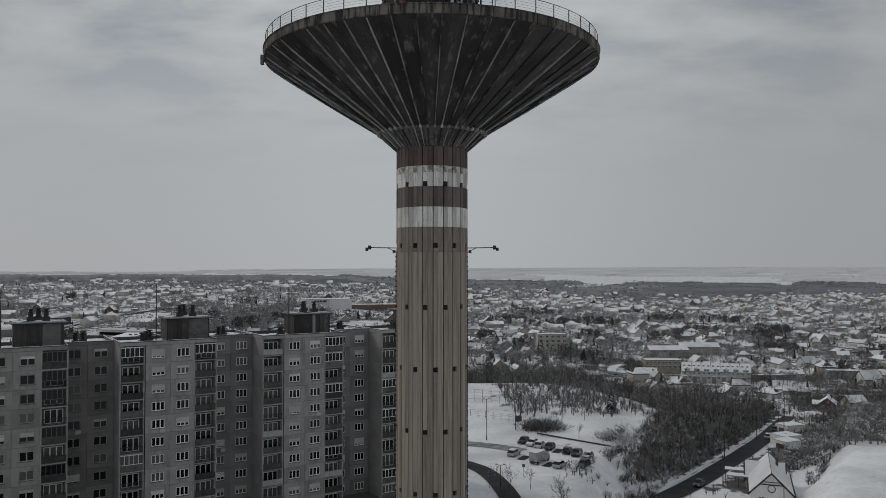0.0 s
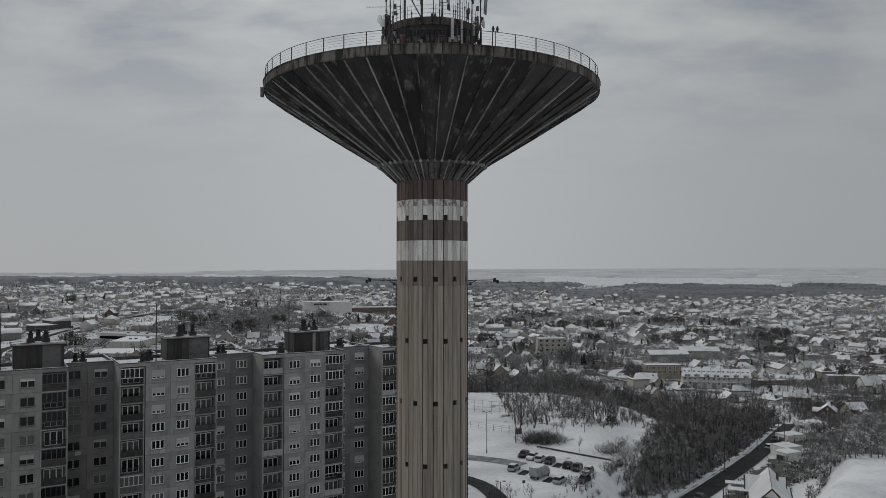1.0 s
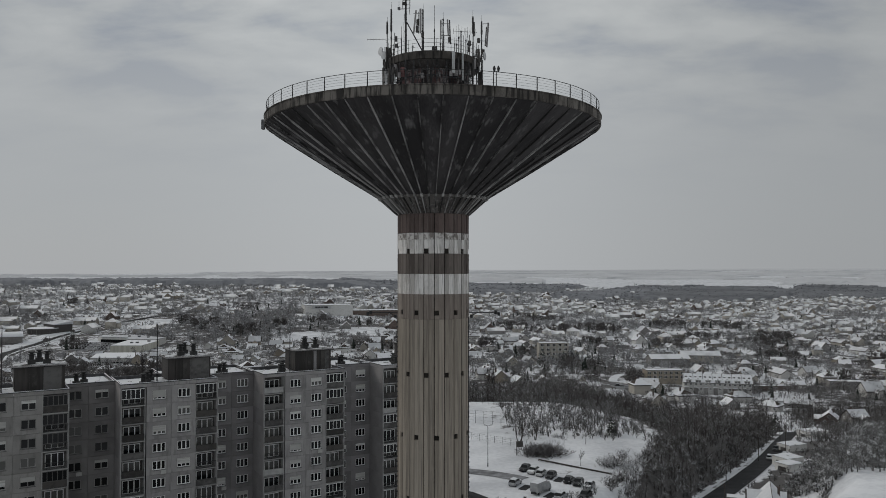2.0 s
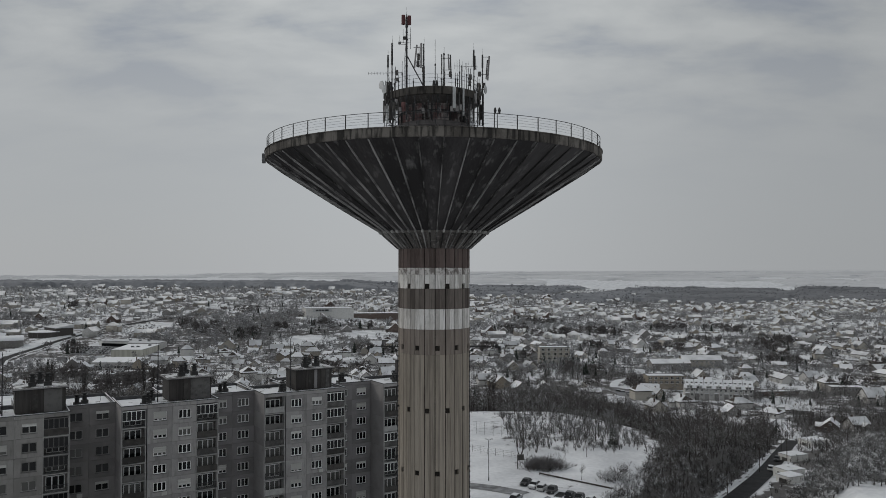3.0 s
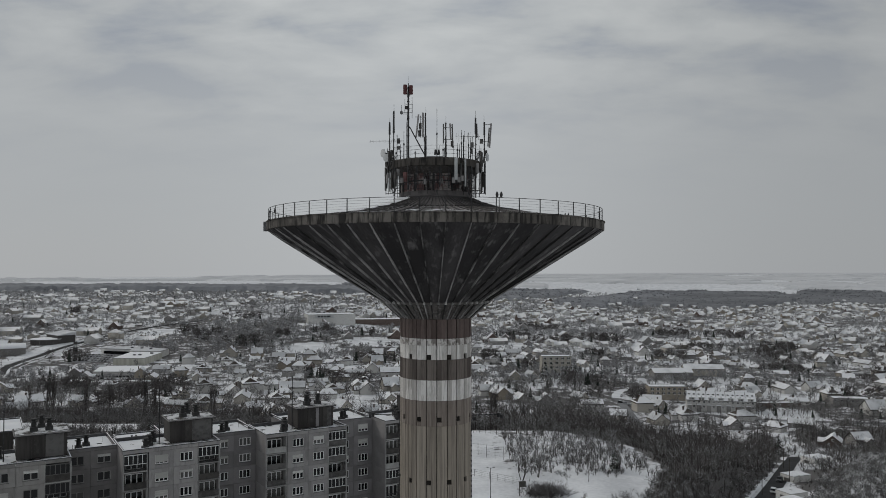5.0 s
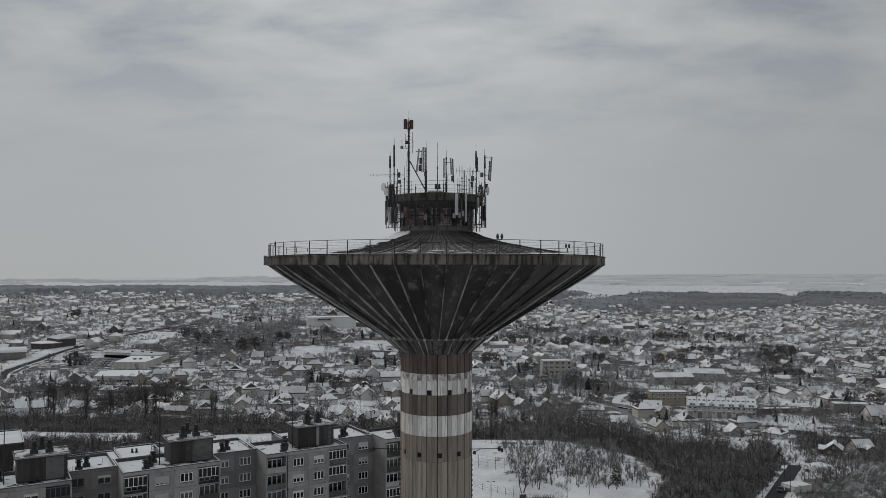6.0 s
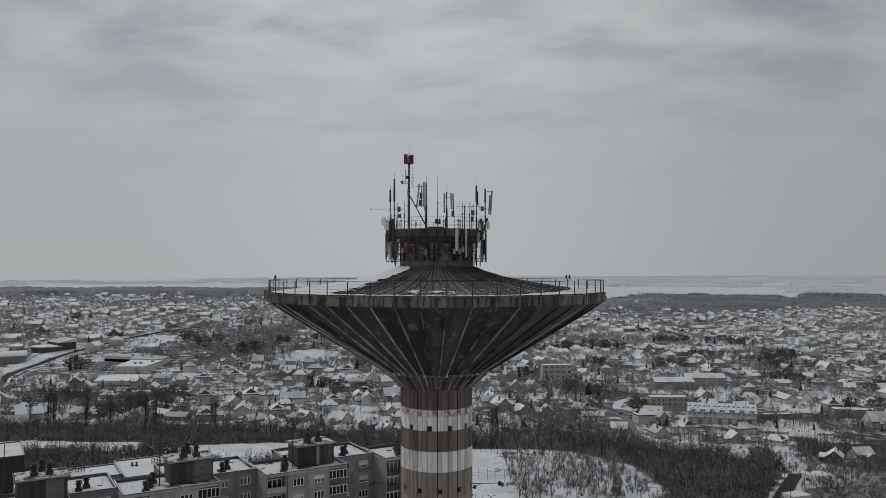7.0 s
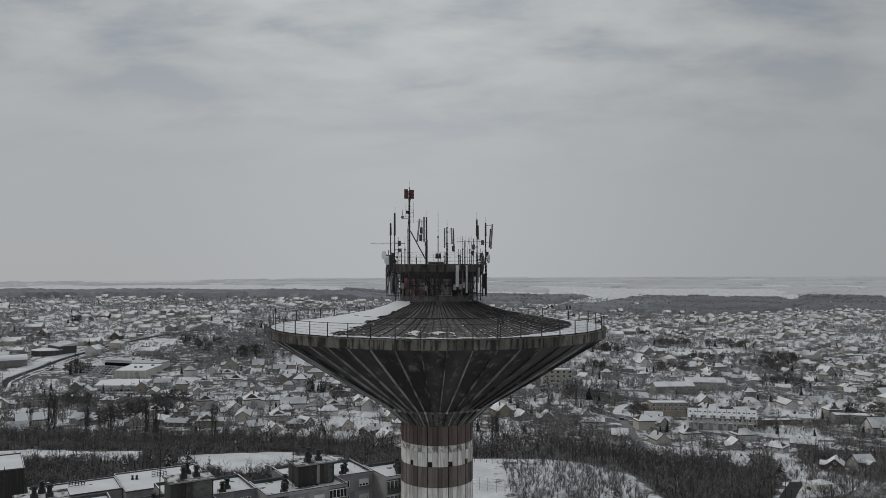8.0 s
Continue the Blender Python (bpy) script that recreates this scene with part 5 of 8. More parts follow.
# lighter copy of the twig colour, with haze over the town painted in
M["town_twig"] = surface("haze_lightened_garden_twigs", (0.145, 0.141, 0.14), (0.255, 0.25, 0.248), 0.2, 0.95, 0.0)
garden_kinds = mid_kinds + [far_tree(91, 2.2, 26, M["town_twig"], 0.035), far_tree(92, 2.6, 26, M["frost_twig"], 0.035), snowy_conifer(93, 8, 2.0), far_tree(94, 8, 64, M["town_twig"], 0.02), far_tree(95, 10, 70, M["town_twig"], 0.018)]
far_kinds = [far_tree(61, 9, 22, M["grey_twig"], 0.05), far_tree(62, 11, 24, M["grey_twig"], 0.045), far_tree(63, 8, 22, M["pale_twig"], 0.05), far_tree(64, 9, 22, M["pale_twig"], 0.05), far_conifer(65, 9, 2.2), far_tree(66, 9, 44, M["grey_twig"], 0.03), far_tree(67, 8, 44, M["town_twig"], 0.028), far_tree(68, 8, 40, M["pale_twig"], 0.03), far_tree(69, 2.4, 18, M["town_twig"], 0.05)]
ridge_kinds = [far_tree(71, 10, 14, M["haze_wood"], 0.07), far_tree(72, 12, 14, M["haze_wood"], 0.07), far_conifer(73, 11, 3.0)]
ridge_kinds[2].parts = [(n, s, M["haze_wood"]) for n, s, m in ridge_kinds[2].parts]
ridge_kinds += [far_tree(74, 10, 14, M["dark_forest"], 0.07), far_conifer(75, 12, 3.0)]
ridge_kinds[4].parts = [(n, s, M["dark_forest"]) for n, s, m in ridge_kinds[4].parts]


# ---------------------------------------------------------------- houses
WALLS = [surface(n, a, b, 0.5, 0.9, 0.15, spread=0.6) for n, a, b in (
    ("cream_render", (0.36, 0.338, 0.30), (0.48, 0.455, 0.41)), ("grey_render", (0.22, 0.212, 0.205), (0.33, 0.32, 0.31)),
    ("ochre_render", (0.29, 0.255, 0.21), (0.38, 0.34, 0.285)), ("off_white_render", (0.52, 0.51, 0.495), (0.66, 0.652, 0.635)), ("brown_brick", (0.11, 0.085, 0.075), (0.18, 0.145, 0.13)))]
M["tile"] = surface("dark_roof_tile", (0.05, 0.042, 0.038), (0.10, 0.085, 0.075), 1.5, 0.85, 0.4)
M["roof_snow"] = surface("snow_on_roof", (0.50, 0.51, 0.525), (0.78, 0.79, 0.81), 0.15, 0.8, 0.3, spread=0.8, contrast=(0.12, 0.62))
M["chimney"] = surface("sooty_brick", (0.07, 0.055, 0.05), (0.14, 0.11, 0.095), 2.0, 0.9, 0.3)


def roof_solid(w, l, h, rise, hip, lift, over, thick):
    """A gabled or hipped roof shell; ridge along y. hip: how far the ridge stops short of the ends."""
    a, b = w / 2 + over, l / 2 + over
    e = h - rise * over / (w / 2) + lift
    t = h + rise + lift
    s = Solid()
    outer = [(-a, -b, e), (a, -b, e), (a, b, e), (-a, b, e), (0, -b + hip, t), (0, b - hip, t)]
    inner = [(x, y, z - thick) for x, y, z in outer]
    top = [(0, 4, 5, 3), (1, 2, 5, 4), (0, 1, 4), (2, 3, 5)] if hip > 0.2 else [(0, 4, 5, 3), (1, 2, 5, 4)]
    k = len(outer)
    f = top + [tuple(reversed([i + k for i in q])) for q in top]
    rim = [(0, 1), (1, 2), (2, 3), (3, 0)] if hip > 0.2 else [(1, 2), (3, 0), (0, 4), (4, 1), (2, 5), (5, 3)]
    f += [(p, q, q + k, p + k) for p, q in rim]
    return s.add(outer + inner, f)


def house_parts(w, l, h, rise, hip, seed):
    r = random.Random(seed)
    wall = Solid()
    p = [(-w / 2, -l / 2, -1.5), (w / 2, -l / 2, -1.5), (w / 2, l / 2, -1.5), (-w / 2, l / 2, -1.5), (-w / 2, -l / 2, h), (w / 2, -l / 2, h), (w / 2, l / 2, h), (-w / 2, l / 2, h)]
    f = [(1, 2, 6, 5), (3, 0, 4, 7), (0, 3, 2, 1)]
    if hip > 0.2:
        f += [(0, 1, 5, 4), (2, 3, 7, 6), (4, 5, 6, 7)]
    else:
        p += [(0, -l / 2, h + rise - 0.12), (0, l / 2, h + rise - 0.12)]
        f += [(0, 1, 5, 8, 4), (2, 3, 7, 9, 6)]
    wall.add(p, f)
    roof = roof_solid(w, l, h, rise, hip, 0.05, 0.45, 0.22)
    snow = roof_solid(w, l, h, rise, hip + (0.25 if hip > 0.2 else 0), 0.22, 0.16, 0.16)
    chim = Solid().box(w * 0.16, l * 0.12, h, w * 0.16 + 0.6, l * 0.12 + 0.8, h + rise + 0.9).box(w * 0.16 - 0.08, l * 0.12 - 0.08, h + rise + 0.9, w * 0.16 + 0.68, l * 0.12 + 0.88, h + rise + 1.02)
    if w > 8.2 and l < 15:                       # a cross gable or lean-to on one side
        sx = 1 if seed % 2 else -1
        x0, x1, y0, y1, hh = sx * w / 2, sx * (w / 2 + 3.2), -l * 0.3, l * 0.12, h * 0.8
        wall.box(min(x0, x1), y0, -1.5, max(x0, x1), y1, hh - 0.2)
        ym = (y0 + y1) / 2
        rr = (y1 - y0) / 2 * rise / (w / 2)
        for sol, lift, ov in ((roof, 0.05, 0.4), (snow, 0.22, 0.15)):
            xa, xb = sx * w * 0.12, sx * (w / 2 + 3.2 + ov)
            ya, yb, e = y0 - ov, y1 + ov, hh - ov * rr / ((y1 - y0) / 2) + lift
            q = [(xa, ya, e), (xa, ym, hh + rr + lift), (xa, yb, e), (xb, ya, e), (xb, ym, hh + rr + lift), (xb, yb, e)]
            q += [(px, py, pz - 0.18) for px, py, pz in q]
            sol.add(q, [(0, 1, 4, 3), (1, 2, 5, 4), (6, 9, 10, 7), (7, 10, 11, 8), (3, 4, 10, 9), (4, 5, 11, 10), (0, 3, 9, 6), (2, 8, 11, 5)])
        wall.add([(x1, y0, hh - 0.2), (x1, y1, hh - 0.2), (x1, ym, hh + rr - 0.1), (x0, y0, hh - 0.2), (x0, y1, hh - 0.2), (x0, ym, hh + rr - 0.1)], [(0, 1, 2), (3, 5, 4), (0, 2, 5, 3), (1, 4, 5, 2)])
    wins = []
    for sgn in (-1, 1):
        for k in range(3):
            wins.append((sgn * w / 2, -l / 3 + k * l / 3, h - 1.9, 90 if sgn > 0 else -90))
        for k in (-1, 1):
            wins.append((k * w * 0.24, sgn * l / 2, h - 1.9, 0 if sgn < 0 else 180))
        if hip <= 0.2 and rise > 2.2:
            wins.append((0, sgn * l / 2, h + 0.5, 0 if sgn < 0 else 180))
    return wall, roof, snow, chim, wins


HOUSE_SHAPES = [(8.5, 11, 3.4, 3.4, 0), (9.5, 12, 3.6, 2.6, 3.4), (8, 14, 3.2, 2.8, 0), (9, 10, 5.6, 2.8, 3.2), (10, 10.5, 3.4, 4.4, 0), (7.5, 16, 3.0, 2.4, 0)]
hw = window_meshes(1.3, 1.3, 2)
house_kits = []
for i, (w, l, h, rise, hip) in enumerate(HOUSE_SHAPES):
    wall, roof, snow, chim, wins = house_parts(w, l, h, rise, hip, i)
    house_kits.append(dict(walls=[wall.data("wall", m) for m in WALLS], roof=roof.data("roof", M["tile"]), snow=snow.data("roof_snow", M["roof_snow"]),
                           chim=chim.data("chimney", M["chimney"]), wins=wins, solids=(wall, roof, snow, chim)))
HOUSE_LABELS = ["cream rendered gabled house with snow-covered roof", "grey rendered hipped house with snow-covered roof", "ochre rendered house with snow-covered roof",
                "off-white rendered house with snow-covered roof", "brown brick house with snow-covered roof"]


def house(x, y, yaw, shape, wall, windows=True, z=None, scale=0.9):
    k = house_kits[shape]
    b = thing("house", Matrix.Translation((x, y, ground_z(x, y) if z is None else z)) @ turn(yaw) @ Matrix.Diagonal((scale, scale, scale, 1)), HOUSE_LABELS[wall], "house", "houses of the town")
    part("wall", k["walls"][wall], None, b)
    rf = part("roof", k["roof"], None, b)
    part("roof_snow", k["snow"], None, rf, "settled snow")
    part("chimney", k["chim"], None, b)
    if windows:
        for wx, wy, wz, a in k["wins"]:
            win = part("window", hw[0], None, b, at=Matrix.Translation((wx, wy, wz)) @ turn(a) @ Matrix.Translation((-0.65, -0.07, 0)))
            part("pane", hw[1], None, win, at=Matrix.Translation((0, -0.01, 0)))
    return b


# the town: jittered rows of plots that follow the slope
taken = []      # (x, y, radius) of what stands already


def free(x, y, r):
    return all((x - a) ** 2 + (y - b) ** 2 > (r + c) ** 2 for a, b, c in taken)


def row_angle(x, y):
    return 12 + 26 * noise.noise(Vector((x * 0.003, y * 0.003, 1.7))) + (90 if noise.noise(Vector((x * 0.006, y * 0.006, 8.8))) > 0.15 else 0)


# single buildings
def long_building(name, x, y, yaw, w, l, h, rise, wall, label, floors=2, bays=8, hip=0.0, win=(1.4, 1.4), skylights=0, z=None, flat=False, pitch=2.9):
    """A hall or terrace; its long side (l) faces local -y, its roof is pitched across the depth w, or flat."""
    b = thing(name, Matrix.Translation((x, y, ground_z(x, y) if z is None else z)) @ turn(yaw), label, name.replace("_", " "))
    body = Solid().box(-l / 2, -w / 2, -3, l / 2, w / 2, h)
    if not flat and hip <= 0.2:
        body.add([(-l / 2, -w / 2, h), (-l / 2, w / 2, h), (-l / 2, 0, h + rise - 0.1), (l / 2, -w / 2, h), (l / 2, w / 2, h), (l / 2, 0, h + rise - 0.1)], [(0, 1, 2), (3, 5, 4)])
    part("wall", body, wall, b)
    if flat:
        part("roof", parapet(-l / 2 - 0.15, -w / 2 - 0.15, l / 2 + 0.15, w / 2 + 0.15, h + 0.35), M["coping"], b)
        part("roof_snow", snow_sheet(-l / 2 + 0.1, -w / 2 + 0.1, l / 2 - 0.1, w / 2 - 0.1, h + 0.12, x, 0.15), M["snow"], b, "settled snow")
    else:
        for nm, mat, lift, over, th, hh in (("roof", M["tile"], 0.05, 0.5, 0.22, hip), ("roof_snow", M["roof_snow"], 0.22, 0.42, 0.16, hip + (0.3 if hip > 0.2 else 0))):
            s = roof_solid(w, l, h, rise, hh, lift, over, th)
            s.v = [(q[1], -q[0], q[2]) for q in s.v]
            part(nm, s, mat, b)
        for i in range(skylights):
            sx = -l / 2 + (i + 0.5) * l / skylights
            t = 0.55
            part("skylight", Solid().box(-0.5, -0.7, 0, 0.5, 0.7, 0.12), M["pane"], b, at=Matrix.Translation((sx, -w / 2 * t, h + rise * (1 - t) + 0.26)) @ Matrix.Rotation(math.atan2(rise, w / 2), 4, "X"))
    kit = window_meshes(win[0], win[1], 2)
    for f in range(floors):
        for i in range(bays):
            wx = -l / 2 + (i + 0.5) * l / bays - win[0] / 2
            q = part("window", kit[0], None, b, at=Matrix.Translation((wx, -w / 2 - 0.06, h - 0.7 - win[1] - f * pitch)))
            part("pane", kit[1], None, q, at=Matrix.Translation((0, -0.01, 0)))
    taken.append((x, y, l * 0.36))
    return b


terrace = long_building("terraced_houses", 178.5, 502.0, -13, 12.0, 42.0, 8.0, 4.6, WALLS[3], "off-white terraced row with dormers and snow-covered roofs", 2, 14)
for i in range(7):
    x = -18 + i * 6.0
    for sx, t in ((-1.5, 0.42), (1.5, 0.42), (0.2, 0.72)):
        part("skylight", Solid().box(-0.55, -0.45, 0, 0.55, 0.45, 0.14), M["pane"], terrace, at=Matrix.Translation((x + sx, -6.0 * t, 8.0 + 4.6 * (1 - t) + 0.26)) @ Matrix.Rotation(math.atan2(4.6, 6.0), 4, "X"))
    part("dormer", Solid().box(x - 1.7, -6.3, 7.6, x + 1.7, -3.4, 9.5), WALLS[3], terrace)
    part("dormer_roof", Solid().box(x - 1.95, -6.6, 9.5, x + 1.95, -2.6, 9.75), M["roof_snow"], terrace)
    for wx in (-1.45, 0.15):
        w = part("window", hw[0], None, terrace, at=Matrix.Translation((x + wx, -6.37, 7.9)))
        part("pane", hw[1], None, w, at=Matrix.Translation((0, -0.01, 0)))
    part("bay", Solid().box(x - 2.6, -7.1, -2, x - 0.2, -5.9, 4.6), WALLS[1], terrace)
    part("porch_roof", Solid().box(x - 2.8, -7.4, 4.6, x, -5.9, 4.85), M["roof_snow"], terrace)
    part("party_wall", Solid().add([(x - 3.1, -6.6, 7.5), (x - 3.1, 0, 13.2), (x - 3.1, 0, 12.2), (x - 3.1, -6.6, 6.6), (x - 2.9, -6.6, 7.5), (x - 2.9, 0, 13.2), (x - 2.9, 0, 12.2), (x - 2.9, -6.6, 6.6)],
         [(0, 1, 2, 3), (7, 6, 5, 4), (0, 4, 5, 1), (1, 5, 6, 2), (2, 6, 7, 3), (3, 7, 4, 0)]), M["tile"], terrace)
long_building("factory", 158.0, 552.0, 0, 12, 27, 9.5, 0, WALLS[2], "ochre two-storey works with snowy flat roof", 2, 7, flat=True, win=(2.2, 1.7))
long_building("factory", 194.0, 664.0, 4, 14, 34, 6.0, 3.0, WALLS[1], "long works hall with snow-covered roof", 1, 9)
long_building("factory", 228.0, 684.0, -6, 14, 34, 7.0, 3.2, WALLS[0], "long pale works hall with snow-covered roof", 1, 9)
long_building("office_building", 96.5, 681.0, 3, 13, 26, 14.5, 0, WALLS[0], "pale ochre three-storey office building with flat snowy roof", 3, 5, flat=True, win=(2.6, 2.0), pitch=3.9)
long_building("shed", 224.0, 521.0, 5, 7, 30, 3.0, 0, WALLS[4], "long low dark shed with flat roof", 1, 1, flat=True)
long_building("shed", 280.0, 530.0, -10, 11, 28, 5.0, 0, WALLS[1], "low grey building with snowy flat roof", 1, 8, flat=True)


def flat_hall(name, plan, h, wall, label, base, coping="slab"):
    """A flat-roofed hall over a plan of corners, with a shallow edge and snow inside it."""
    b = thing(name, Matrix.Translation((0, 0, base)), label, name.replace("_", " "))
    n = len(plan)
    cx, cy = sum(q[0] for q in plan) / n, sum(q[1] for q in plan) / n
    def prism(z0, z1, grow):
        pts = []
        for x, y in plan:
            d = math.hypot(x - cx, y - cy)
            pts.append((x + (x - cx) / d * grow, y + (y - cy) / d * grow))
        return Solid().add([(x, y, z) for z in (z0, z1) for x, y in pts], [tuple(range(n - 1, -1, -1)), tuple(range(n, 2 * n))] + [(i, (i + 1) % n, n + (i + 1) % n, n + i) for i in range(n)])
    part("wall", prism(-3, h, 0), wall, b)
    part("roof", prism(h, h + 0.35, 0.35), M[coping], b)
    part("roof_snow", prism(h + 0.35, h + 0.5, -0.3), M["roof_snow"], b, "settled snow")
    taken.append((cx, cy, 0.5 * max(math.hypot(x - cx, y - cy) for x, y in plan)))
    return b


M["store_cladding"] = surface("cream_store_cladding", (0.47, 0.46, 0.40), (0.60, 0.59, 0.53), 0.2, 0.7, 0.05, stretch=(1.5, 1.5, 0.1))
store = flat_hall("warehouse", [(-314.2, 719.0), (-284.8, 719.0), (-286.5, 769.0), (-319.5, 773.0)], 6.3, M["store_cladding"], "big cream windowless store with snowy flat roof", -29.9)
for x, y in ((-303, 741), (-298, 742), (-292, 756)):
    part("roof_unit", Solid().box(x - 1.2, y - 1.0, 6.6, x + 1.2, y + 1.0, 8.0), M["steel"], store)
mall = flat_hall("warehouse", [(-319.7, 773.4), (-289.5, 769.6), (-288.5, 793.0), (-340.0, 821.5), (-364.2, 804.2), (-357.0, 797.5), (-326.0, 789.0), (-322.0, 775.0)], 6.6, WALLS[3], "angled shopping hall with wide snowy flat roof and dark arcade", -29.2)
for i in range(11):                            # arcade of dark shop fronts towards the car park
    f = i / 11
    x, y = -358.0 + f * 31.5, 796.6 - f * 8.6
    part("shop_front", Solid().box(x, y, 0.3, x + 2.4, y + 0.7, 4.6), M["pane"], mall)
for x, y in ((-330, 801), (-318, 797), (-306, 790)):
    part("roof_unit", Solid().box(x - 1.2, y - 1.0, 7.0, x + 1.2, y + 1.0, 8.2), M["steel"], mall)
front = flat_hall("warehouse", [(-297.0, 641.3), (-257.4, 641.3), (-262.8, 682.0), (-308.0, 680.0)], 5.0, WALLS[3], "long low pale hall with snowy flat roof and window band", -31.0)
for i in range(13):
    q = part("window", Solid().box(0, -0.12, 0, 2.3, 0.05, 1.2), M["pane"], front, at=Matrix.Translation((-296.0 + i * 3.0, 641.2, 1.0)))
    part("sill", Solid().box(-0.1, -0.2, -0.1, 2.4, 0.05, 0), M["slab"], q)
long_building("warehouse", -224.0, 588.0, 0, 8, 54, 3.6, 0, WALLS[1], "long low flat-roofed hall under snow", 1, 12, flat=True)
long_building("warehouse", -286.0, 592.0, 4, 15, 14, 3.4, 0, WALLS[4], "dark hall with flat snowy roof", 1, 1, flat=True, z=-29.2)
long_building("shopping_hall", -165.0, 1075.0, 18, 40, 66, 13.0, 0, WALLS[3], "pale shopping hall with snowy roof beside the main road", 1, 1, flat=True)
long_building("shopping_hall", -110.0, 1110.0, 10, 30, 110, 7.0, 0, WALLS[4], "long dark shopping hall with snowy roof", 1, 1, flat=True)
sign = thing("sign_panel", Matrix.Translation((-169.0, 1052.0, ground_z(-165, 1075))) @ turn(18), "pale sign panel with dark bars on the shopping hall", "sign")
part("board", Solid().box(-13, -1.0, 8.2, 13, -0.6, 12.6), M["pale_plastic"], sign)
part("lettering", Solid().box(-9, -1.1, 9.4, -5.4, -1.0, 11.6).box(-4.6, -1.1, 9.4, -1.4, -1.0, 11.6).box(-0.6, -1.1, 9.4, 2.6, -1.0, 11.6).box(3.4, -1.1, 9.4, 8.6, -1.0, 11.6), M["dark_steel"], sign)
# barrel-roofed hangar and oval hall by the main road
hangar = thing("hangar", Matrix.Translation((-473.0, 786.0, ground_z(-460, 786))) @ turn(31), "barrel-roofed hangar with snow on its curved roof", "hangar")
part("wall", Solid().box(-34, -11, -3, 34, 11, 7), WALLS[1], hangar)
arc = [(-math.cos(a) * 11.5, 7 + math.sin(a) * 4.5) for a in [math.pi * i / 10 for i in range(11)]]
s = Solid()
s.add([(x, y, z) for x in (-34.5, 34.5) for y, z in arc], [(i, i + 1, 12 + i, 11 + i) for i in range(10)] + [tuple(range(11)), tuple(range(21, 10, -1))])
part("roof", s, M["roof_snow"], hangar)
oval = thing("oval_hall", Matrix.Translation((-450.5, 861.5, -24.0)), "round hall with dark wall, snowy roof and raised hall behind", "hall")
part("wall", Solid().ring([(0, -2), (17.2, -2), (17.2, 6.0), (0, 6.0)], 40), M["loggia_wall"], oval)
part("roof", Solid().ring([(0, 6.0), (17.8, 6.0), (17.8, 6.5), (12, 6.9), (0, 7.1)], 40), M["roof_snow"], oval)
for i in range(16):
    part("pilaster", Solid().box(-0.3, -17.55, -1, 0.3, -17.15, 6.0), M["loggia_wall"], oval, at=turn(22.5 * i))
up = part("upper_hall", Solid().box(-11, -9, -2, 22, 10, 10.0), M["loggia_wall"], oval, at=Matrix.Translation((4.5, 15.0, 0)) @ turn(-42))
part("upper_roof", Solid().add([(-11.6, -9.6, 10), (22.6, -9.6, 10), (22.6, 10.6, 10), (-11.6, 10.6, 10), (-11.6, -9.6, 10.5), (22.6, -9.6, 10.5), (22.6, 10.6, 13.6), (-11.6, 10.6, 13.6)], [(3, 2, 1, 0), (4, 5, 6, 7), (0, 1, 5, 4), (1, 2, 6, 5), (2, 3, 7, 6), (3, 0, 4, 7)]), M["roof_snow"], up)
pylon = thing("pylon_sign", Matrix.Translation((-365.5, 751.4, -29.5)), "tall dark lattice sign pylon beside the main road", "sign")
for sx in (-1.2, 1.2):
    part("post", Solid().box(sx - 0.25, -0.25, -2, sx + 0.25, 0.25, 19), M["dark_steel"], pylon)
for k in range(6):
    part("sign_plate", Solid().box(-1.9, -0.4, 3.0 + k * 2.7, 1.9, 0.4, 4.9 + k * 2.7), M[("bal_mid", "pale_plastic", "bal_dark")[k % 3]], pylon)
for a in ((-452, 785, 30), (-446, 868, 28), (-165, 1075, 30), (-110, 1110, 50)):
    taken.append(a)
# big gabled house beside the sunken road
M["roof_snow_smooth"] = surface("smooth_snow_on_roof", (0.58, 0.59, 0.61), (0.74, 0.752, 0.77), 0.1, 0.8, 0.2)
wall, roof, snow, chim, wins = house_parts(8.7, 19, 3.0, 4.4, 0, 5)
lodge = thing("house", Matrix.Translation((73.9, 173.6, -8.3)) @ turn(-21), "white gabled house with steep snow-covered roof", "house", "houses of the town")
M["plaster"] = surface("white_plaster", (0.70, 0.69, 0.665), (0.82, 0.812, 0.79), 0.5, 0.9, 0.1)
part("wall", wall, M["plaster"], lodge)
rf = part("roof", roof, M["tile"], lodge)
part("roof_snow", snow, M["roof_snow_smooth"], rf, "smooth settled snow")
wing, wroof, wsnow, _, _ = house_parts(5.6, 8.4, 2.6, 3.2, 0, 6)
for s_, nm, mat in ((wing, "wing", M["plaster"]), (wroof, "wing_roof", M["tile"]), (wsnow, "wing_snow", M["roof_snow_smooth"])):
    s_.v = [(vy - 0.8, 7.0 - vx, vz) for vx, vy, vz in s_.v]
    part(nm, s_, mat, lodge)
part("chimney", Solid().box(1.4, 4.0, 4, 1.95, 4.6, 7.6).box(1.3, 3.9, 7.6, 2.05, 4.7, 7.72), M["chimney"], lodge)
part("ridge_cap", Solid().tube((0, -9.9, 7.66), (0, 9.9, 7.66), 0.07, n=6), M["tile"], lodge)
for sx in (-1, 1):
    part("verge_board", Solid().tube((sx * 4.8, -9.98, 2.75), (0, -9.98, 7.55), 0.13, n=4), M["tile"], lodge)
    part("gutter", Solid().tube((sx * 4.82, -9.9, 2.68), (sx * 4.82, 9.9, 2.68), 0.09, n=6), M["dark_steel"], lodge)
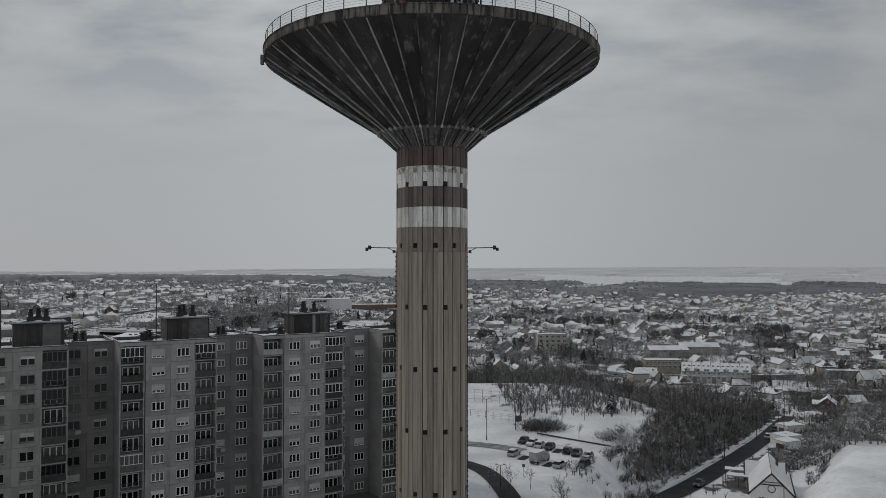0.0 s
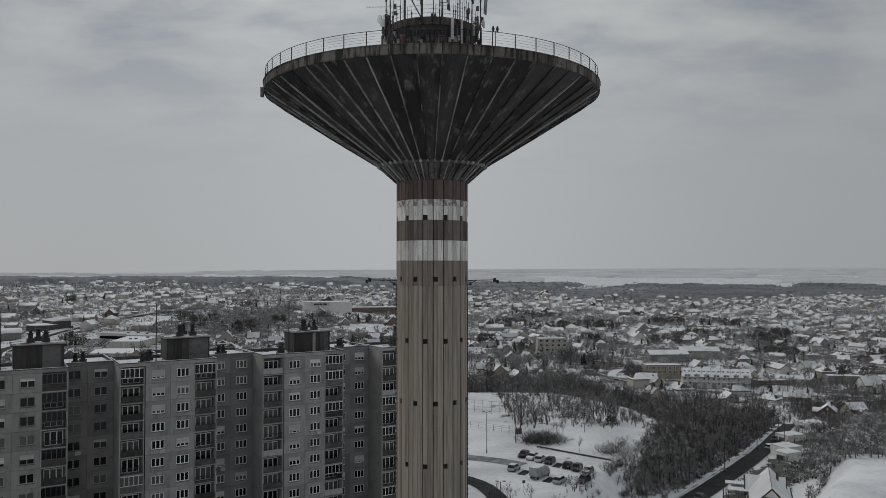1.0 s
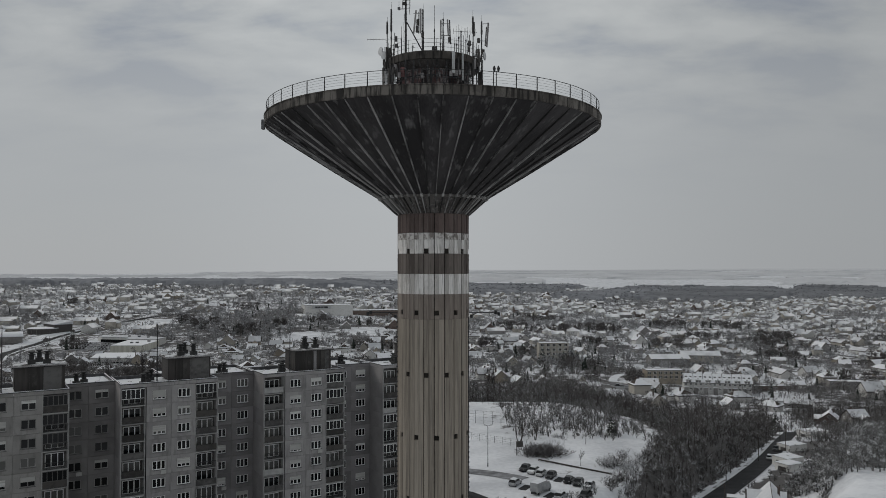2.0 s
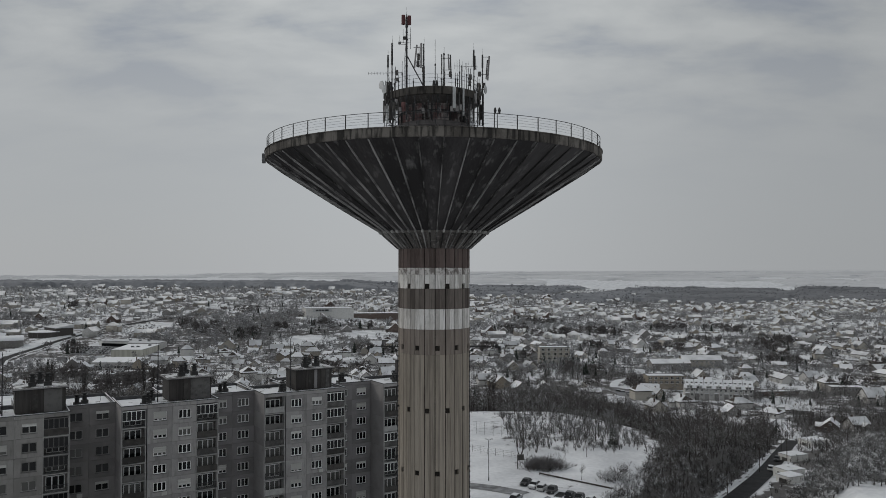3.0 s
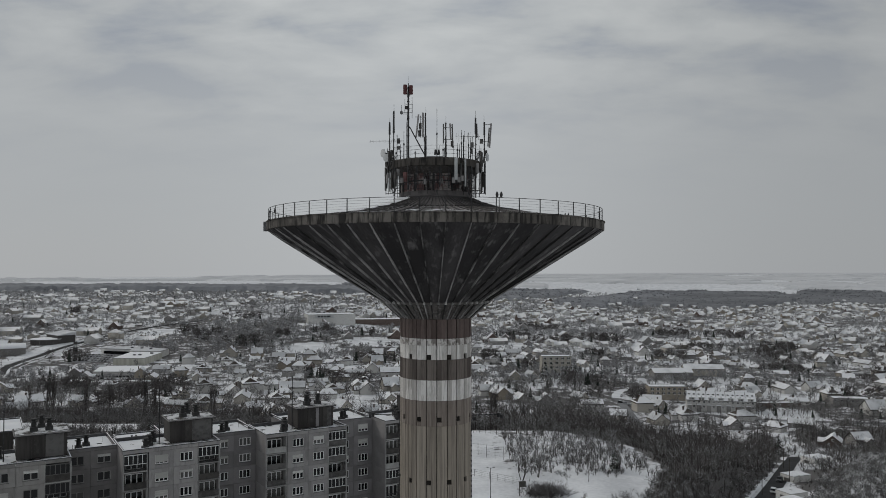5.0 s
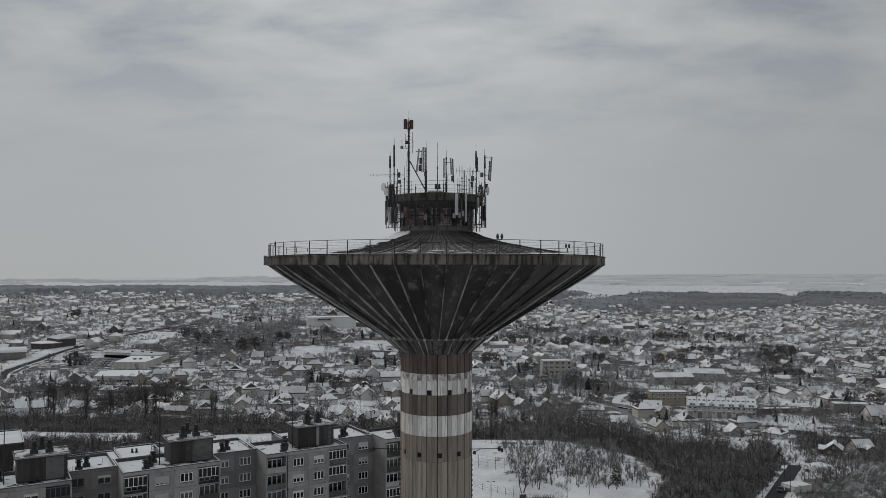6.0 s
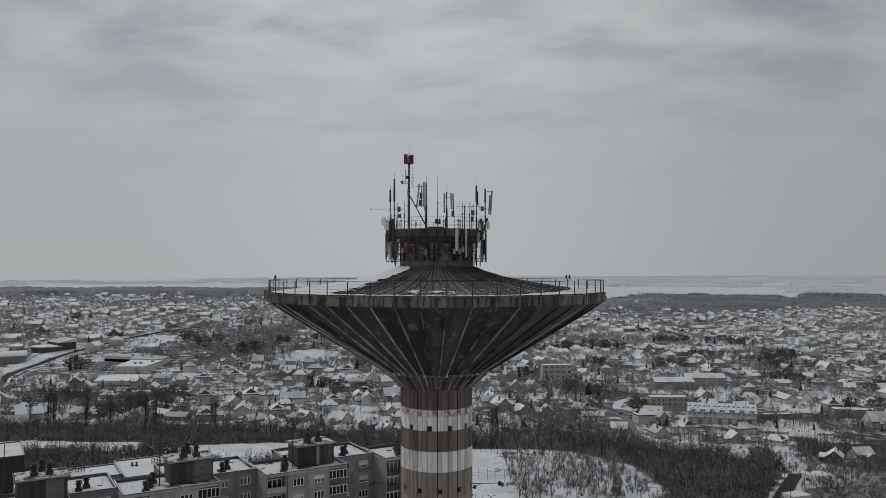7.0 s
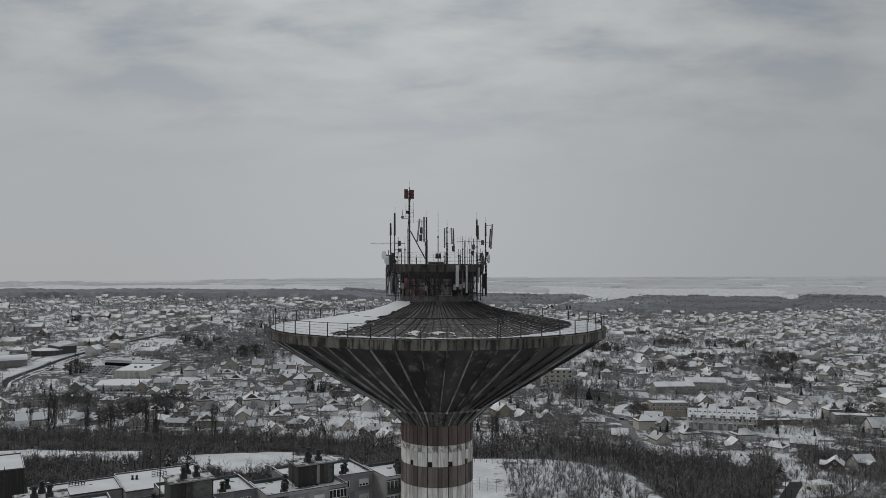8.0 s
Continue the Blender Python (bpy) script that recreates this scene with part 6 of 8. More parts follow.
part("tie_beam", Solid().tube((-2.6, -9.58, 4.95), (2.6, -9.58, 4.95), 0.13, n=4), M["tile"], lodge)
part("collar_beam", Solid().tube((-1.9, -9.58, 5.5), (1.9, -9.58, 5.5), 0.08, n=4), M["tile"], lodge)
hoop = Solid()
for i in range(20):
    a0, a1 = 6.2832 * i / 20, 6.2832 * (i + 1) / 20
    hoop.tube((math.cos(a0) * 0.75, -9.6, 4.1 + math.sin(a0) * 0.75), (math.cos(a1) * 0.75, -9.6, 4.1 + math.sin(a1) * 0.75), 0.08, n=4)
part("hoop", hoop, M["tile"], lodge, "round timber ornament on the gable")
part("drainpipe", Solid().tube((2.4, -9.6, -1), (2.4, -9.6, 4.6), 0.07, n=6), M["dark_steel"], lodge)
for wx, wy, wz, a in wins:
    if abs(wz - 1.1) < 0.3:
        win = part("window", hw[0], None, lodge, at=Matrix.Translation((wx, wy, wz - 0.1)) @ turn(a) @ Matrix.Translation((-0.65, -0.07, 0)))
        part("pane", hw[1], None, win, at=Matrix.Translation((0, -0.01, 0)))
taken.append((74, 173.5, 11))


def carport(x, y, yaw, w, l, h, z):
    """A flat snow-laden canopy on posts, with a boarded end."""
    b = thing("carport", Matrix.Translation((x, y, z)) @ turn(yaw), "open carport on posts with thick snow on its flat roof", "carport", "carports by the gabled house")
    for px in (-l / 2 + 0.2, 0.0, l / 2 - 0.2):
        for py in (-w / 2 + 0.2, w / 2 - 0.2):
            part("post", Solid().box(px - 0.07, py - 0.07, -1.0, px + 0.07, py + 0.07, h), M["bal_dark"], b)
    part("roof", Solid().box(-l / 2, -w / 2, h, l / 2, w / 2, h + 0.14), M["coping"], b)
    part("roof_snow", snow_sheet(-l / 2 + 0.03, -w / 2 + 0.03, l / 2 - 0.03, w / 2 - 0.03, h + 0.15, x, 0.16, cell=0.4), M["snow"], b, "settled snow")
    part("fascia_board", Solid().box(-l / 2 - 0.03, -w / 2 - 0.03, h - 0.02, l / 2 + 0.03, -w / 2, h + 0.2).box(-l / 2 - 0.03, -w / 2, h - 0.02, -l / 2, w / 2, h + 0.2), M["slab"], b)
    for i in range(int(w / 0.3)):
        part("board", Solid().box(l / 2 - 0.1, -w / 2 + i * 0.3 + 0.01, -1, l / 2 - 0.06, -w / 2 + i * 0.3 + 0.28, h), M["penthouse"], b)
    return b


carport(71.4, 187.2, -21, 3.0, 5.0, 2.7, -8.6)
carport(69.4, 180.4, -21, 3.2, 5.0, 2.7, -8.2)


def garage(x, y, yaw, w, l, h, z):
    """A rendered box garage with a folding door and a rounded blanket of snow over its flat roof."""
    b = thing("garage", Matrix.Translation((x, y, z)) @ turn(yaw), "white rendered garage under a blanket of snow", "garage", "garages along the sunken road")
    part("wall", Solid().box(-l / 2, -w / 2, -3, l / 2, w / 2, h), M["plaster"], b)
    part("roof", Solid().box(-l / 2 - 0.12, -w / 2 - 0.12, h, l / 2 + 0.12, w / 2 + 0.12, h + 0.1), M["slab"], b)
    part("roof_snow", snow_sheet(-l / 2 - 0.1, -w / 2 - 0.1, l / 2 + 0.1, w / 2 + 0.1, h + 0.11, x, 0.26, cell=0.5), M["snow"], b, "settled snow")
    d = part("door", Solid().box(-l / 2 - 0.05, -1.25, -0.6, -l / 2, 1.25, 1.75), M["loggia_wall"], b, "dull grey folding door")
    for i in range(5):
        part("door_rib", Solid().box(-l / 2 - 0.08, -1.2 + i * 0.56, -0.55, -l / 2 - 0.05, -1.1 + i * 0.56, 1.7), M["bal_dark"], d)
    taken.append((x, y, l * 0.36))


garage(107.6, 240.5, 22, 6, 7, 2.8, -11.9)
garage(103.6, 231.0, 24, 5, 6, 2.6, -11.3)
garage(124.5, 275.0, 22, 6, 8, 2.8, -15.8)
garage(154.5, 322.0, 20, 7, 10, 3.0, -21.2)
taken += [(69.0, 180.2, 1.2), (71.6, 187.6, 1.5)]

# houses of the nearer streets
house(90.0, 520.8, 40, 0, 0) 
house(93.2, 493.9, 90, 5, 3) 
house(65.0, 503.5, 0, 4, 1) 
house(49.2, 510.4, 20, 0, 1) 
house(56.3, 630.2, 0, 4, 0) 
house(69.2, 630.3, 30, 4, 0) 
house(128.8, 726.9, 40, 0, 0) 
house(154.0, 746.0, 85, 3, 1) 
house(191.4, 753.6, 90, 1, 0) 
house(183.4, 790.1, 90, 2, 1) 
house(141.8, 530.5, 75, 2, 3) 
house(138.9, 506.1, 30, 0, 0) 
house(162.3, 435.3, 0, 0, 1) 
house(180.6, 424.5, 45, 1, 3) 
house(143.3, 375.7, 30, 0, 1) 
house(202.3, 438.1, 65, 5, 1) 
house(187.8, 373.8, -30, 0, 4) 
house(205.3, 382.8, 100, 0, 1) 
house(242.2, 531.2, 90, 5, 3) 
house(296.1, 679.6, 70, 2, 0) 
house(290.1, 719.5, 60, 1, 3) 
house(271.9, 748.3, 60, 0, 1) 
house(278.3, 736.6, 60, 2, 0) 
house(251.4, 641.6, 90, 3, 1) 
house(346.9, 788.1, 20, 0, 4) 
house(364.8, 748.9, 80, 3, 0) 
house(337.4, 719.8, 60, 0, 3) 
house(331.6, 686.5, 80, 1, 1) 
house(397.8, 720.2, 75, 5, 3) 
house(343.0, 656.2, 70, 0, 1) 
house(-234.1, 486.9, 80, 0, 0) 
house(-222.3, 487.0, 70, 0, 1) 
house(-192.4, 476.7, 0, 4, 0) 
house(-179.2, 483.4, 60, 2, 1) 
house(-166.7, 473.1, 80, 5, 4) 
house(-277.7, 504.2, 60, 0, 1) 
house(-264.8, 504.3, 20, 0, 0) 
house(-253.2, 573.5, 85, 1, 1) 
house(-180.4, 522.1, 30, 0, 0) 
house(-116.1, 457.9, -50, 0, 1) 
house(-101.3, 444.6, 30, 4, 0) 
house(-92.1, 468.0, 80, 1, 4) 
house(-88.3, 473.6, 50, 0, 1) 
house(-75.0, 407.8, 40, 0, 0) 
house(-85.1, 403.8, 20, 0, 1) 
house(-63.3, 462.7, 45, 4, 0) 
house(-51.6, 393.0, 45, 0, 3) 
house(-44.7, 445.9, -40, 2, 4) 
house(-34.1, 422.9, 30, 0, 0) 
house(-94.7, 568.9, 0, 4, 3) 
house(-109.1, 716.8, 60, 0, 1) 
house(-95.3, 658.5, 80, 3, 0) 
house(-135.2, 653.0, 85, 3, 1) 
house(-175.9, 652.8, 90, 0, 3) 
house(-161.5, 652.9, 0, 0, 0) 
house(-148.6, 592.7, 45, 0, 1) 
house(-211.6, 644.8, 0, 0, 3) 
house(-185.0, 586.6, -60, 0, 0) 
house(-159.6, 499.0, 90, 5, 1) 
house(-197.7, 695.2, 70, 0, 0) 
house(-194.0, 749.6, 10, 0, 1) 
house(-123.6, 587.0, 30, 0, 0) 
house(-127.6, 702.6, 60, 0, 4) 
house(-37.9, 505.8, 20, 0, 0) 
house(32.0, 567.5, 30, 0, 1) 
house(29.9, 656.7, 70, 1, 0) 
house(100.1, 448.7, 80, 0, 0) 
taken += [(x, y, 8) for x, y in [(142.3, 438.6), (160.4, 449.1), (171.9, 429.4), (138.9, 389.9), (118.4, 401.4)]]
for ob in list(scene.collection.objects):
    if ob.parent is None and ob.name.split(".")[0] == "house":
        taken.append((ob.location.x, ob.location.y, 8))


class Plan:
    """A house as arrays to merge."""

    def __init__(self, kit, wall):
        a, b, c, d = kit["solids"]
        self.parts = [("wall", a, wall), ("snow", c, M["roof_snow"]), ("chimney", d, M["chimney"])]


far_plans = [Plan(house_kits[(0, 2, 4, 5, 1, 0, 3, 2, 5, 4, 0, 2)[i]], WALLS[(0, 3, 1, 0, 3, 2, 0, 3, 1, 4, 3, 0)[i]]) for i in range(12)]
tr = random.Random(77)
far_houses, mid_trees, far_trees, built = [], [], [], 0
STREETS = [[(-470, 590), (-420, 630), (-386, 664), (-404, 700), (-416, 770), (-417, 830), (-408, 878), (-397, 943), (-378, 1003), (-340, 1070)], [(172, 612), (138, 588), (123, 556), (119, 530), (106, 425)], [(165, 376), (152, 386), (136, 391), (116, 402)],
           [(-420, 560), (-250, 610), (-60, 640), (120, 655), (300, 690), (480, 700)], [(118, 530), (190, 470), (300, 455), (420, 480)]]


def near_street(x, y, d):
    if 98 < x < 127 and 385 < y < 535 and d < 8:      # the low verge of the asphalt street
        return True
    for line in STREETS:
        for (ax, ay), (bx, by) in zip(line[:-1], line[1:]):
            t = max(0, min(1, ((x - ax) * (bx - ax) + (y - ay) * (by - ay)) / ((bx - ax) ** 2 + (by - ay) ** 2)))
            if (x - ax - t * (bx - ax)) ** 2 + (y - ay - t * (by - ay)) ** 2 < d * d:
                return True
    return False


y = 445.0
while y < 2300:
    dy = 25 + (y - 440) * 0.006
    dx = 29 + (y - 440) * 0.004
    half = 0.66 * y + 40
    x = -half + tr.uniform(0, dx)
    while x < half:
        px, py = x + tr.uniform(-4, 4), y + tr.uniform(-5, 5)
        x += dx
        c = wood_cover(px, py)
        garden = noise.noise(Vector((px * 0.008, py * 0.008, 4.4)))
        k = px / py
        open_field = 0.43 < -k < 0.58 and 690 < py < 860 or 0.36 < -k < 0.43 and 690 < py < 800
        open_field = open_field or any(((px - a) / c) ** 2 + ((py - b) / d) ** 2 < 1 for a, b, c, d in CLEARINGS)
        clear = not near_street(px, py, 9) and free(px, py, 7)
        if clear and c < 0.25 and garden < 0.14 and not open_field and tr.random() < 0.85 and (py < 1960 or 0.08 < k < 0.27 or k > 0.47):
            shape = tr.choice((0, 1, 1, 2, 3, 4, 5, 0))
            yaw = row_angle(px, py) + tr.choice((0, 90)) + tr.uniform(-8, 8)
            w = tr.choice((0, 0, 1, 2, 3, 3, 0, 3))
            if built < 215 and py < 840:
                house(px, py, yaw, shape, w, windows=False, scale=tr.uniform(0.95, 1.3))
                built += 1
            else:
                far_houses.append((tr.randrange(12), px, py, ground_z(px, py), tr.choice((0.6, 0.7, 0.85, 1.0, 1.2, 1.5)) * tr.uniform(0.9, 1.1) * (1.0 if py < 950 else 0.92), radians(yaw)))
        n = tr.choice((5, 7, 9)) if garden < 0.10 else tr.choice((14, 17, 20))
        if py > 1100:
            n = n // 2
        if py > 1960:
            n = 8 if 0.08 < k < 0.27 or k > 0.47 else 0
        if open_field:
            n = tr.choice((0, 0, 1))
        for _ in range(n):
            tx, ty = px + tr.uniform(-dx / 2, dx / 2), py + tr.uniform(-dy / 2, dy / 2)
            if near_street(tx, ty, 6) or not free(tx, ty, 2):
                continue
            row = (tx, ty, ground_z(tx, ty), tr.uniform(0.45, 1.05), tr.uniform(0, 6.28))
            if ty < 600:
                mid_trees.append((5 if tr.random() < 0.06 else tr.choice((0, 1, 2, 6, 6, 7, 7)), *row))
            elif ty < 1000:
                far_trees.append((4 if tr.random() < 0.03 else tr.choice((5, 5, 6, 7, 7)), *row))
            else:
                far_trees.append((4 if tr.random() < 0.02 else tr.choice((0, 3, 0, 3, 2)), *row))
        for _ in range(0 if open_field or py > 900 else 12 if py < 600 else 7):      # shrubs and hedges
            tx, ty = px + tr.uniform(-dx / 2, dx / 2), py + tr.uniform(-dy / 2, dy / 2)
            if near_street(tx, ty, 5) or not free(tx, ty, 1):
                continue
            row = (tx, ty, ground_z(tx, ty), tr.uniform(0.5, 1.3), tr.uniform(0, 6.28))
            if ty < 600:
                mid_trees.append((tr.choice((3, 3, 4)), *row))
            else:
                far_trees.append((8, *row))
    y += dy

merge("far_houses", far_plans, far_houses, "snow-roofed houses of the far town", "houses")
ridge = []
for cell in range(30000):                      # woods on the hillsides and the far ridges
    fy = 800 + 4000 * tr.random() ** 1.25
    fx = fy * tr.uniform(-0.68, 0.68)
    if wood_cover(fx, fy) > tr.uniform(0.2, 0.9):
        row = (fx, fy, ground_z(fx, fy), tr.uniform(0.8, 1.25), tr.uniform(0, 6.28))
        if fy < 1400:
            far_trees.append((tr.choice((0, 1, 2, 3)), *row))
        elif fy < 2650:
            ridge.append((3 if fx > (0.27 + 0.05 * noise.noise(Vector((fx * 0.004, fy * 0.005, 2.0)))) * fy else tr.choice((0, 1)), *row[:3], row[3] * (0.9 + max(0, fy - 2000) / 4000), row[4]))
merge("far_trees", far_kinds, far_trees, "bare trees of town gardens and hillsides, paled as by haze", "trees")
merge("far_woods", ridge_kinds, ridge, "haze-paled trees standing out of the far woods", "woods")


def canopy():
    """The closed crown cover of the far woods, bumpy, with haze put into its colours."""
    ys = [1480 + 16 * j for j in range(210)]
    nx = 230
    v, hgt, f = [], [], []
    for y in ys:
        for i in range(nx + 1):
            x = (i / nx * 2 - 1) * 0.70 * y
            c = smooth((wood_cover(x, y) - 0.25) / 0.35)
            h = c * (1.0 + 0.6 * smooth((-0.08 - x / y) / 0.05) if y < 2650 else 0.8) * (7.5 + 3.0 * noise.noise(Vector((x * 0.05, y * 0.05, 2.0))) + 2.2 * tr.random())
            v.append((x, y, ground_z(x, y) - 0.6 + h))
            hgt.append(c)
    n = nx + 1
    for j in range(len(ys) - 1):
        for i in range(nx):
            q = (j * n + i, j * n + i + 1, (j + 1) * n + i + 1, (j + 1) * n + i)
            if max(hgt[k] for k in q) > 0.02:
                f.append(q)
    me = mesh_of("woodland_canopy", v, f, M["haze_wood"])
    me.materials.append(M["haze_copse"])
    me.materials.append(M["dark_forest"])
    # haze by material: the palest crowns lie beyond 2660 m
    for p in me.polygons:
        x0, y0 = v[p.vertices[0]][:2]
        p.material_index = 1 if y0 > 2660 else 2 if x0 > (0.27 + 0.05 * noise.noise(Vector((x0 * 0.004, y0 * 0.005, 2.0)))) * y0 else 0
    return me


tagged(new("woodland_canopy", canopy()), "closed haze-paled crowns of far ridge woods", "woods", kind="stuff")

# belt of woods below the plateau and on the bank of the sunken road
belt, near_n = [], 0
for i in range(11500):
    bx, by = tr.uniform(-330, 290), tr.uniform(150, 470)
    c = wood_cover(bx, by)
    if c < tr.uniform(0.25, 0.9) or not free(bx, by, 3) or abs(bx) > 0.66 * by + 15 or near_street(bx, by, 5):
        continue
    scrubby = by < 300 and bx > span(by, [(a, b) for a, b, _ in LANE]) + 12
    if scrubby and tr.random() < 0.97:
        continue
    if by < 265 and bx > 30 and near_n < 150 and tr.random() < 0.22:
        near_n += 1
        kind = tr.choice(frost_kinds if scrubby else near_kinds + frost_kinds[:1])
        plant(kind, "tree", bx, by, "bare winter tree with snow on its twigs", tr.uniform(0.55, 0.95) * (0.6 if scrubby else 1), "wooded bank")
    else:
        tall = 1.0 + 0.15 * smooth((by - 285) / 20) * smooth((bx + 15) / 20) * smooth((145 - bx) / 25)
        rimed = bx > 30 and by < 320 and tr.random() < (0.6 if by < 215 else 0.4)
        belt.append((tr.choice((2, 3, 4, 4)) if scrubby else tr.choice((2, 4, 4)) if rimed else tr.choice((0, 0, 1, 1, 2, 3)) if tall > 1.1 else tr.choice((0, 0, 1, 2, 2, 3, 3, 4)), bx, by, ground_z(bx, by), tr.uniform(0.6, 1.15) * (0.9 if scrubby else tall), tr.uniform(0, 6.28)))
for i in range(1500):                          # undergrowth on the bank and along its foot
    by = tr.uniform(152, 330)
    bx = span(by, [(a, b) for a, b, _ in LANE]) - tr.uniform(5.5, 40)
    if wood_cover(bx, by) > 0.3 and free(bx, by, 1):
        belt.append((tr.choice((3, 4, 4)), bx, by, ground_z(bx, by), tr.uniform(0.5, 1.0), tr.uniform(0, 6.28)))
for i in range(260):                           # scrub round the bend of the road
    bx, by = tr.uniform(136, 200), tr.uniform(334, 385)
    if free(bx, by, 0.5):
        belt.append((tr.choice((0, 2, 3, 3, 4)), bx, by, ground_z(bx, by), tr.uniform(0.35, 0.8), tr.uniform(0, 6.28)))
for i in range(460):                           # shrubs of the yards beside the road
    by = tr.uniform(168, 410)
    bx = span(by, [(a, b) for a, b, _ in LANE]) + tr.uniform(5, 24)
    if free(bx, by, 0.5):
        tall = by > 280 and tr.random() < 0.45
        belt.append((tr.choice((0, 1, 2)) if tall else tr.choice((3, 4, 4)), bx, by, ground_z(bx, by), tr.uniform(0.3, 0.8), tr.uniform(0, 6.28)))
for i in range(9000):                          # low undergrowth of the belt and the slope
    bx, by = tr.uniform(-300, 300), tr.uniform(165, 440)
    if abs(bx) < 0.64 * by and (wood_cover(bx, by) > tr.uniform(0.2, 0.8) and not (by < 300 and bx > span(by, [(a, b) for a, b, _ in LANE]) + 12) or (300 < by < 420 and 5 < bx - span(by, [(a, b) for a, b, _ in LANE]) < 80 and tr.random() < 0.6)) and free(bx, by, 1.5):
        belt.append((tr.choice((5, 5, 6)), bx, by, ground_z(bx, by), tr.uniform(0.7, 1.6), tr.uniform(0, 6.28)))
merge("woodland", mid_kinds + mid_scrub + garden_kinds[3:5], belt, "dense bare woodland belt below the plateau", "woods")
clump, clumps = random.Random(37), []
for i in range(70):                            # dark groves between the houses
    cy = clump.uniform(470, 1150)
    cx = clump.uniform(-0.5, 0.6) * cy
    if any(((cx - a) / c_) ** 2 + ((cy - b) / d) ** 2 < 1.3 for a, b, c_, d in CLEARINGS):
        continue
    for j in range(15):
        x, y = cx + clump.gauss(0, 11), cy + clump.gauss(0, 8)
        if free(x, y, 4) and not near_street(x, y, 6):
            clumps.append((clump.choice((0, 0, 0, 1, 1, 1, 2)), x, y, ground_z(x, y), clump.uniform(0.7, 1.3), clump.uniform(0, 6.28)))
merge("grove", [far_tree(101, 9, 60, M["twig"], 0.03), far_tree(102, 11, 60, M["twig"], 0.03), far_conifer(103, 9, 2.6)], clumps, "dark groves of bare trees and firs between the houses", "trees")
merge("garden_trees", garden_kinds, mid_trees, "bare garden trees among the houses", "trees")

foot = random.Random(23)
brush_foot = []
for i in range(240):
    by = foot.uniform(158, 226)
    bx = span(by, [(a, b) for a, b, _ in LANE]) - 5.5 - 15 * foot.random() ** 1.4
    brush_foot.append((foot.choice((0, 1, 2, 3, 3)), bx, by, ground_z(bx, by) - 0.2, foot.uniform(0.5, 1.0), foot.uniform(0, 6.28)))
merge("scrub", rime_scrub, brush_foot, "rimed brush along the foot of the wooded bank", "bushes")

# rimed scrub on the crest beyond the sunken road
crest = []
for i in range(2300):
    y = 168 + 124 * tr.random() ** 1.3
    x = span(y, [(a, b) for a, b, _ in LANE]) + tr.uniform(14, 85)
    if wood_cover(x, y) > tr.uniform(0.1, 0.7) and free(x, y, 2):
        size = tr.uniform(0.4, 0.9)
        crest.append((tr.choice((0, 1, 3, 2, 3)), x, y, ground_z(x, y) - 0.7 * size, size, tr.uniform(0, 6.28)))
for i in range(3600):
    y = 168 + 124 * tr.random() ** 1.3
    x = span(y, [(a, b) for a, b, _ in LANE]) + tr.uniform(12, 85)
    if wood_cover(x, y) > tr.uniform(0.05, 0.6) and free(x, y, 1.5):
        crest.append((tr.choice((2, 3, 3)), x, y, ground_z(x, y) - 0.2, tr.uniform(0.8, 1.5), tr.uniform(0, 6.28)))
merge("scrub", rime_scrub, crest, "dense rimed scrub beyond the sunken road", "bushes")

# single trees and bushes on the plateau
plant(birch_kind, "tree", 21.2, 217.5, "drooping bare birch with snowy twigs", 1.05)
plant(birch_kind, "tree", 26.5, 221.0, "drooping bare birch with snowy twigs", 0.8, yaw=110)
for x, y, k, s in ((24, 240, 0, 0.7), (31, 232, 2, 0.8), (38, 226, 0, 0.8), (43, 238, 1, 0.7), (28, 252, 3, 0.6), (36, 246, 2, 0.8), (47, 248, 0, 0.8), (20, 262, 1, 0.6), (40, 217, 2, 0.75), (52, 232, 3, 0.7), (54, 244, 1, 0.75)):
    plant(near_kinds[k], "tree", x, y, "bare winter tree beside snowy ground", s)
for i in range(30):
    x, y = tr.uniform(19, 60), tr.uniform(226, 284)
    if x < 62 - (y - 226) * 0.1 and free(x, y, 1):
        plant(tr.choice((near_kinds[0], frost_kinds[1], frost_kinds[0], birch_kind, birch_kind)), "tree", x, y, "thin bare tree on the snowy brush slope", tr.uniform(0.45, 0.85), "brush slope")
brush = [(tr.choice((4, 4, 6)), tr.uniform(20, 62), tr.uniform(222, 288)) for _ in range(250)]
brush += [(7, tr.uniform(24, 62), tr.uniform(232, 288)) for _ in range(34)]
brush += [(tr.choice((5, 6, 6, 6)), tr.uniform(20, 64), tr.uniform(226, 290)) for _ in range(360)]
merge("brush", mid_kinds + mid_scrub + garden_kinds[3:5] + [rime_tree], [(k, x, y, ground_z(x, y), tr.uniform(0.5, 0.95), tr.uniform(0, 6.28)) for k, x, y in brush], "leafless brush on the snowy slope", "bushes")
plant(fir_kinds[0], "fir_tree", 50.0, 229.0, "dark fir with snow on its branches", 0.9, category="tree")
plant(fir_kinds[1], "fir_tree", 152.0, 352.0, "dark fir with snow on its branches", 1.6, category="tree")
plant(fir_kinds[0], "fir_tree", 86.0, 664.0, "dark fir beside the office building", 1.3, category="tree")
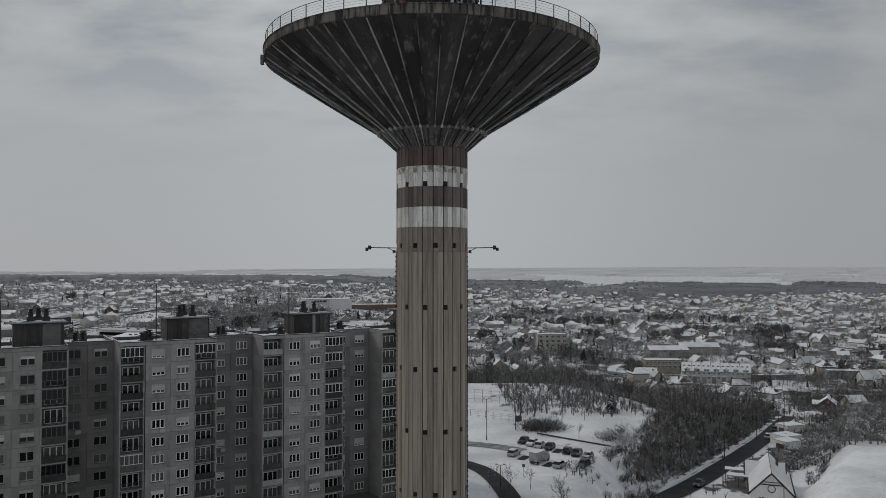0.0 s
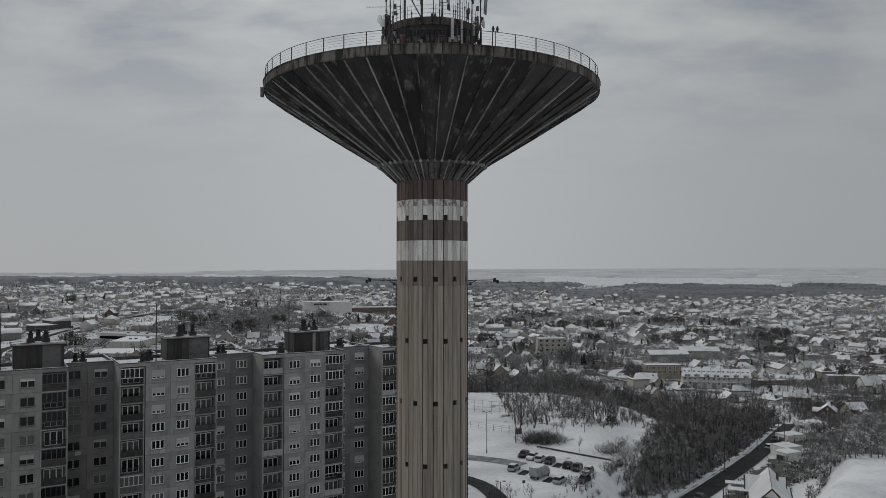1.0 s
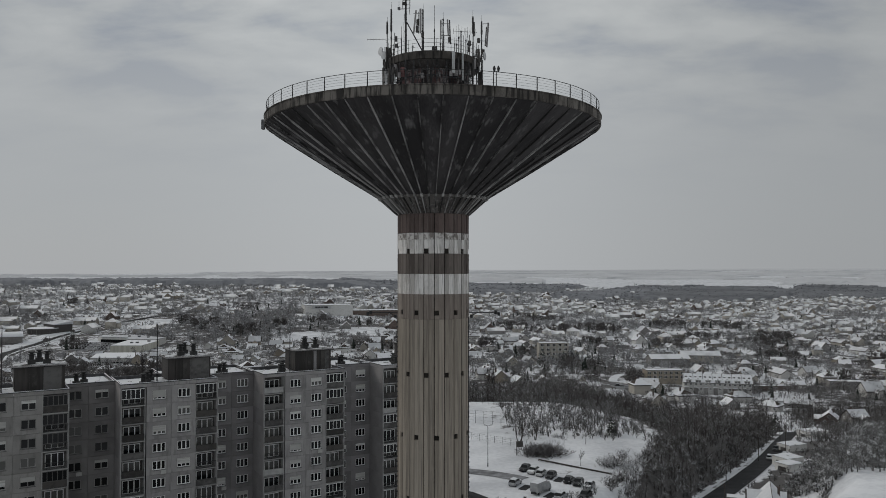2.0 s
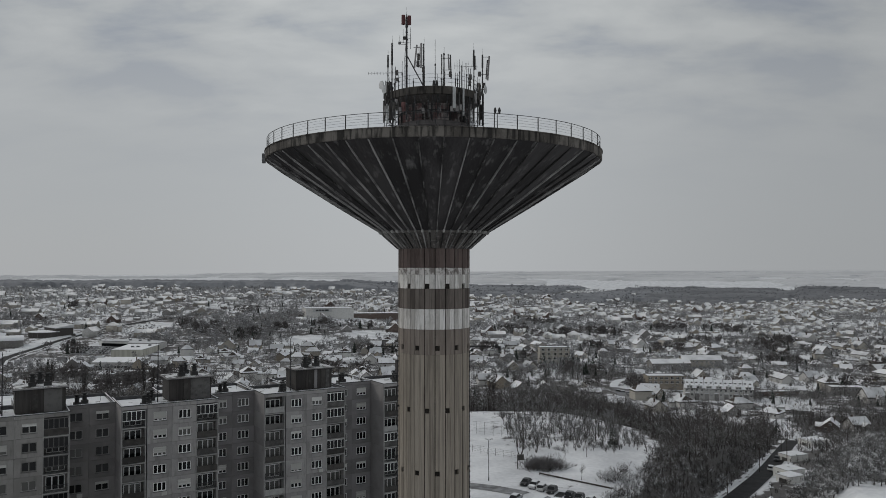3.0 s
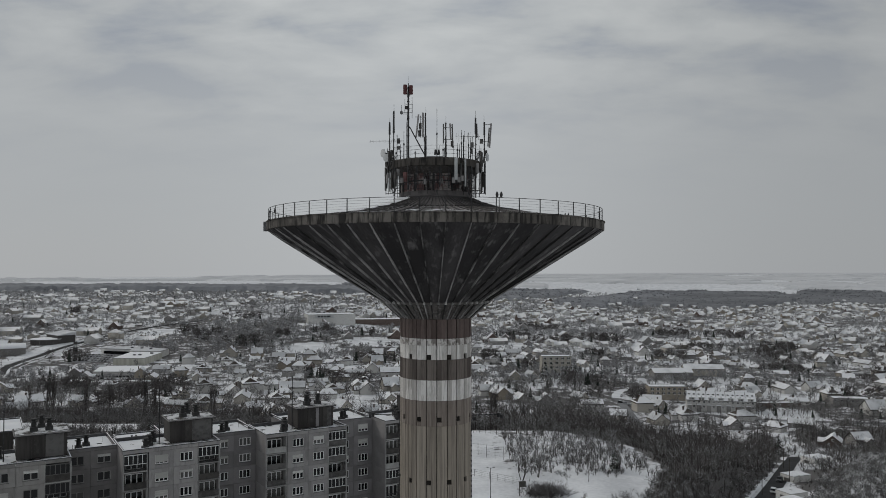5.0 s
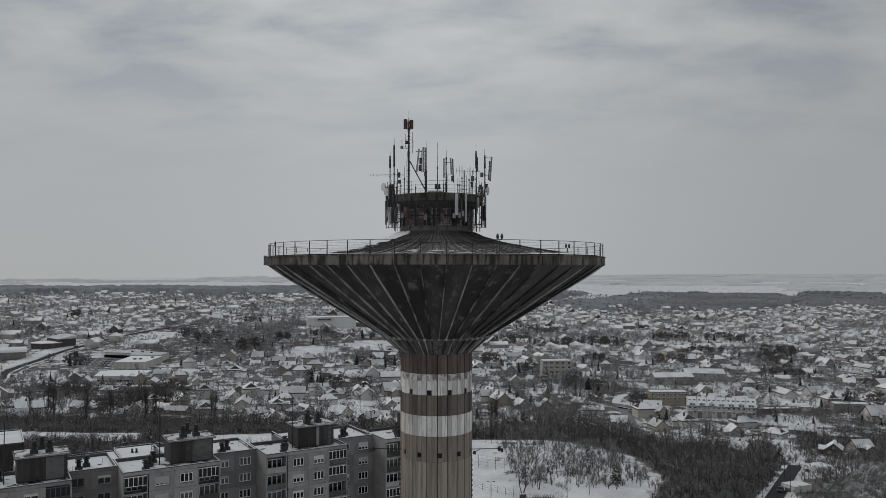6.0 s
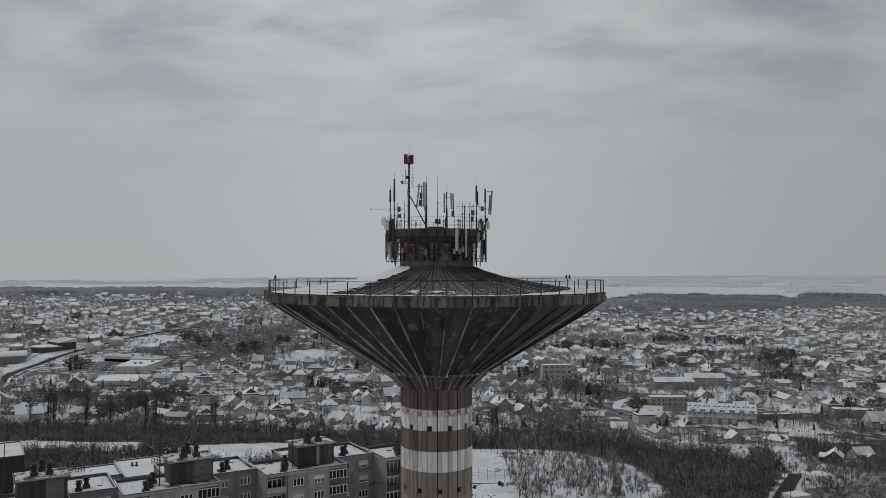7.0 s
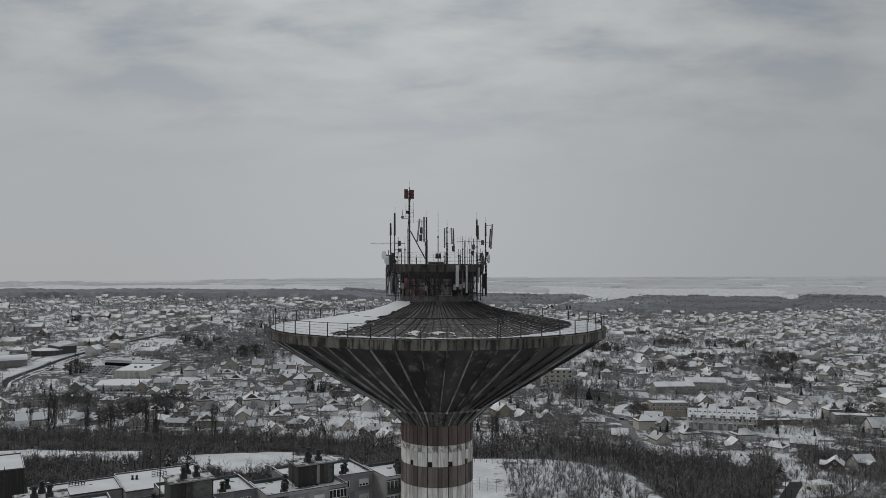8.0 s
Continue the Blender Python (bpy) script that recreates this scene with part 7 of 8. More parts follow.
for x, y, k, sc in ((80, 641, 0, 1.3), (84.5, 646, 0, 1.1), (89, 643, 1, 1.9), (101, 648, 0, 1.2), (104.5, 644, 0, 1.4), (108, 650, 1, 2.0), (113, 647, 0, 1.3), (117.5, 651, 0, 1.1), (121, 646, 0, 1.35), (126, 652, 1, 1.9), (131, 649, 0, 1.2), (96.5, 640, 1, 1.6)):
    plant(fir_kinds[k], "fir_tree", x, y, "dark snow-dusted fir near the office building", sc, "firs by the office", "tree")
plant(fir_kinds[0], "fir_tree", 110.0, 655.0, "dark fir beside the office building", 1.2, category="tree")
for x, y, k, sc in ((22.5, 352.0, 0, 1.0), (20.5, 355.0, 1, 1.0), (-122.0, 402.0, 0, 1.0), (-205.8, 400.0, 0, 1.3), (-210.5, 403.0, 1, 1.2), (-188.6, 400.0, 0, 0.92), (-176.2, 400.0, 1, 1.15), (-137.9, 350.0, 0, 1.14), (-134.6, 353.0, 1, 1.1), (-247.0, 452.0, 1, 1.0), (-278.0, 460.0, 0, 1.0), (-139.0, 452.0, 1, 1.0)):
    plant(poplar_kinds[k], "poplar", x, y, "tall bare poplar with steep fanned limbs", sc, "poplars", "tree")
for x, y, s in ((34.2, 193.0, 0.55), (33.4, 213.5, 0.5), (21.6, 136.0, 1.25), (13.0, 147.0, 0.75), (17.0, 149.0, 0.6), (9.0, 150.0, 0.6), (11.0, 158.0, 0.35)):
    plant(near_kinds[2], "tree", x, y, "small bare tree in the snow", s)
for x, y, k, s in ((44.5, 195, 0, 1.0), (44, 187, 1, 1.0), (43.5, 180, 0, 1.2), (46, 200, 0, 1.2), (42.2, 176, 0, 1.0), (23, 226, 0, 0.7), (27, 230, 0, 0.8), (33, 224, 1, 0.7), (37, 236, 0, 0.8), (30, 240, 1, 0.8), (45, 229, 0, 0.8)):
    plant(scrub_kinds[k], "bush", x, y, "leafless bush dusted with snow", s * 1.1, "bushes by the car park", "bush")
for x, y, s in ((22.6, 203.2, 0.95), (25.2, 202.4, 1.25), (27.6, 203.0, 1.35), (24.4, 205.0, 1.2), (27.0, 205.4, 1.3), (38.6, 176.0, 0.9), (40.2, 171.5, 0.9), (41.4, 168.0, 0.8), (43.6, 167.6, 0.8), (46.5, 171.0, 0.9), (41.0, 181.0, 1.0), (45.5, 176.5, 1.1)):
    plant(dense_bush, "bush", x, y, "dense dark bush with snow between its twigs", s * (1.3 if y > 200 else 1.0), "bushes by the car park", "bush")
for x, y, s in ((30.0, 203.6, 1.2), (31.0, 204.6, 1.25), (40.6, 192.6, 1.2), (42.4, 193.2, 1.35), (41.4, 194.8, 1.3), (43.6, 195.2, 1.3), (44.6, 191.5, 1.1), (46.0, 190.5, 1.2), (49.0, 196.0, 1.2), (52.0, 203.0, 1.1), (43.5, 179.0, 1.0), (41.5, 174.0, 0.9), (40.5, 168.5, 0.8), (44.0, 170.5, 0.9), (48.5, 177.0, 1.0), (53.0, 184.5, 1.0), (56.0, 208.0, 1.1), (60.0, 216.0, 1.1)):
    plant(scrub_kinds[1], "bush", x, y, "rounded bush white with rime", s, "bushes by the car park", "bush")
for x, y, k, s in ((-97.5, 267, 0, 0.95), (-112, 266, 1, 1.0), (-107, 276, 1, 1.1), (-96, 284, 1, 1.0), (-84, 270, 1, 0.8)):
    plant(fir_kinds[k], "fir_tree", x, y, "snowy fir in the thicket behind the block", s, category="tree")
grove = random.Random(19)
copse = [(grove.choice((0, 1, 1, 2)), cx + grove.uniform(-10, 10), cy + grove.uniform(-9, 9)) for cx, cy in [(142.3, 438.6), (160.4, 449.1), (171.9, 429.4), (138.9, 389.9), (118.4, 401.4)] for _ in range(16)]
merge("copse", mid_kinds, [(k, x, y, ground_z(x, y), grove.uniform(0.55, 0.95), grove.uniform(0, 6.28)) for k, x, y in copse], "bare dark trees below the terraced houses", "trees")
hedge = []
for i in range(2500):
    x, y = tr.uniform(-185, -12), tr.uniform(206, 316)
    if thicket_at(x, y) and abs(x) < 0.64 * y:
        k = tr.choice((0, 3, 3, 3, 4, 1))
        hedge.append((k, x, y, ground_z(x, y), tr.uniform(0.6, 1.1) if k > 2 else tr.uniform(0.35, 0.7), tr.uniform(0, 6.28)))
for i in range(5200):
    x, y = tr.uniform(-185, -12), tr.uniform(206, 316)
    if thicket_at(x, y) and abs(x) < 0.64 * y:
        hedge.append((tr.choice((5, 5, 5, 6)), x, y, ground_z(x, y), tr.uniform(0.7, 1.5), tr.uniform(0, 6.28)))
merge("thicket", mid_kinds + mid_scrub + garden_kinds[3:5], hedge, "dark leafless thicket behind the block", "bushes")


# ---------------------------------------------------------------- car park, court and street furniture
CAR_PAINT = [surface(n, a, b, 1.0, 0.35, 0.02) for n, a, b in (("black_car_paint", (0.012, 0.012, 0.013), (0.02, 0.02, 0.022)), ("dark_grey_car_paint", (0.03, 0.031, 0.034), (0.045, 0.046, 0.05)),
             ("silver_car_paint", (0.30, 0.31, 0.32), (0.4, 0.41, 0.42)), ("white_car_paint", (0.5, 0.5, 0.5), (0.6, 0.6, 0.6)))]
M["tyre"] = surface("tyre_rubber", (0.012, 0.012, 0.012), (0.025, 0.025, 0.025), 3, 0.85, 0.1)
M["timber"] = surface("weathered_timber", (0.05, 0.044, 0.04), (0.095, 0.084, 0.076), 1.5, 0.9, 0.3)


def loft(sections):
    """Joins (y, half width, z low, z high) hoops along y."""
    s = Solid()
    p = []
    for y, w, z0, z1 in sections:
        p += [(-w, y, z0), (w, y, z0), (w * 0.97, y, z1), (-w * 0.97, y, z1)]
    f = [(0, 3, 2, 1), tuple(4 * (len(sections) - 1) + i for i in (0, 1, 2, 3))]
    for i in range(len(sections) - 1):
        a, b = 4 * i, 4 * i + 4
        f += [(a + j, a + (j + 1) % 4, b + (j + 1) % 4, b + j) for j in range(4)]
    return s.add(p, f)


body_data = [loft([(-2.15, 0.75, 0.35, 0.62), (-2.0, 0.84, 0.28, 0.78), (-1.0, 0.88, 0.25, 0.92), (0.6, 0.88, 0.25, 0.95), (1.7, 0.87, 0.27, 0.95), (2.05, 0.82, 0.32, 0.9), (2.12, 0.76, 0.4, 0.7)]).data("body", m) for m in CAR_PAINT]
cabin_data = loft([(-1.05, 0.80, 0.9, 0.94), (-0.35, 0.74, 0.9, 1.42), (0.3, 0.72, 0.9, 1.48), (1.2, 0.72, 0.9, 1.42), (1.95, 0.76, 0.9, 0.96)]).data("cabin_glass", M["pane"])
roof_data2 = [loft([(-0.38, 0.72, 1.40, 1.45), (0.3, 0.70, 1.46, 1.51), (1.25, 0.70, 1.40, 1.45)]).data("roof", m) for m in CAR_PAINT]
car_snow = loft([(-0.45, 0.70, 1.44, 1.47), (-0.3, 0.70, 1.45, 1.56), (0.3, 0.68, 1.5, 1.60), (1.2, 0.69, 1.44, 1.54), (1.32, 0.69, 1.4, 1.44)])
for q in ([(-2.0, 0.7, 0.78, 0.82), (-1.8, 0.78, 0.8, 0.88), (-1.1, 0.78, 0.92, 0.98), (-1.0, 0.75, 0.92, 0.94)],):
    t = loft(q)
    car_snow.add(t.v, t.f)
car_snow_data = car_snow.data("snow_cover", M["snow"])
tyre_data = Solid().tube((-0.1, 0, 0), (0.1, 0, 0), 0.31, n=14).data("wheel", M["tyre"])
rim_data = Solid().tube((-0.11, 0, 0), (0.11, 0, 0), 0.19, n=10).data("rim", M["steel"])
lamp_data = Solid().box(-0.14, -0.03, -0.07, 0.14, 0.03, 0.07).data("headlight", M["pale_plastic"])


def car(x, y, yaw, paint, snow, z=None, far=False):
    c = thing("car", Matrix.Translation((x, y, (ground_z(x, y) if z is None else z) + 0.02)) @ turn(yaw),
              ("black", "dark grey", "silver", "white")[paint] + (" parked car covered with snow" if snow else " parked car in the snow"), "car", "parked cars")
    part("body", body_data[paint], None, c)
    part("cabin_glass", cabin_data, None, c)
    part("roof", roof_data2[paint], None, c)
    if snow:
        part("snow_cover", car_snow_data, None, c, "snow on roof and bonnet")
    for wx in (-0.78, 0.78):
        for wy in (-1.35, 1.3):
            w = part("wheel", tyre_data, None, c, at=Matrix.Translation((wx, wy, 0.31)))
            if not far:
                part("rim", rim_data, None, w)
        if far:
            continue
        part("headlight", lamp_data, None, c, at=Matrix.Translation((wx * 0.75, -2.12, 0.62)))
        part("tail_light", lamp_data, M["red_paint"], c, at=Matrix.Translation((wx * 0.8, 2.1, 0.75)))
    return c


for x, y, yaw, paint, snow in ((19.8, 188.2, -28, 0, False), (21.6, 185.8, -30, 3, True), (23.3, 183.8, 152, 3, True), (25.3, 181.9, -26, 0, False), (29.0, 178.3, 154, 0, False), (30.8, 176.3, -26, 0, False),
                               (32.8, 173.9, -28, 1, True), (16.2, 175.7, 150, 2, True), (25.2, 165.8, 148, 2, True), (30.6, 166.8, -34, 0, False)):
    car(x, y, yaw, paint, snow)
car(60.2, 180.6, -36, 1, False, z=-8.05)
car(106.0, 250.0, 148, 3, True, z=-12.3)
car(117.5, 272.0, -32, 1, False, z=-14.7)
for i in range(6):
    car(118.0 + i * 2.2, 508.0 - i * 4.2 + 12, 70, (0, 2, 3, 1, 2, 0)[i], True, far=True)
for i in range(5):
    car(140.0 + i * 2.6, 492.0 - i * 1.2, 10, (2, 3, 1, 2, 3)[i], True, far=True)
for i in range(44):
    r, k = divmod(i, 11)
    car(-372.0 + k * 3.6 + r * 4.0, 790.0 - r * 13.5 - k * 1.0, 15, (0, 2, 1, 0, 3, 1, 2)[(i * 5 + r) % 7], (i + r) % 3 == 0, far=True)
M["van_grey"] = surface("dirty_grey_van_panel", (0.24, 0.245, 0.25), (0.36, 0.365, 0.37), 0.8, 0.5, 0.05)
van = thing("box_van", Matrix.Translation((21.2, 169.6, ground_z(21, 169))) @ turn(142), "pale grey box van parked in the snow", "van", "parked cars")
part("box", Solid().box(-1.0, -1.3, 0.7, 1.0, 2.6, 2.65), M["van_grey"], van)
part("box_snow", snow_sheet(-1.0, -1.3, 1.0, 2.6, 2.66, 2.0, 0.08), M["snow"], van)
part("cab", loft([(-3.3, 0.9, 0.4, 1.1), (-3.1, 0.95, 0.35, 1.3), (-2.5, 0.95, 0.35, 2.0), (-1.35, 0.95, 0.35, 2.1)]), M["van_grey"], van)
part("windscreen", loft([(-3.08, 0.82, 1.32, 1.36), (-2.56, 0.84, 1.36, 2.08)]), M["pane"], van)
part("chassis", Solid().box(-0.5, -3.0, 0.4, 0.5, 3.1, 0.75), M["dark_steel"], van)
for wx in (-0.85, 0.85):
    for wy in (-2.5, 1.9):
        w = part("wheel", tyre_data, None, van, at=Matrix.Translation((wx, wy, 0.33)))
        part("rim", rim_data, None, w)


def lamp_post(x, y, h, arms, z=None):
    p = thing("street_lamp", Matrix.Translation((x, y, ground_z(x, y) if z is None else z)), "slim dark steel street lamp with twin heads", "street lamp")
    part("pole", Solid().tube((0, 0, -0.2), (0, 0, h), 0.09, 0.06, 8).tube((0, 0, -0.2), (0, 0, 0.9), 0.14, 0.13, 8), M["dark_steel"], p)
    for s in arms:
        a = part("arm", Solid().tube((0, 0, h - 0.1), (s * 0.7, 0, h + 0.15), 0.04, n=5), M["dark_steel"], p)
        part("lamp_head", Solid().box(s * 0.55 if s > 0 else s * 1.0, -0.14, h + 0.1, s * 1.0 if s > 0 else s * 0.55, 0.14, h + 0.24), M["steel"], a)


lamp_post(10.9, 191.6, 10.2, (-1, 1))
lamp_post(11.3, 151.0, 4.2, (-1, 1))
for x, y, z, h in ((66.0, 181.0, -8.4, 7.5), (78.5, 214.0, -9.9, 8), (101.5, 248.0, -12.6, 8), (133.0, 304.0, -18.6, 8), (121.0, 272, -14.8, 8)):
    p = thing("utility_pole", Matrix.Translation((x, y, z)), "dark timber utility pole beside the road", "pole", "utility poles")
    part("pole", Solid().tube((0, 0, -0.3), (0, 0, h), 0.13, 0.09, 7), M["timber"], p)
    part("crossarm", Solid().box(-0.7, -0.05, h - 0.6, 0.7, 0.05, h - 0.48), M["timber"], p)
p = thing("notice_board", pose(19.2, 203.0, 0.25, 0, 0, 15), "dark boxed notice board on a post", "sign")
part("post", Solid().box(-0.08, -0.08, -0.2, 0.08, 0.08, 3.2), M["dark_steel"], p)
part("box", Solid().box(-0.1, -0.15, 2.2, 1.7, 0.15, 3.7), M["bal_dark"], p)
p = thing("road_sign", pose(16.6, 158.0, 0.25), "small dark road sign on a pole", "sign")
part("post", Solid().tube((0, 0, -0.2), (0, 0, 2.6), 0.035, n=6), M["dark_steel"], p)
part("plate", Solid().box(-0.3, -0.04, 2.0, 0.3, -0.01, 2.6), M["bal_dark"], p)
# low timber barrier along the car park
bar = thing("timber_barrier", Matrix.Translation((0, 0, 0.2)), "low snow-topped timber barrier along the car park", "barrier")
a, b = Vector((24.3, 197.3, 0)), Vector((40.5, 185.8, -0.5))
for i in range(9):
    q = a.lerp(b, i / 8)
    part("post", Solid().box(q.x - 0.09, q.y - 0.09, q.z - 0.6, q.x + 0.09, q.y + 0.09, q.z + 0.55), M["timber"], bar)
part("rail", Solid().tube((a.x, a.y, a.z + 0.42), (b.x, b.y, b.z + 0.36), 0.22, n=6), M["timber"], bar)
part("rail_snow", Solid().tube((a.x, a.y, a.z + 0.57), (b.x, b.y, b.z + 0.57), 0.09, n=5), M["snow"], bar)


def fence(line, h, gap, label, wires=4):
    f = thing("wire_fence", Matrix.Identity(4), label, "fence", "fences of the sports court")
    for (ax, ay), (bx, by) in zip(line[:-1], line[1:]):
        n = max(1, round(math.hypot(bx - ax, by - ay) / gap))
        for i in range(n + 1):
            x, y = ax + (bx - ax) * i / n, ay + (by - ay) * i / n
            z = ground_z(x, y)
            part("post", Solid().tube((x, y, z - 0.2), (x, y, z + h), 0.05, n=5), M["dark_steel"], f)
        for k in range(wires):
            hh = h * (k + 1) / wires - 0.03
            part("wire", Solid().tube((ax, ay, ground_z(ax, ay) + hh), (bx, by, ground_z(bx, by) + hh), 0.02, n=4), M["steel"], f)


fence([(-6, 222.5), (8, 222), (20.5, 212.5)], 2.0, 2.6, "low wire fence beside the snowy court")
fence([(-6, 247.0), (10, 245.5), (20.5, 240)], 4.0, 3.2, "tall wire fence round the snowy court")
fence([(-6, 282.0), (12, 281), (30, 270)], 2.2, 2.4, "wire fence on the plateau's edge")
fence([(-150, 297.0), (-115, 296), (-90, 294)], 4.0, 3.0, "tall wire fence on the snowy plateau")
fence([(50, 262.0), (54, 245), (52, 230)], 1.6, 2.6, "wire fence on the snowy slope")

# ---------------------------------------------------------------- aerials and fittings on the tower
for x, y, a in ((27.0, 180.0, -28), (18.3, 173.4, -30), (23.2, 167.6, -32)):
    bay = thing("parking_bay", Matrix.Translation((x, y, ground_z(x, y) + 0.02)) @ turn(a), "bare dark asphalt bay where a car stood", "parking bay", "parking bays", "structure")
    part("surface", Solid().box(-0.95, -2.0, 0, 0.95, 2.0, 0.05), M["asphalt"], bay)


TZ = Matrix.Translation(AXIS[:2] + (0.0,))


def aerial(name, label, parts, category="antenna"):
    t = thing(name, TZ, label, category, "aerials on the tower")
    for nm, s, m in parts:
        tagged(part(nm, s, M[m], t), kind="stuff" if nm in ("clamp", "peg", "clip") else "")
    return t


def pole(x, y, z0, z1, r=0.05):
    return Solid().tube((x, y, z0), (x, y, z1), r * 1.25, r, 7)


def rounded_box(x, y, z0, z1, w, d, tilt=0.0, yaw=0.0):
    """A slim panel with broken corners, leaning by tilt degrees."""
    c = min(w, d) * 0.3
    ring = [(-w / 2 + c, -d / 2), (w / 2 - c, -d / 2), (w / 2, -d / 2 + c), (w / 2, d / 2), (-w / 2, d / 2), (-w / 2, -d / 2 + c)]
    m = Matrix.Translation((x, y, (z0 + z1) / 2)) @ turn(yaw) @ Matrix.Rotation(radians(tilt), 4, "Y")
    h = (z1 - z0) / 2
    v = [m @ Vector((a, b, s * h)) for s in (-1, 1) for a, b in ring]
    return Solid().add(v, [(i, (i + 1) % 6, 6 + (i + 1) % 6, 6 + i) for i in range(6)] + [(5, 4, 3, 2, 1, 0), (6, 7, 8, 9, 10, 11)])


def both(q):
    return q.v, q.f


def bracket(x0, y0, x1, y1, z):
    return Solid().tube((x0, y0, z), (x1, y1, z), 0.025, n=4).tube((x0, y0, z + 0.12), (x1, y1, z + 0.12), 0.02, n=4)


LED = 70.42
# main mast with a cluster of red and white drums at its head
aerial("antenna_mast", "tall steel mast with red drum antennas on top", [
    ("mast", pole(-2.62, -2.9, LED, 76.9, 0.085).tube((-2.62, -2.9, 76.7), (-2.62, -2.9, 77.85), 0.04, n=6), "dark_steel"),
    ("brace", Solid().tube((-2.5, -2.9, 73.6), (-1.05, -2.9, 70.9), 0.06, n=5), "dark_steel"),
    ("drum_antenna", Solid().tube((-2.93, -3.05, 76.75), (-2.93, -3.05, 77.65), 0.19, n=12), "maroon"),
    ("drum_antenna", Solid().tube((-2.36, -3.0, 76.75), (-2.36, -3.0, 77.6), 0.19, n=12), "maroon"),
    ("drum_antenna", Solid().tube((-2.62, -2.65, 76.7), (-2.62, -2.65, 77.55), 0.17, n=12), "pale_plastic"),
    ("dipole", pole(-3.28, -2.95, 74.75, 75.7, 0.02).tube((-3.28, -2.95, 74.85), (-2.62, -2.9, 74.85), 0.025, n=4).box(-3.42, -3.0, 74.85, -3.15, -2.9, 75.1), "steel"),
    ("dipole", pole(-2.25, -2.95, 74.4, 76.5, 0.02).tube((-2.25, -2.95, 75.4), (-2.62, -2.9, 75.4), 0.02, n=4), "steel"),
    ("junction_box", Solid().box(-2.95, -3.05, 75.3, -2.7, -2.9, 75.6), "bal_dark"),
    ("feeder_cable", Solid().tube((-2.78, -2.95, LED), (-2.8, -2.95, 73.5), 0.03, n=4).tube((-2.8, -2.95, 73.5), (-2.66, -2.98, 75.2), 0.03, n=4), "dark_steel"),
])
# climbing pegs and cable clips along a pole
def pegs(x, y, z0, z1, step=0.28, reach=0.13):
    q = Solid()
    z, side = z0, 1
    while z < z1:
        q.tube((x, y, z), (x + side * reach, y - 0.03, z), 0.016, n=3)
        z, side = z + step, -side
    return q


def flange(x, y, zs, r=0.09):
    q = Solid()
    for z in zs:
        q.tube((x, y, z), (x, y, z + 0.09), r, n=8)
    return q


aerial("mast_ladder", "row of climbing pegs and clamps on the tall mast", [("peg", pegs(-2.62, -2.95, LED + 0.3, 76.5), "dark_steel"), ("clamp", flange(-2.62, -2.9, (71.5, 72.7, 73.6, 74.4, 75.3, 76.0, 76.5), 0.12), "dark_steel"),
        ("spreader", Solid().tube((-3.35, -2.95, 75.0), (-2.2, -2.95, 75.0), 0.025, n=4).tube((-2.9, -2.95, 75.75), (-2.2, -2.95, 75.75), 0.02, n=4).tube((-2.2, -2.95, 75.0), (-2.2, -2.95, 75.75), 0.015, n=4), "steel"),
        ("rod", pole(-2.95, -2.95, 74.95, 76.3, 0.018).tube((-2.62, -2.9, 77.8), (-2.62, -2.9, 78.5), 0.012, n=4), "steel")], "mast ladder")
# poles round the ledge, each with its own gear
aerial("antenna_pole", "slim dark pole with a thick tubular aerial", [("pole", pole(-4.62, -0.3, 67.6, 73.5, 0.05), "dark_steel"), ("aerial", pole(-4.62, -0.3, 73.35, 74.55, 0.085), "dark_steel"), ("rod", pole(-4.6, -0.3, 74.5, 75.0, 0.012), "steel"),
        ("clamp", flange(-4.62, -0.3, (70.9, 71.6, 72.4, 73.3)), "steel"), ("peg", pegs(-4.62, -0.35, 70.6, 73.3, 0.4, 0.1), "dark_steel")])
aerial("antenna_pole", "slim dark pole with a thick tubular aerial", [("pole", pole(-4.15, -1.2, 67.8, 73.4, 0.055), "dark_steel"), ("aerial", pole(-4.15, -1.2, 73.3, 75.5, 0.085), "dark_steel"), ("rod", pole(-4.12, -1.2, 75.4, 76.2, 0.012), "steel"),
        ("clamp", flange(-4.15, -1.2, (70.8, 71.8, 72.6, 73.3)), "steel"), ("radio_unit", rounded_box(-3.66, -1.3, 72.25, 72.75, 0.26, 0.2).add(*both(rounded_box(-3.62, -1.3, 71.65, 72.0, 0.3, 0.22))), "bal_mid"),
        ("arm", Solid().tube((-4.15, -1.2, 72.5), (-3.1, -1.35, 72.5), 0.025, n=4).tube((-4.15, -1.2, 71.9), (-3.6, -1.3, 71.9), 0.025, n=4).tube((-3.8, -1.3, LED), (-3.8, -1.3, 73.1), 0.035, n=5), "dark_steel")])
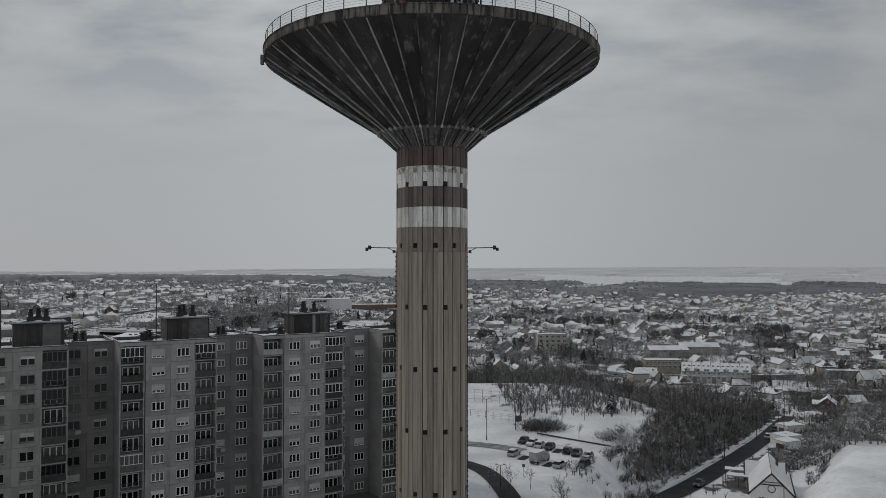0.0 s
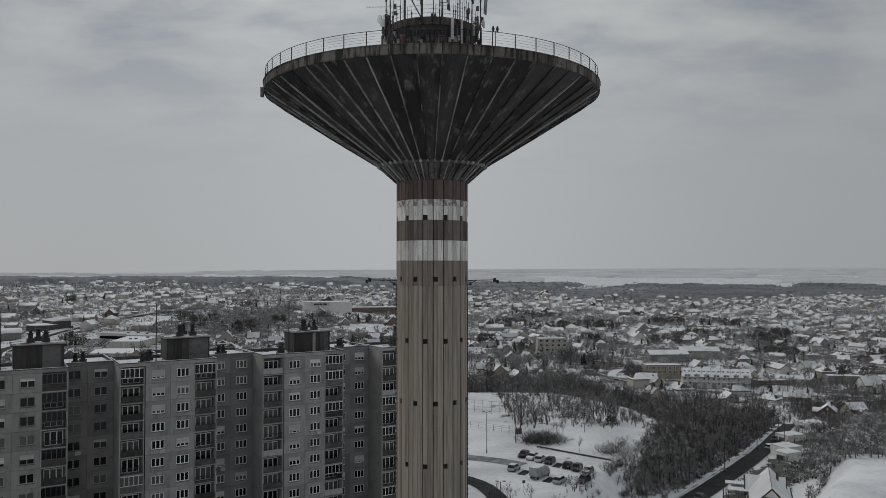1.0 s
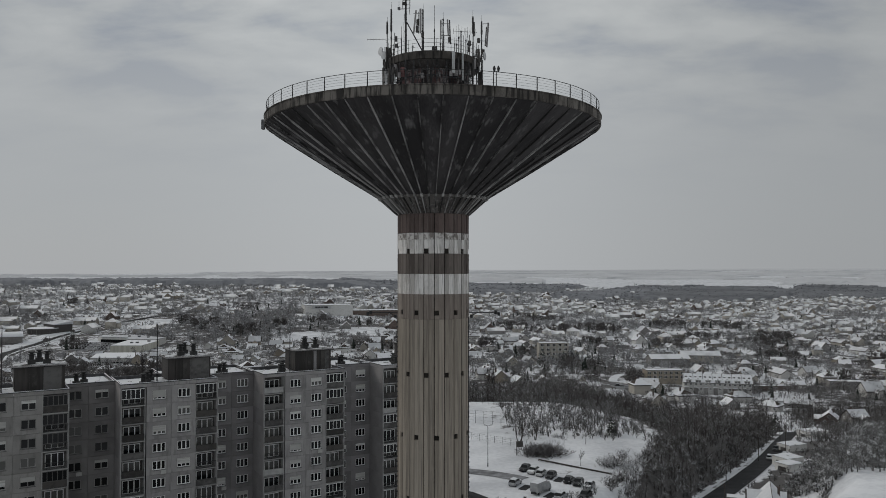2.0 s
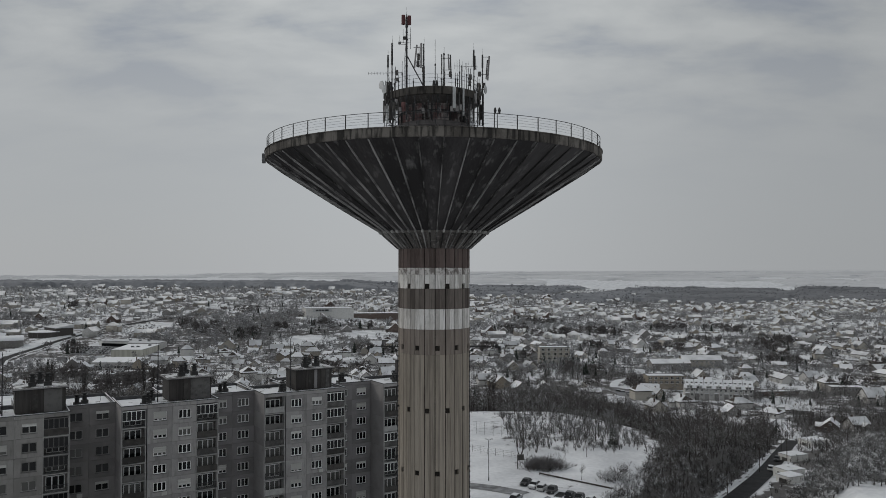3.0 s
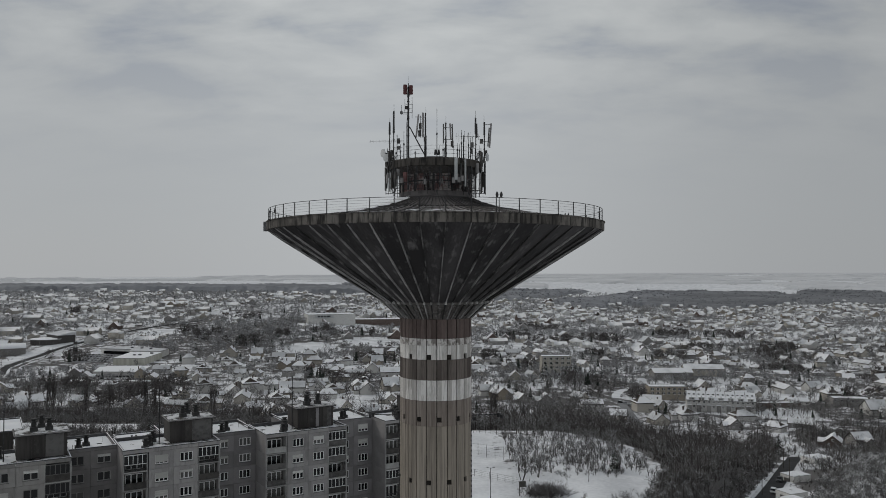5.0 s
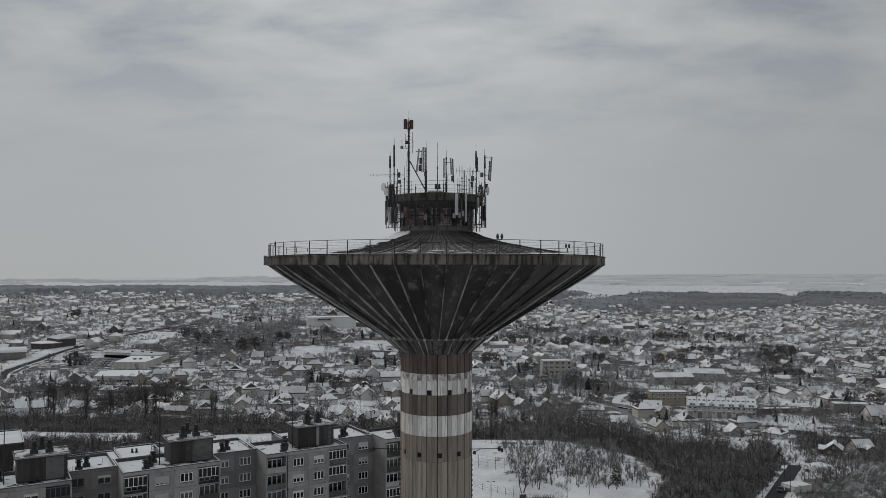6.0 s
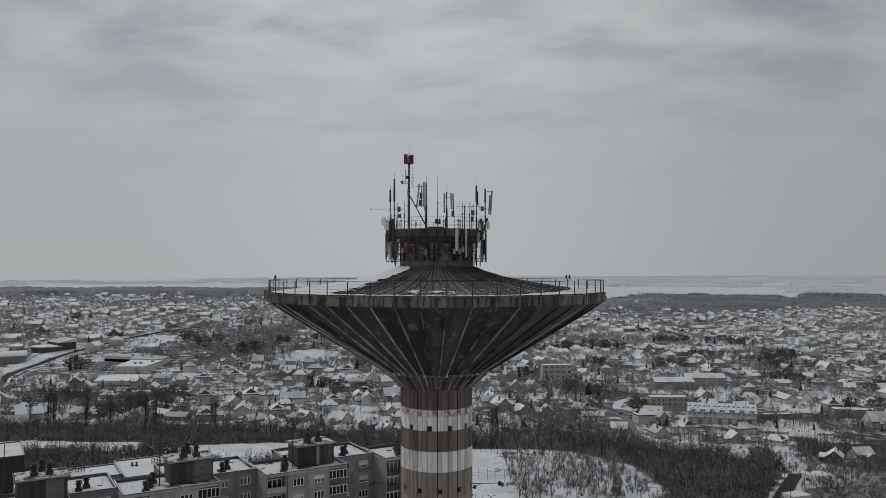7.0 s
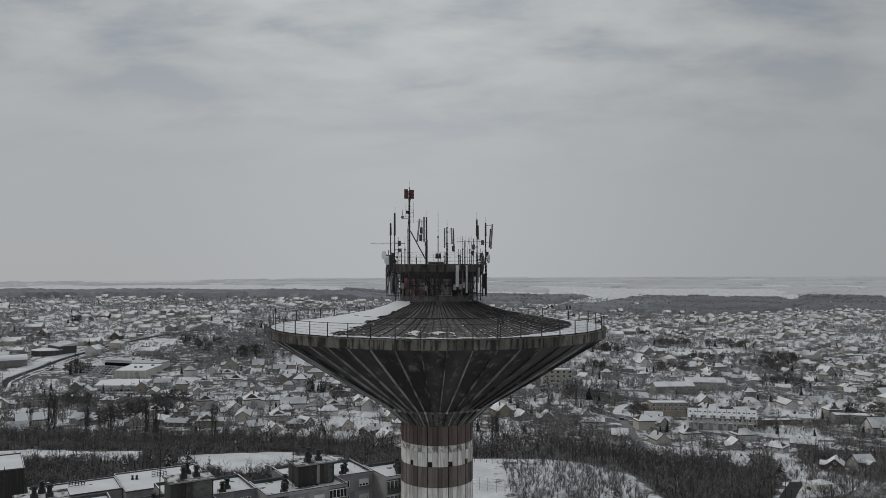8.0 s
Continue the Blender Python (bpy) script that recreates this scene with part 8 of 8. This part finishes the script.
aerial("antenna_pole", "steel pole with pale sector panels and radio units on arms", [("pole", pole(-0.97, -2.6, LED, 75.0, 0.07), "dark_steel"), ("panel", rounded_box(-1.2, -2.8, 72.6, 75.0, 0.2, 0.13), "panel_end"), ("panel", rounded_box(-1.75, -2.75, 72.6, 74.85, 0.16, 0.13, 6), "panel_end"),
        ("radio_unit", rounded_box(-1.47, -2.7, 73.4, 74.0, 0.26, 0.2), "bal_dark"), ("radio_unit", rounded_box(-1.52, -2.75, 72.7, 73.3, 0.3, 0.2), "bal_mid"), ("radio_unit", rounded_box(-1.0, -2.85, 72.2, 72.6, 0.26, 0.2), "bal_dark"),
        ("arm", Solid().tube((-1.95, -2.7, 74.6), (-0.97, -2.6, 74.6), 0.03, n=4).tube((-1.7, -2.7, 72.85), (-0.97, -2.6, 72.85), 0.03, n=4).tube((-1.42, -2.65, 72.6), (-1.42, -2.65, 74.75), 0.035, n=5), "dark_steel"),
        ("clamp", flange(-0.97, -2.6, (71.2, 71.9, 72.7, 73.4, 74.2)), "steel"), ("cable", Solid().tube((-0.88, -2.7, LED), (-0.88, -2.7, 72.8), 0.035, n=4).tube((-1.06, -2.7, LED), (-1.08, -2.7, 72.5), 0.03, n=4), "dark_steel"), ("rod", pole(-0.93, -2.6, 75.0, 75.6, 0.012), "steel")])
aerial("antenna_pole", "banded steel pole with pale sector panels on arms", [("pole", pole(1.0, -2.7, LED, 74.05, 0.06), "dark_steel"), ("sleeve", pole(1.0, -2.7, 72.7, 73.3, 0.075), "pale_plastic"), ("panel", rounded_box(0.78, -2.85, 72.0, 73.9, 0.13, 0.12), "bal_mid"),
        ("panel", rounded_box(1.46, -2.75, 72.4, 73.95, 0.15, 0.13, -3), "panel_end"), ("panel", rounded_box(1.66, -2.7, 71.6, 73.9, 0.13, 0.12, -2), "bal_mid"), ("radio_unit", rounded_box(1.62, -2.85, 71.7, 72.2, 0.28, 0.22), "bal_dark"),
        ("arm", Solid().tube((0.75, -2.75, 73.55), (1.7, -2.7, 73.55), 0.03, n=4).tube((0.78, -2.75, 72.4), (1.66, -2.7, 72.4), 0.03, n=4), "dark_steel"), ("clamp", flange(1.0, -2.7, (71.0, 71.8, 72.4, 73.5, 73.9)), "steel"),
        ("cable", Solid().tube((1.1, -2.8, LED), (1.1, -2.8, 72.3), 0.03, n=4).tube((0.88, -2.8, LED), (0.9, -2.8, 71.6), 0.045, n=4), "dark_steel"), ("rod", pole(1.02, -2.7, 74.0, 74.7, 0.012), "steel")])
aerial("antenna_pole", "tall dark pole with a tubular aerial running down past the drum", [("pole", pole(3.98, -0.8, 66.9, 73.4, 0.05), "dark_steel"), ("aerial", pole(3.96, -0.8, 73.3, 74.9, 0.085), "dark_steel"), ("aerial", pole(4.08, -0.85, 72.9, 74.3, 0.07), "bal_dark"),
        ("rod", pole(3.96, -0.8, 74.8, 75.6, 0.012), "steel"), ("radio_unit", rounded_box(3.62, -1.0, 71.9, 72.4, 0.3, 0.22), "bal_mid"), ("radio_unit", rounded_box(3.55, -1.0, 71.3, 71.8, 0.26, 0.22), "bal_dark"), ("clamp", flange(3.98, -0.8, (70.6, 71.4, 72.2, 73.2)), "steel"),
        ("arm", Solid().tube((3.5, -0.95, 72.1), (4.05, -0.8, 72.1), 0.025, n=4).tube((3.62, -1.0, LED), (3.62, -1.0, 73.0), 0.035, n=5), "dark_steel")])
aerial("antenna_pole", "steel pole with a leaning pale panel on an arm", [("pole", pole(4.86, -0.2, 67.4, 73.4, 0.06), "dark_steel"), ("aerial", pole(4.86, -0.2, 73.3, 74.6, 0.08), "dark_steel"), ("panel", rounded_box(5.46, -0.25, 72.0, 74.45, 0.17, 0.13, 4), "panel_end"), ("panel", rounded_box(5.28, -0.35, 72.1, 74.0, 0.12, 0.12, 4), "bal_mid"),
        ("radio_unit", rounded_box(4.56, -0.3, 72.4, 72.85, 0.32, 0.22), "bal_mid"), ("radio_unit", rounded_box(4.98, -0.4, 71.2, 71.7, 0.34, 0.24), "bal_dark"), ("arm", Solid().tube((4.86, -0.2, 74.35), (5.5, -0.25, 74.35), 0.03, n=4).tube((4.4, -0.25, 72.6), (5.35, -0.25, 72.6), 0.03, n=4), "dark_steel"),
        ("clamp", flange(4.86, -0.2, (69.5, 70.8, 71.8, 72.6, 73.3)), "steel"), ("rod", pole(4.84, -0.2, 74.5, 75.2, 0.012), "steel")])
boom = Solid().tube((1.95, -3.4, 72.62), (4.3, -3.0, 72.62), 0.02, n=4)
for i in range(9):
    boom.tube((2.0 + i * 0.27, -3.4 + i * 0.045, 72.62 - (0.55 if i % 2 else 0.3)), (2.0 + i * 0.27, -3.4 + i * 0.045, 72.62 + (0.5 if i % 2 else 0.3)), 0.013, n=3)
aerial("yagi_antenna", "horizontal boom aerial with upright elements", [("boom", boom, "dark_steel"), ("pole", pole(2.72, -3.3, LED, 72.7, 0.05), "dark_steel")])
# thin whips and stub poles
for x, y, z0, z1 in ((-3.02, -3.3, LED, 73.1), (0.14, -2.0, LED, 75.6), (2.11, -3.7, LED, 71.9), (2.3, -3.8, LED, 71.8), (2.95, -3.4, 68.2, 72.2), (3.2, -3.1, LED, 73.0), (3.4, -2.6, LED, 72.6), (2.5, -3.9, LED, 73.1),
                     (-3.4, -2.6, LED, 72.0), (0.75, -4.2, LED, 71.7), (4.3, -1.5, 66.9, 72.0), (4.5, -1.0, LED, 71.8), (-4.4, -1.6, 67.7, 72.0), (-1.9, -4.0, LED, 71.3), (-3.85, -2.2, LED, 71.7)):
    aerial("whip_antenna", "thin dark whip aerial on a short pole", [
        ("pole", pole(x, y, z0, z0 + (z1 - z0) * 0.55, 0.04), "dark_steel"), ("whip", pole(x, y, z0 + (z1 - z0) * 0.5, z1, 0.018), "dark_steel"),
        ("collar", Solid().box(x - 0.07, y - 0.07, z0 + (z1 - z0) * 0.5, x + 0.07, y + 0.07, z0 + (z1 - z0) * 0.5 + 0.16), "dark_steel")])
aerial("obstruction_lamp", "twin dark obstruction lamps on the drum", [("stand", pole(0.15, -2.2, LED, 71.1, 0.04).tube((-0.1, -2.2, 71.05), (0.4, -2.2, 71.05), 0.03, n=4), "dark_steel"), ("lamp", Solid().tube((0.0, -2.2, 71.0), (0.0, -2.2, 71.5), 0.14, 0.09, 8), "dark_steel"), ("lamp", Solid().tube((0.32, -2.2, 71.0), (0.32, -2.2, 71.5), 0.14, 0.09, 8), "dark_steel")], "lamp")
aerial("roof_hatch", "low snow-dusted hatch on the drum roof", [("hatch", Solid().box(-0.8, -3.6, LED - 0.1, 0.7, -2.4, 70.62), "bal_dark"), ("snow", Solid().box(-0.75, -3.55, 70.62, 0.65, -2.45, 70.67), "snow")], "hatch")
# small radio boxes on brackets
for x, y, z in ((-4.3, -1.4, 71.0), (4.4, -0.9, 71.0), (-4.45, -1.1, 70.6), (4.75, -0.6, 70.4)):
    aerial("radio_transmitter", "small grey radio unit on the railing", [("box", rounded_box(x, y, z, z + 0.55, 0.3, 0.25), "bal_mid"), ("clamp", Solid().tube((x, y + 0.1, LED), (x, y + 0.1, z + 0.4), 0.03, n=5), "dark_steel")])


def dish(x, y, z, r, yaw, label):
    s = Solid()
    prof = [(0.0, 0.0), (r * 0.5, 0.05 * r), (r, 0.25 * r), (r, 0.45 * r), (0.0, 0.5 * r)]
    n = 16
    m = Matrix.Translation((x, y, z)) @ turn(yaw) @ Matrix.Rotation(radians(90), 4, "X")
    v = [m @ Vector((q * math.cos(6.2832 * i / n), q * math.sin(6.2832 * i / n), h)) for i in range(n) for q, h in prof]
    k = len(prof)
    s.add(v, [(i * k + j, i * k + j + 1, (i + 1) % n * k + j + 1, (i + 1) % n * k + j) for i in range(n) for j in range(k - 1)])
    back = m @ Vector((0, 0, -0.35))
    aerial("dish_antenna", label, [("dish", s, "pale_plastic"), ("mount", Solid().tube(tuple(back), (x, y, z), 0.06, n=6).tube((back.x, back.y, z - 1.0), (back.x, back.y, z + 0.5), 0.04, n=6), "dark_steel")], "dish antenna")


dish(-5.1, -0.9, 71.35, 0.42, -55, "round pale dish antenna beside the drum")
dish(-4.75, -1.4, 70.8, 0.40, -40, "round pale dish antenna beside the drum")
dish(5.0, -0.5, 71.0, 0.42, 70, "round grey dish antenna beside the drum")
dish(4.45, -1.0, 70.9, 0.3, 50, "small round grey dish antenna")
# panels that hang down the drum
for x, y, z0, z1, w, m in ((1.98, -4.45, 68.3, 70.35, 0.30, "pale_plastic"), (2.87, -4.05, 67.7, 70.35, 0.17, "pale_plastic"), (-4.98, -0.9, 67.6, 69.7, 0.16, "bal_mid"), (-4.6, -1.6, 67.5, 69.6, 0.2, "pale_plastic"),
                           (-4.15, -2.2, 67.7, 69.6, 0.16, "bal_mid"), (-3.75, -2.8, 67.8, 69.0, 0.24, "pale_plastic"), (-3.4, -3.2, 68.0, 69.2, 0.14, "bal_mid"), (2.45, -4.25, 67.8, 69.9, 0.12, "bal_mid"), (3.9, -2.6, 67.4, 69.9, 0.15, "bal_mid"), (4.5, -1.4, 67.3, 69.9, 0.14, "bal_mid")):
    aerial("sector_antenna", "narrow vertical antenna panel hung on the drum", [("panel", rounded_box(x, y, z0, z1, w, 0.14, 0, math.degrees(math.atan2(x, -y)) * 0.5), m), ("bracket", Solid().tube((x * 0.8, y * 0.8, z1 - 0.25), (x, y, z1 - 0.25), 0.04, n=5), "dark_steel"),
                                                                                   ("bracket", Solid().tube((x * 0.8, y * 0.8, z0 + 0.3), (x, y, z0 + 0.3), 0.04, n=5), "dark_steel")])
for x, y, z in ((-4.2, -2.0, 68.6), (-3.9, -2.5, 68.4), (-3.6, -2.9, 69.0), (-3.2, -3.4, 68.1), (1.75, -4.4, 68.0), (2.25, -4.35, 68.05), (2.55, -4.2, 68.2), (3.5, -3.0, 68.5), (-4.75, -1.2, 68.3), (0.6, -4.0, 68.0), (-1.0, -4.0, 67.9)):
    aerial("radio_transmitter", "small pale radio unit hung under the ledge", [("box", rounded_box(x, y, z, z + 0.5, 0.3, 0.22), "panel_end"), ("hanger", Solid().tube((x, y + 0.15, z + 0.2), (x, y + 0.15, 69.8), 0.03, n=5), "dark_steel")])
for x, y, z0 in ((-2.6, -3.9, 67.4), (-1.8, -4.1, 67.5), (-0.5, -4.3, 67.6), (0.4, -4.3, 67.6), (1.3, -4.2, 67.5), (3.2, -3.4, 67.0), (3.45, -3.2, 66.6), (-3.95, -2.6, 66.9)):
    aerial("cable_duct", "dark vertical cable duct down the drum wall", [("duct", pole(x, y, z0, 69.75, 0.05), "dark_steel"), ("cable", Solid().tube((x + 0.12, y, z0 + 0.2), (x + 0.1, y, 69.7), 0.02, n=4), "dark_steel"), ("clip", flange(x, y, (z0 + 0.5, z0 + 1.4), 0.08), "steel")], "cable duct")
aerial("equipment_box", "faded red equipment box on the drum", [("box", rounded_box(-2.9, -3.2, 68.25, 69.15, 0.4, 0.3), "red_paint"), ("bracket", Solid().tube((-2.4, -2.7, 68.6), (-2.9, -3.1, 68.6), 0.04, n=5), "dark_steel")], "box")
# outrigger frames on both flanks
for sx in (-1, 1):
    f = Solid()
    for x in (4.1, 4.42, 4.7, 4.95) if sx < 0 else (4.3, 4.95):
        f.tube((sx * x, -0.6 - (4.95 - x), 67.25), (sx * x, -0.6 - (4.95 - x), 70.6), 0.035, n=5)
    for z in (67.35, 67.9, 68.4, 69.5) if sx < 0 else (67.35, 69.5):
        f.tube((sx * 3.5, -0.9, z), (sx * 4.98, -0.6, z), 0.03, n=4)
    aerial("steel_outrigger", "dark steel outrigger frame beside the drum", [("frame", f, "dark_steel")], "outrigger")
yagi = Solid().tube((-6.55, -1.0, 72.53), (-3.1, -1.2, 72.53), 0.022, n=4)
for i in range(11):
    yagi.tube((-6.5 + i * 0.3, -1.0, 72.4), (-6.5 + i * 0.3, -1.0, 72.66), 0.01, n=3)
aerial("yagi_antenna", "long thin yagi aerial pointing outward", [("boom", yagi, "dark_steel")])
# lamp arms on the shaft
for sx in (-1, 1):
    arm = Solid().tube((sx * 3.4, 0, 45.35), (sx * 6.3, 0, 45.4), 0.045, n=6).tube((sx * 3.5, 0, 44.9), (sx * 4.4, 0, 45.35), 0.035, n=5).box(sx * 3.8 - 0.14, -0.12, 44.85, sx * 3.8 + 0.14, 0.12, 45.15)
    aerial("lamp_arm", "steel arm with floodlights on the shaft", [("arm", arm, "dark_steel"), ("floodlight", rounded_box(sx * 6.25, -0.1, 45.2, 45.6, 0.3, 0.3), "dark_steel"), ("floodlight", rounded_box(sx * 6.55, 0.1, 45.05, 45.4, 0.24, 0.3), "dark_steel")], "floodlight")
# obstruction lamps on the railing
for a, lamps in ((18.8, (-0.17, 0.17)), (-93.6, (0.0,)), (118.8, (-0.17, 0.17))):
    q = Vector((16.4 * math.sin(radians(a)), -16.4 * math.cos(radians(a)), 0))
    aerial("obstruction_lamp", "dark obstruction lamp on the rim railing", [("post", pole(q.x, q.y, 64.36, 65.6, 0.03), "dark_steel"), ("bar", Solid().tube((q.x - 0.22, q.y, 65.55), (q.x + 0.22, q.y, 65.55), 0.03, n=4), "dark_steel")]
           + [("lamp", Solid().tube((q.x + d, q.y, 65.55), (q.x + d, q.y, 65.8), 0.07, 0.125, 8).tube((q.x + d, q.y, 65.8), (q.x + d, q.y, 66.02), 0.125, 0.05, 8), "dark_steel") for d in lamps], "lamp")
# service cage of rails and uprights round the drum wall
cage = aerial("service_cage", "dark rail cage round the drum wall", [("rail", Solid().ring([(3.86, z), (3.9, z), (3.9, z + 0.04), (3.86, z + 0.04)], 60), "dark_steel") for z in (67.55, 68.05, 68.75)], "cage")
for i in range(26):
    a = radians(i * 360 / 26 + 3)
    part("upright", Solid().tube((3.88 * math.sin(a), -3.88 * math.cos(a), 67.0), (3.88 * math.sin(a), -3.88 * math.cos(a), 69.4), 0.025, n=4), M["dark_steel"], cage)
# feeder cables that sag from the ledge to the roof
gear = random.Random(5)
for i in range(22):
    a = gear.choice((-1, 1)) * gear.uniform(18, 95) if i > 5 else gear.uniform(-20, 20)
    s = Solid()
    z0, sway, prev = gear.uniform(66.9, 67.8), gear.uniform(-6, 6), None
    for k in range(7):
        t = k / 6
        b, r = radians(a + sway * math.sin(math.pi * t)), 4.45 - 0.35 * t + 0.25 * math.sin(math.pi * t)
        p = (r * math.sin(b), -r * math.cos(b), 69.75 + (z0 - 69.75) * t)
        if prev:
            s.tube(prev, p, 0.03, n=4)
        prev = p
    aerial("feeder_cable", "dark feeder cable sagging down the drum wall", [("cable", s, "dark_steel")], "cable")
# radio gear crowded on both flanks of the drum
for i in range(18):
    side = -1 if i % 4 else 1
    a, r = side * gear.uniform(48, 98), gear.uniform(4.55, 5.15)
    x, y, z, h, w = r * math.sin(radians(a)), -r * math.cos(radians(a)), gear.uniform(67.3, 70.9), gear.uniform(0.35, 1.5), gear.uniform(0.14, 0.3)
    aerial("radio_transmitter", "slim radio unit clamped on the flank of the drum", [("box", rounded_box(x, y, z, z + h, w, 0.18, 0, gear.uniform(-30, 30)), gear.choice(("bal_dark", "bal_mid", "panel_end", "bal_dark"))),
        ("bracket", Solid().tube((x * 0.88, y * 0.88, z + h * 0.5), (x, y, z + h * 0.5), 0.03, n=4), "dark_steel"), ("stem", pole(x * 0.99, y * 0.97, z - 0.5, z + h + 0.4, 0.03), "dark_steel")])
aerial("utility_box", "small steel box on a bracket outside the rim", [("box", Solid().box(-17.05, -1.0, 63.6, -16.75, -0.6, 64.55), "steel"), ("bracket", Solid().box(-16.8, -0.9, 63.9, -16.4, -0.7, 64.0), "dark_steel")], "bracket")
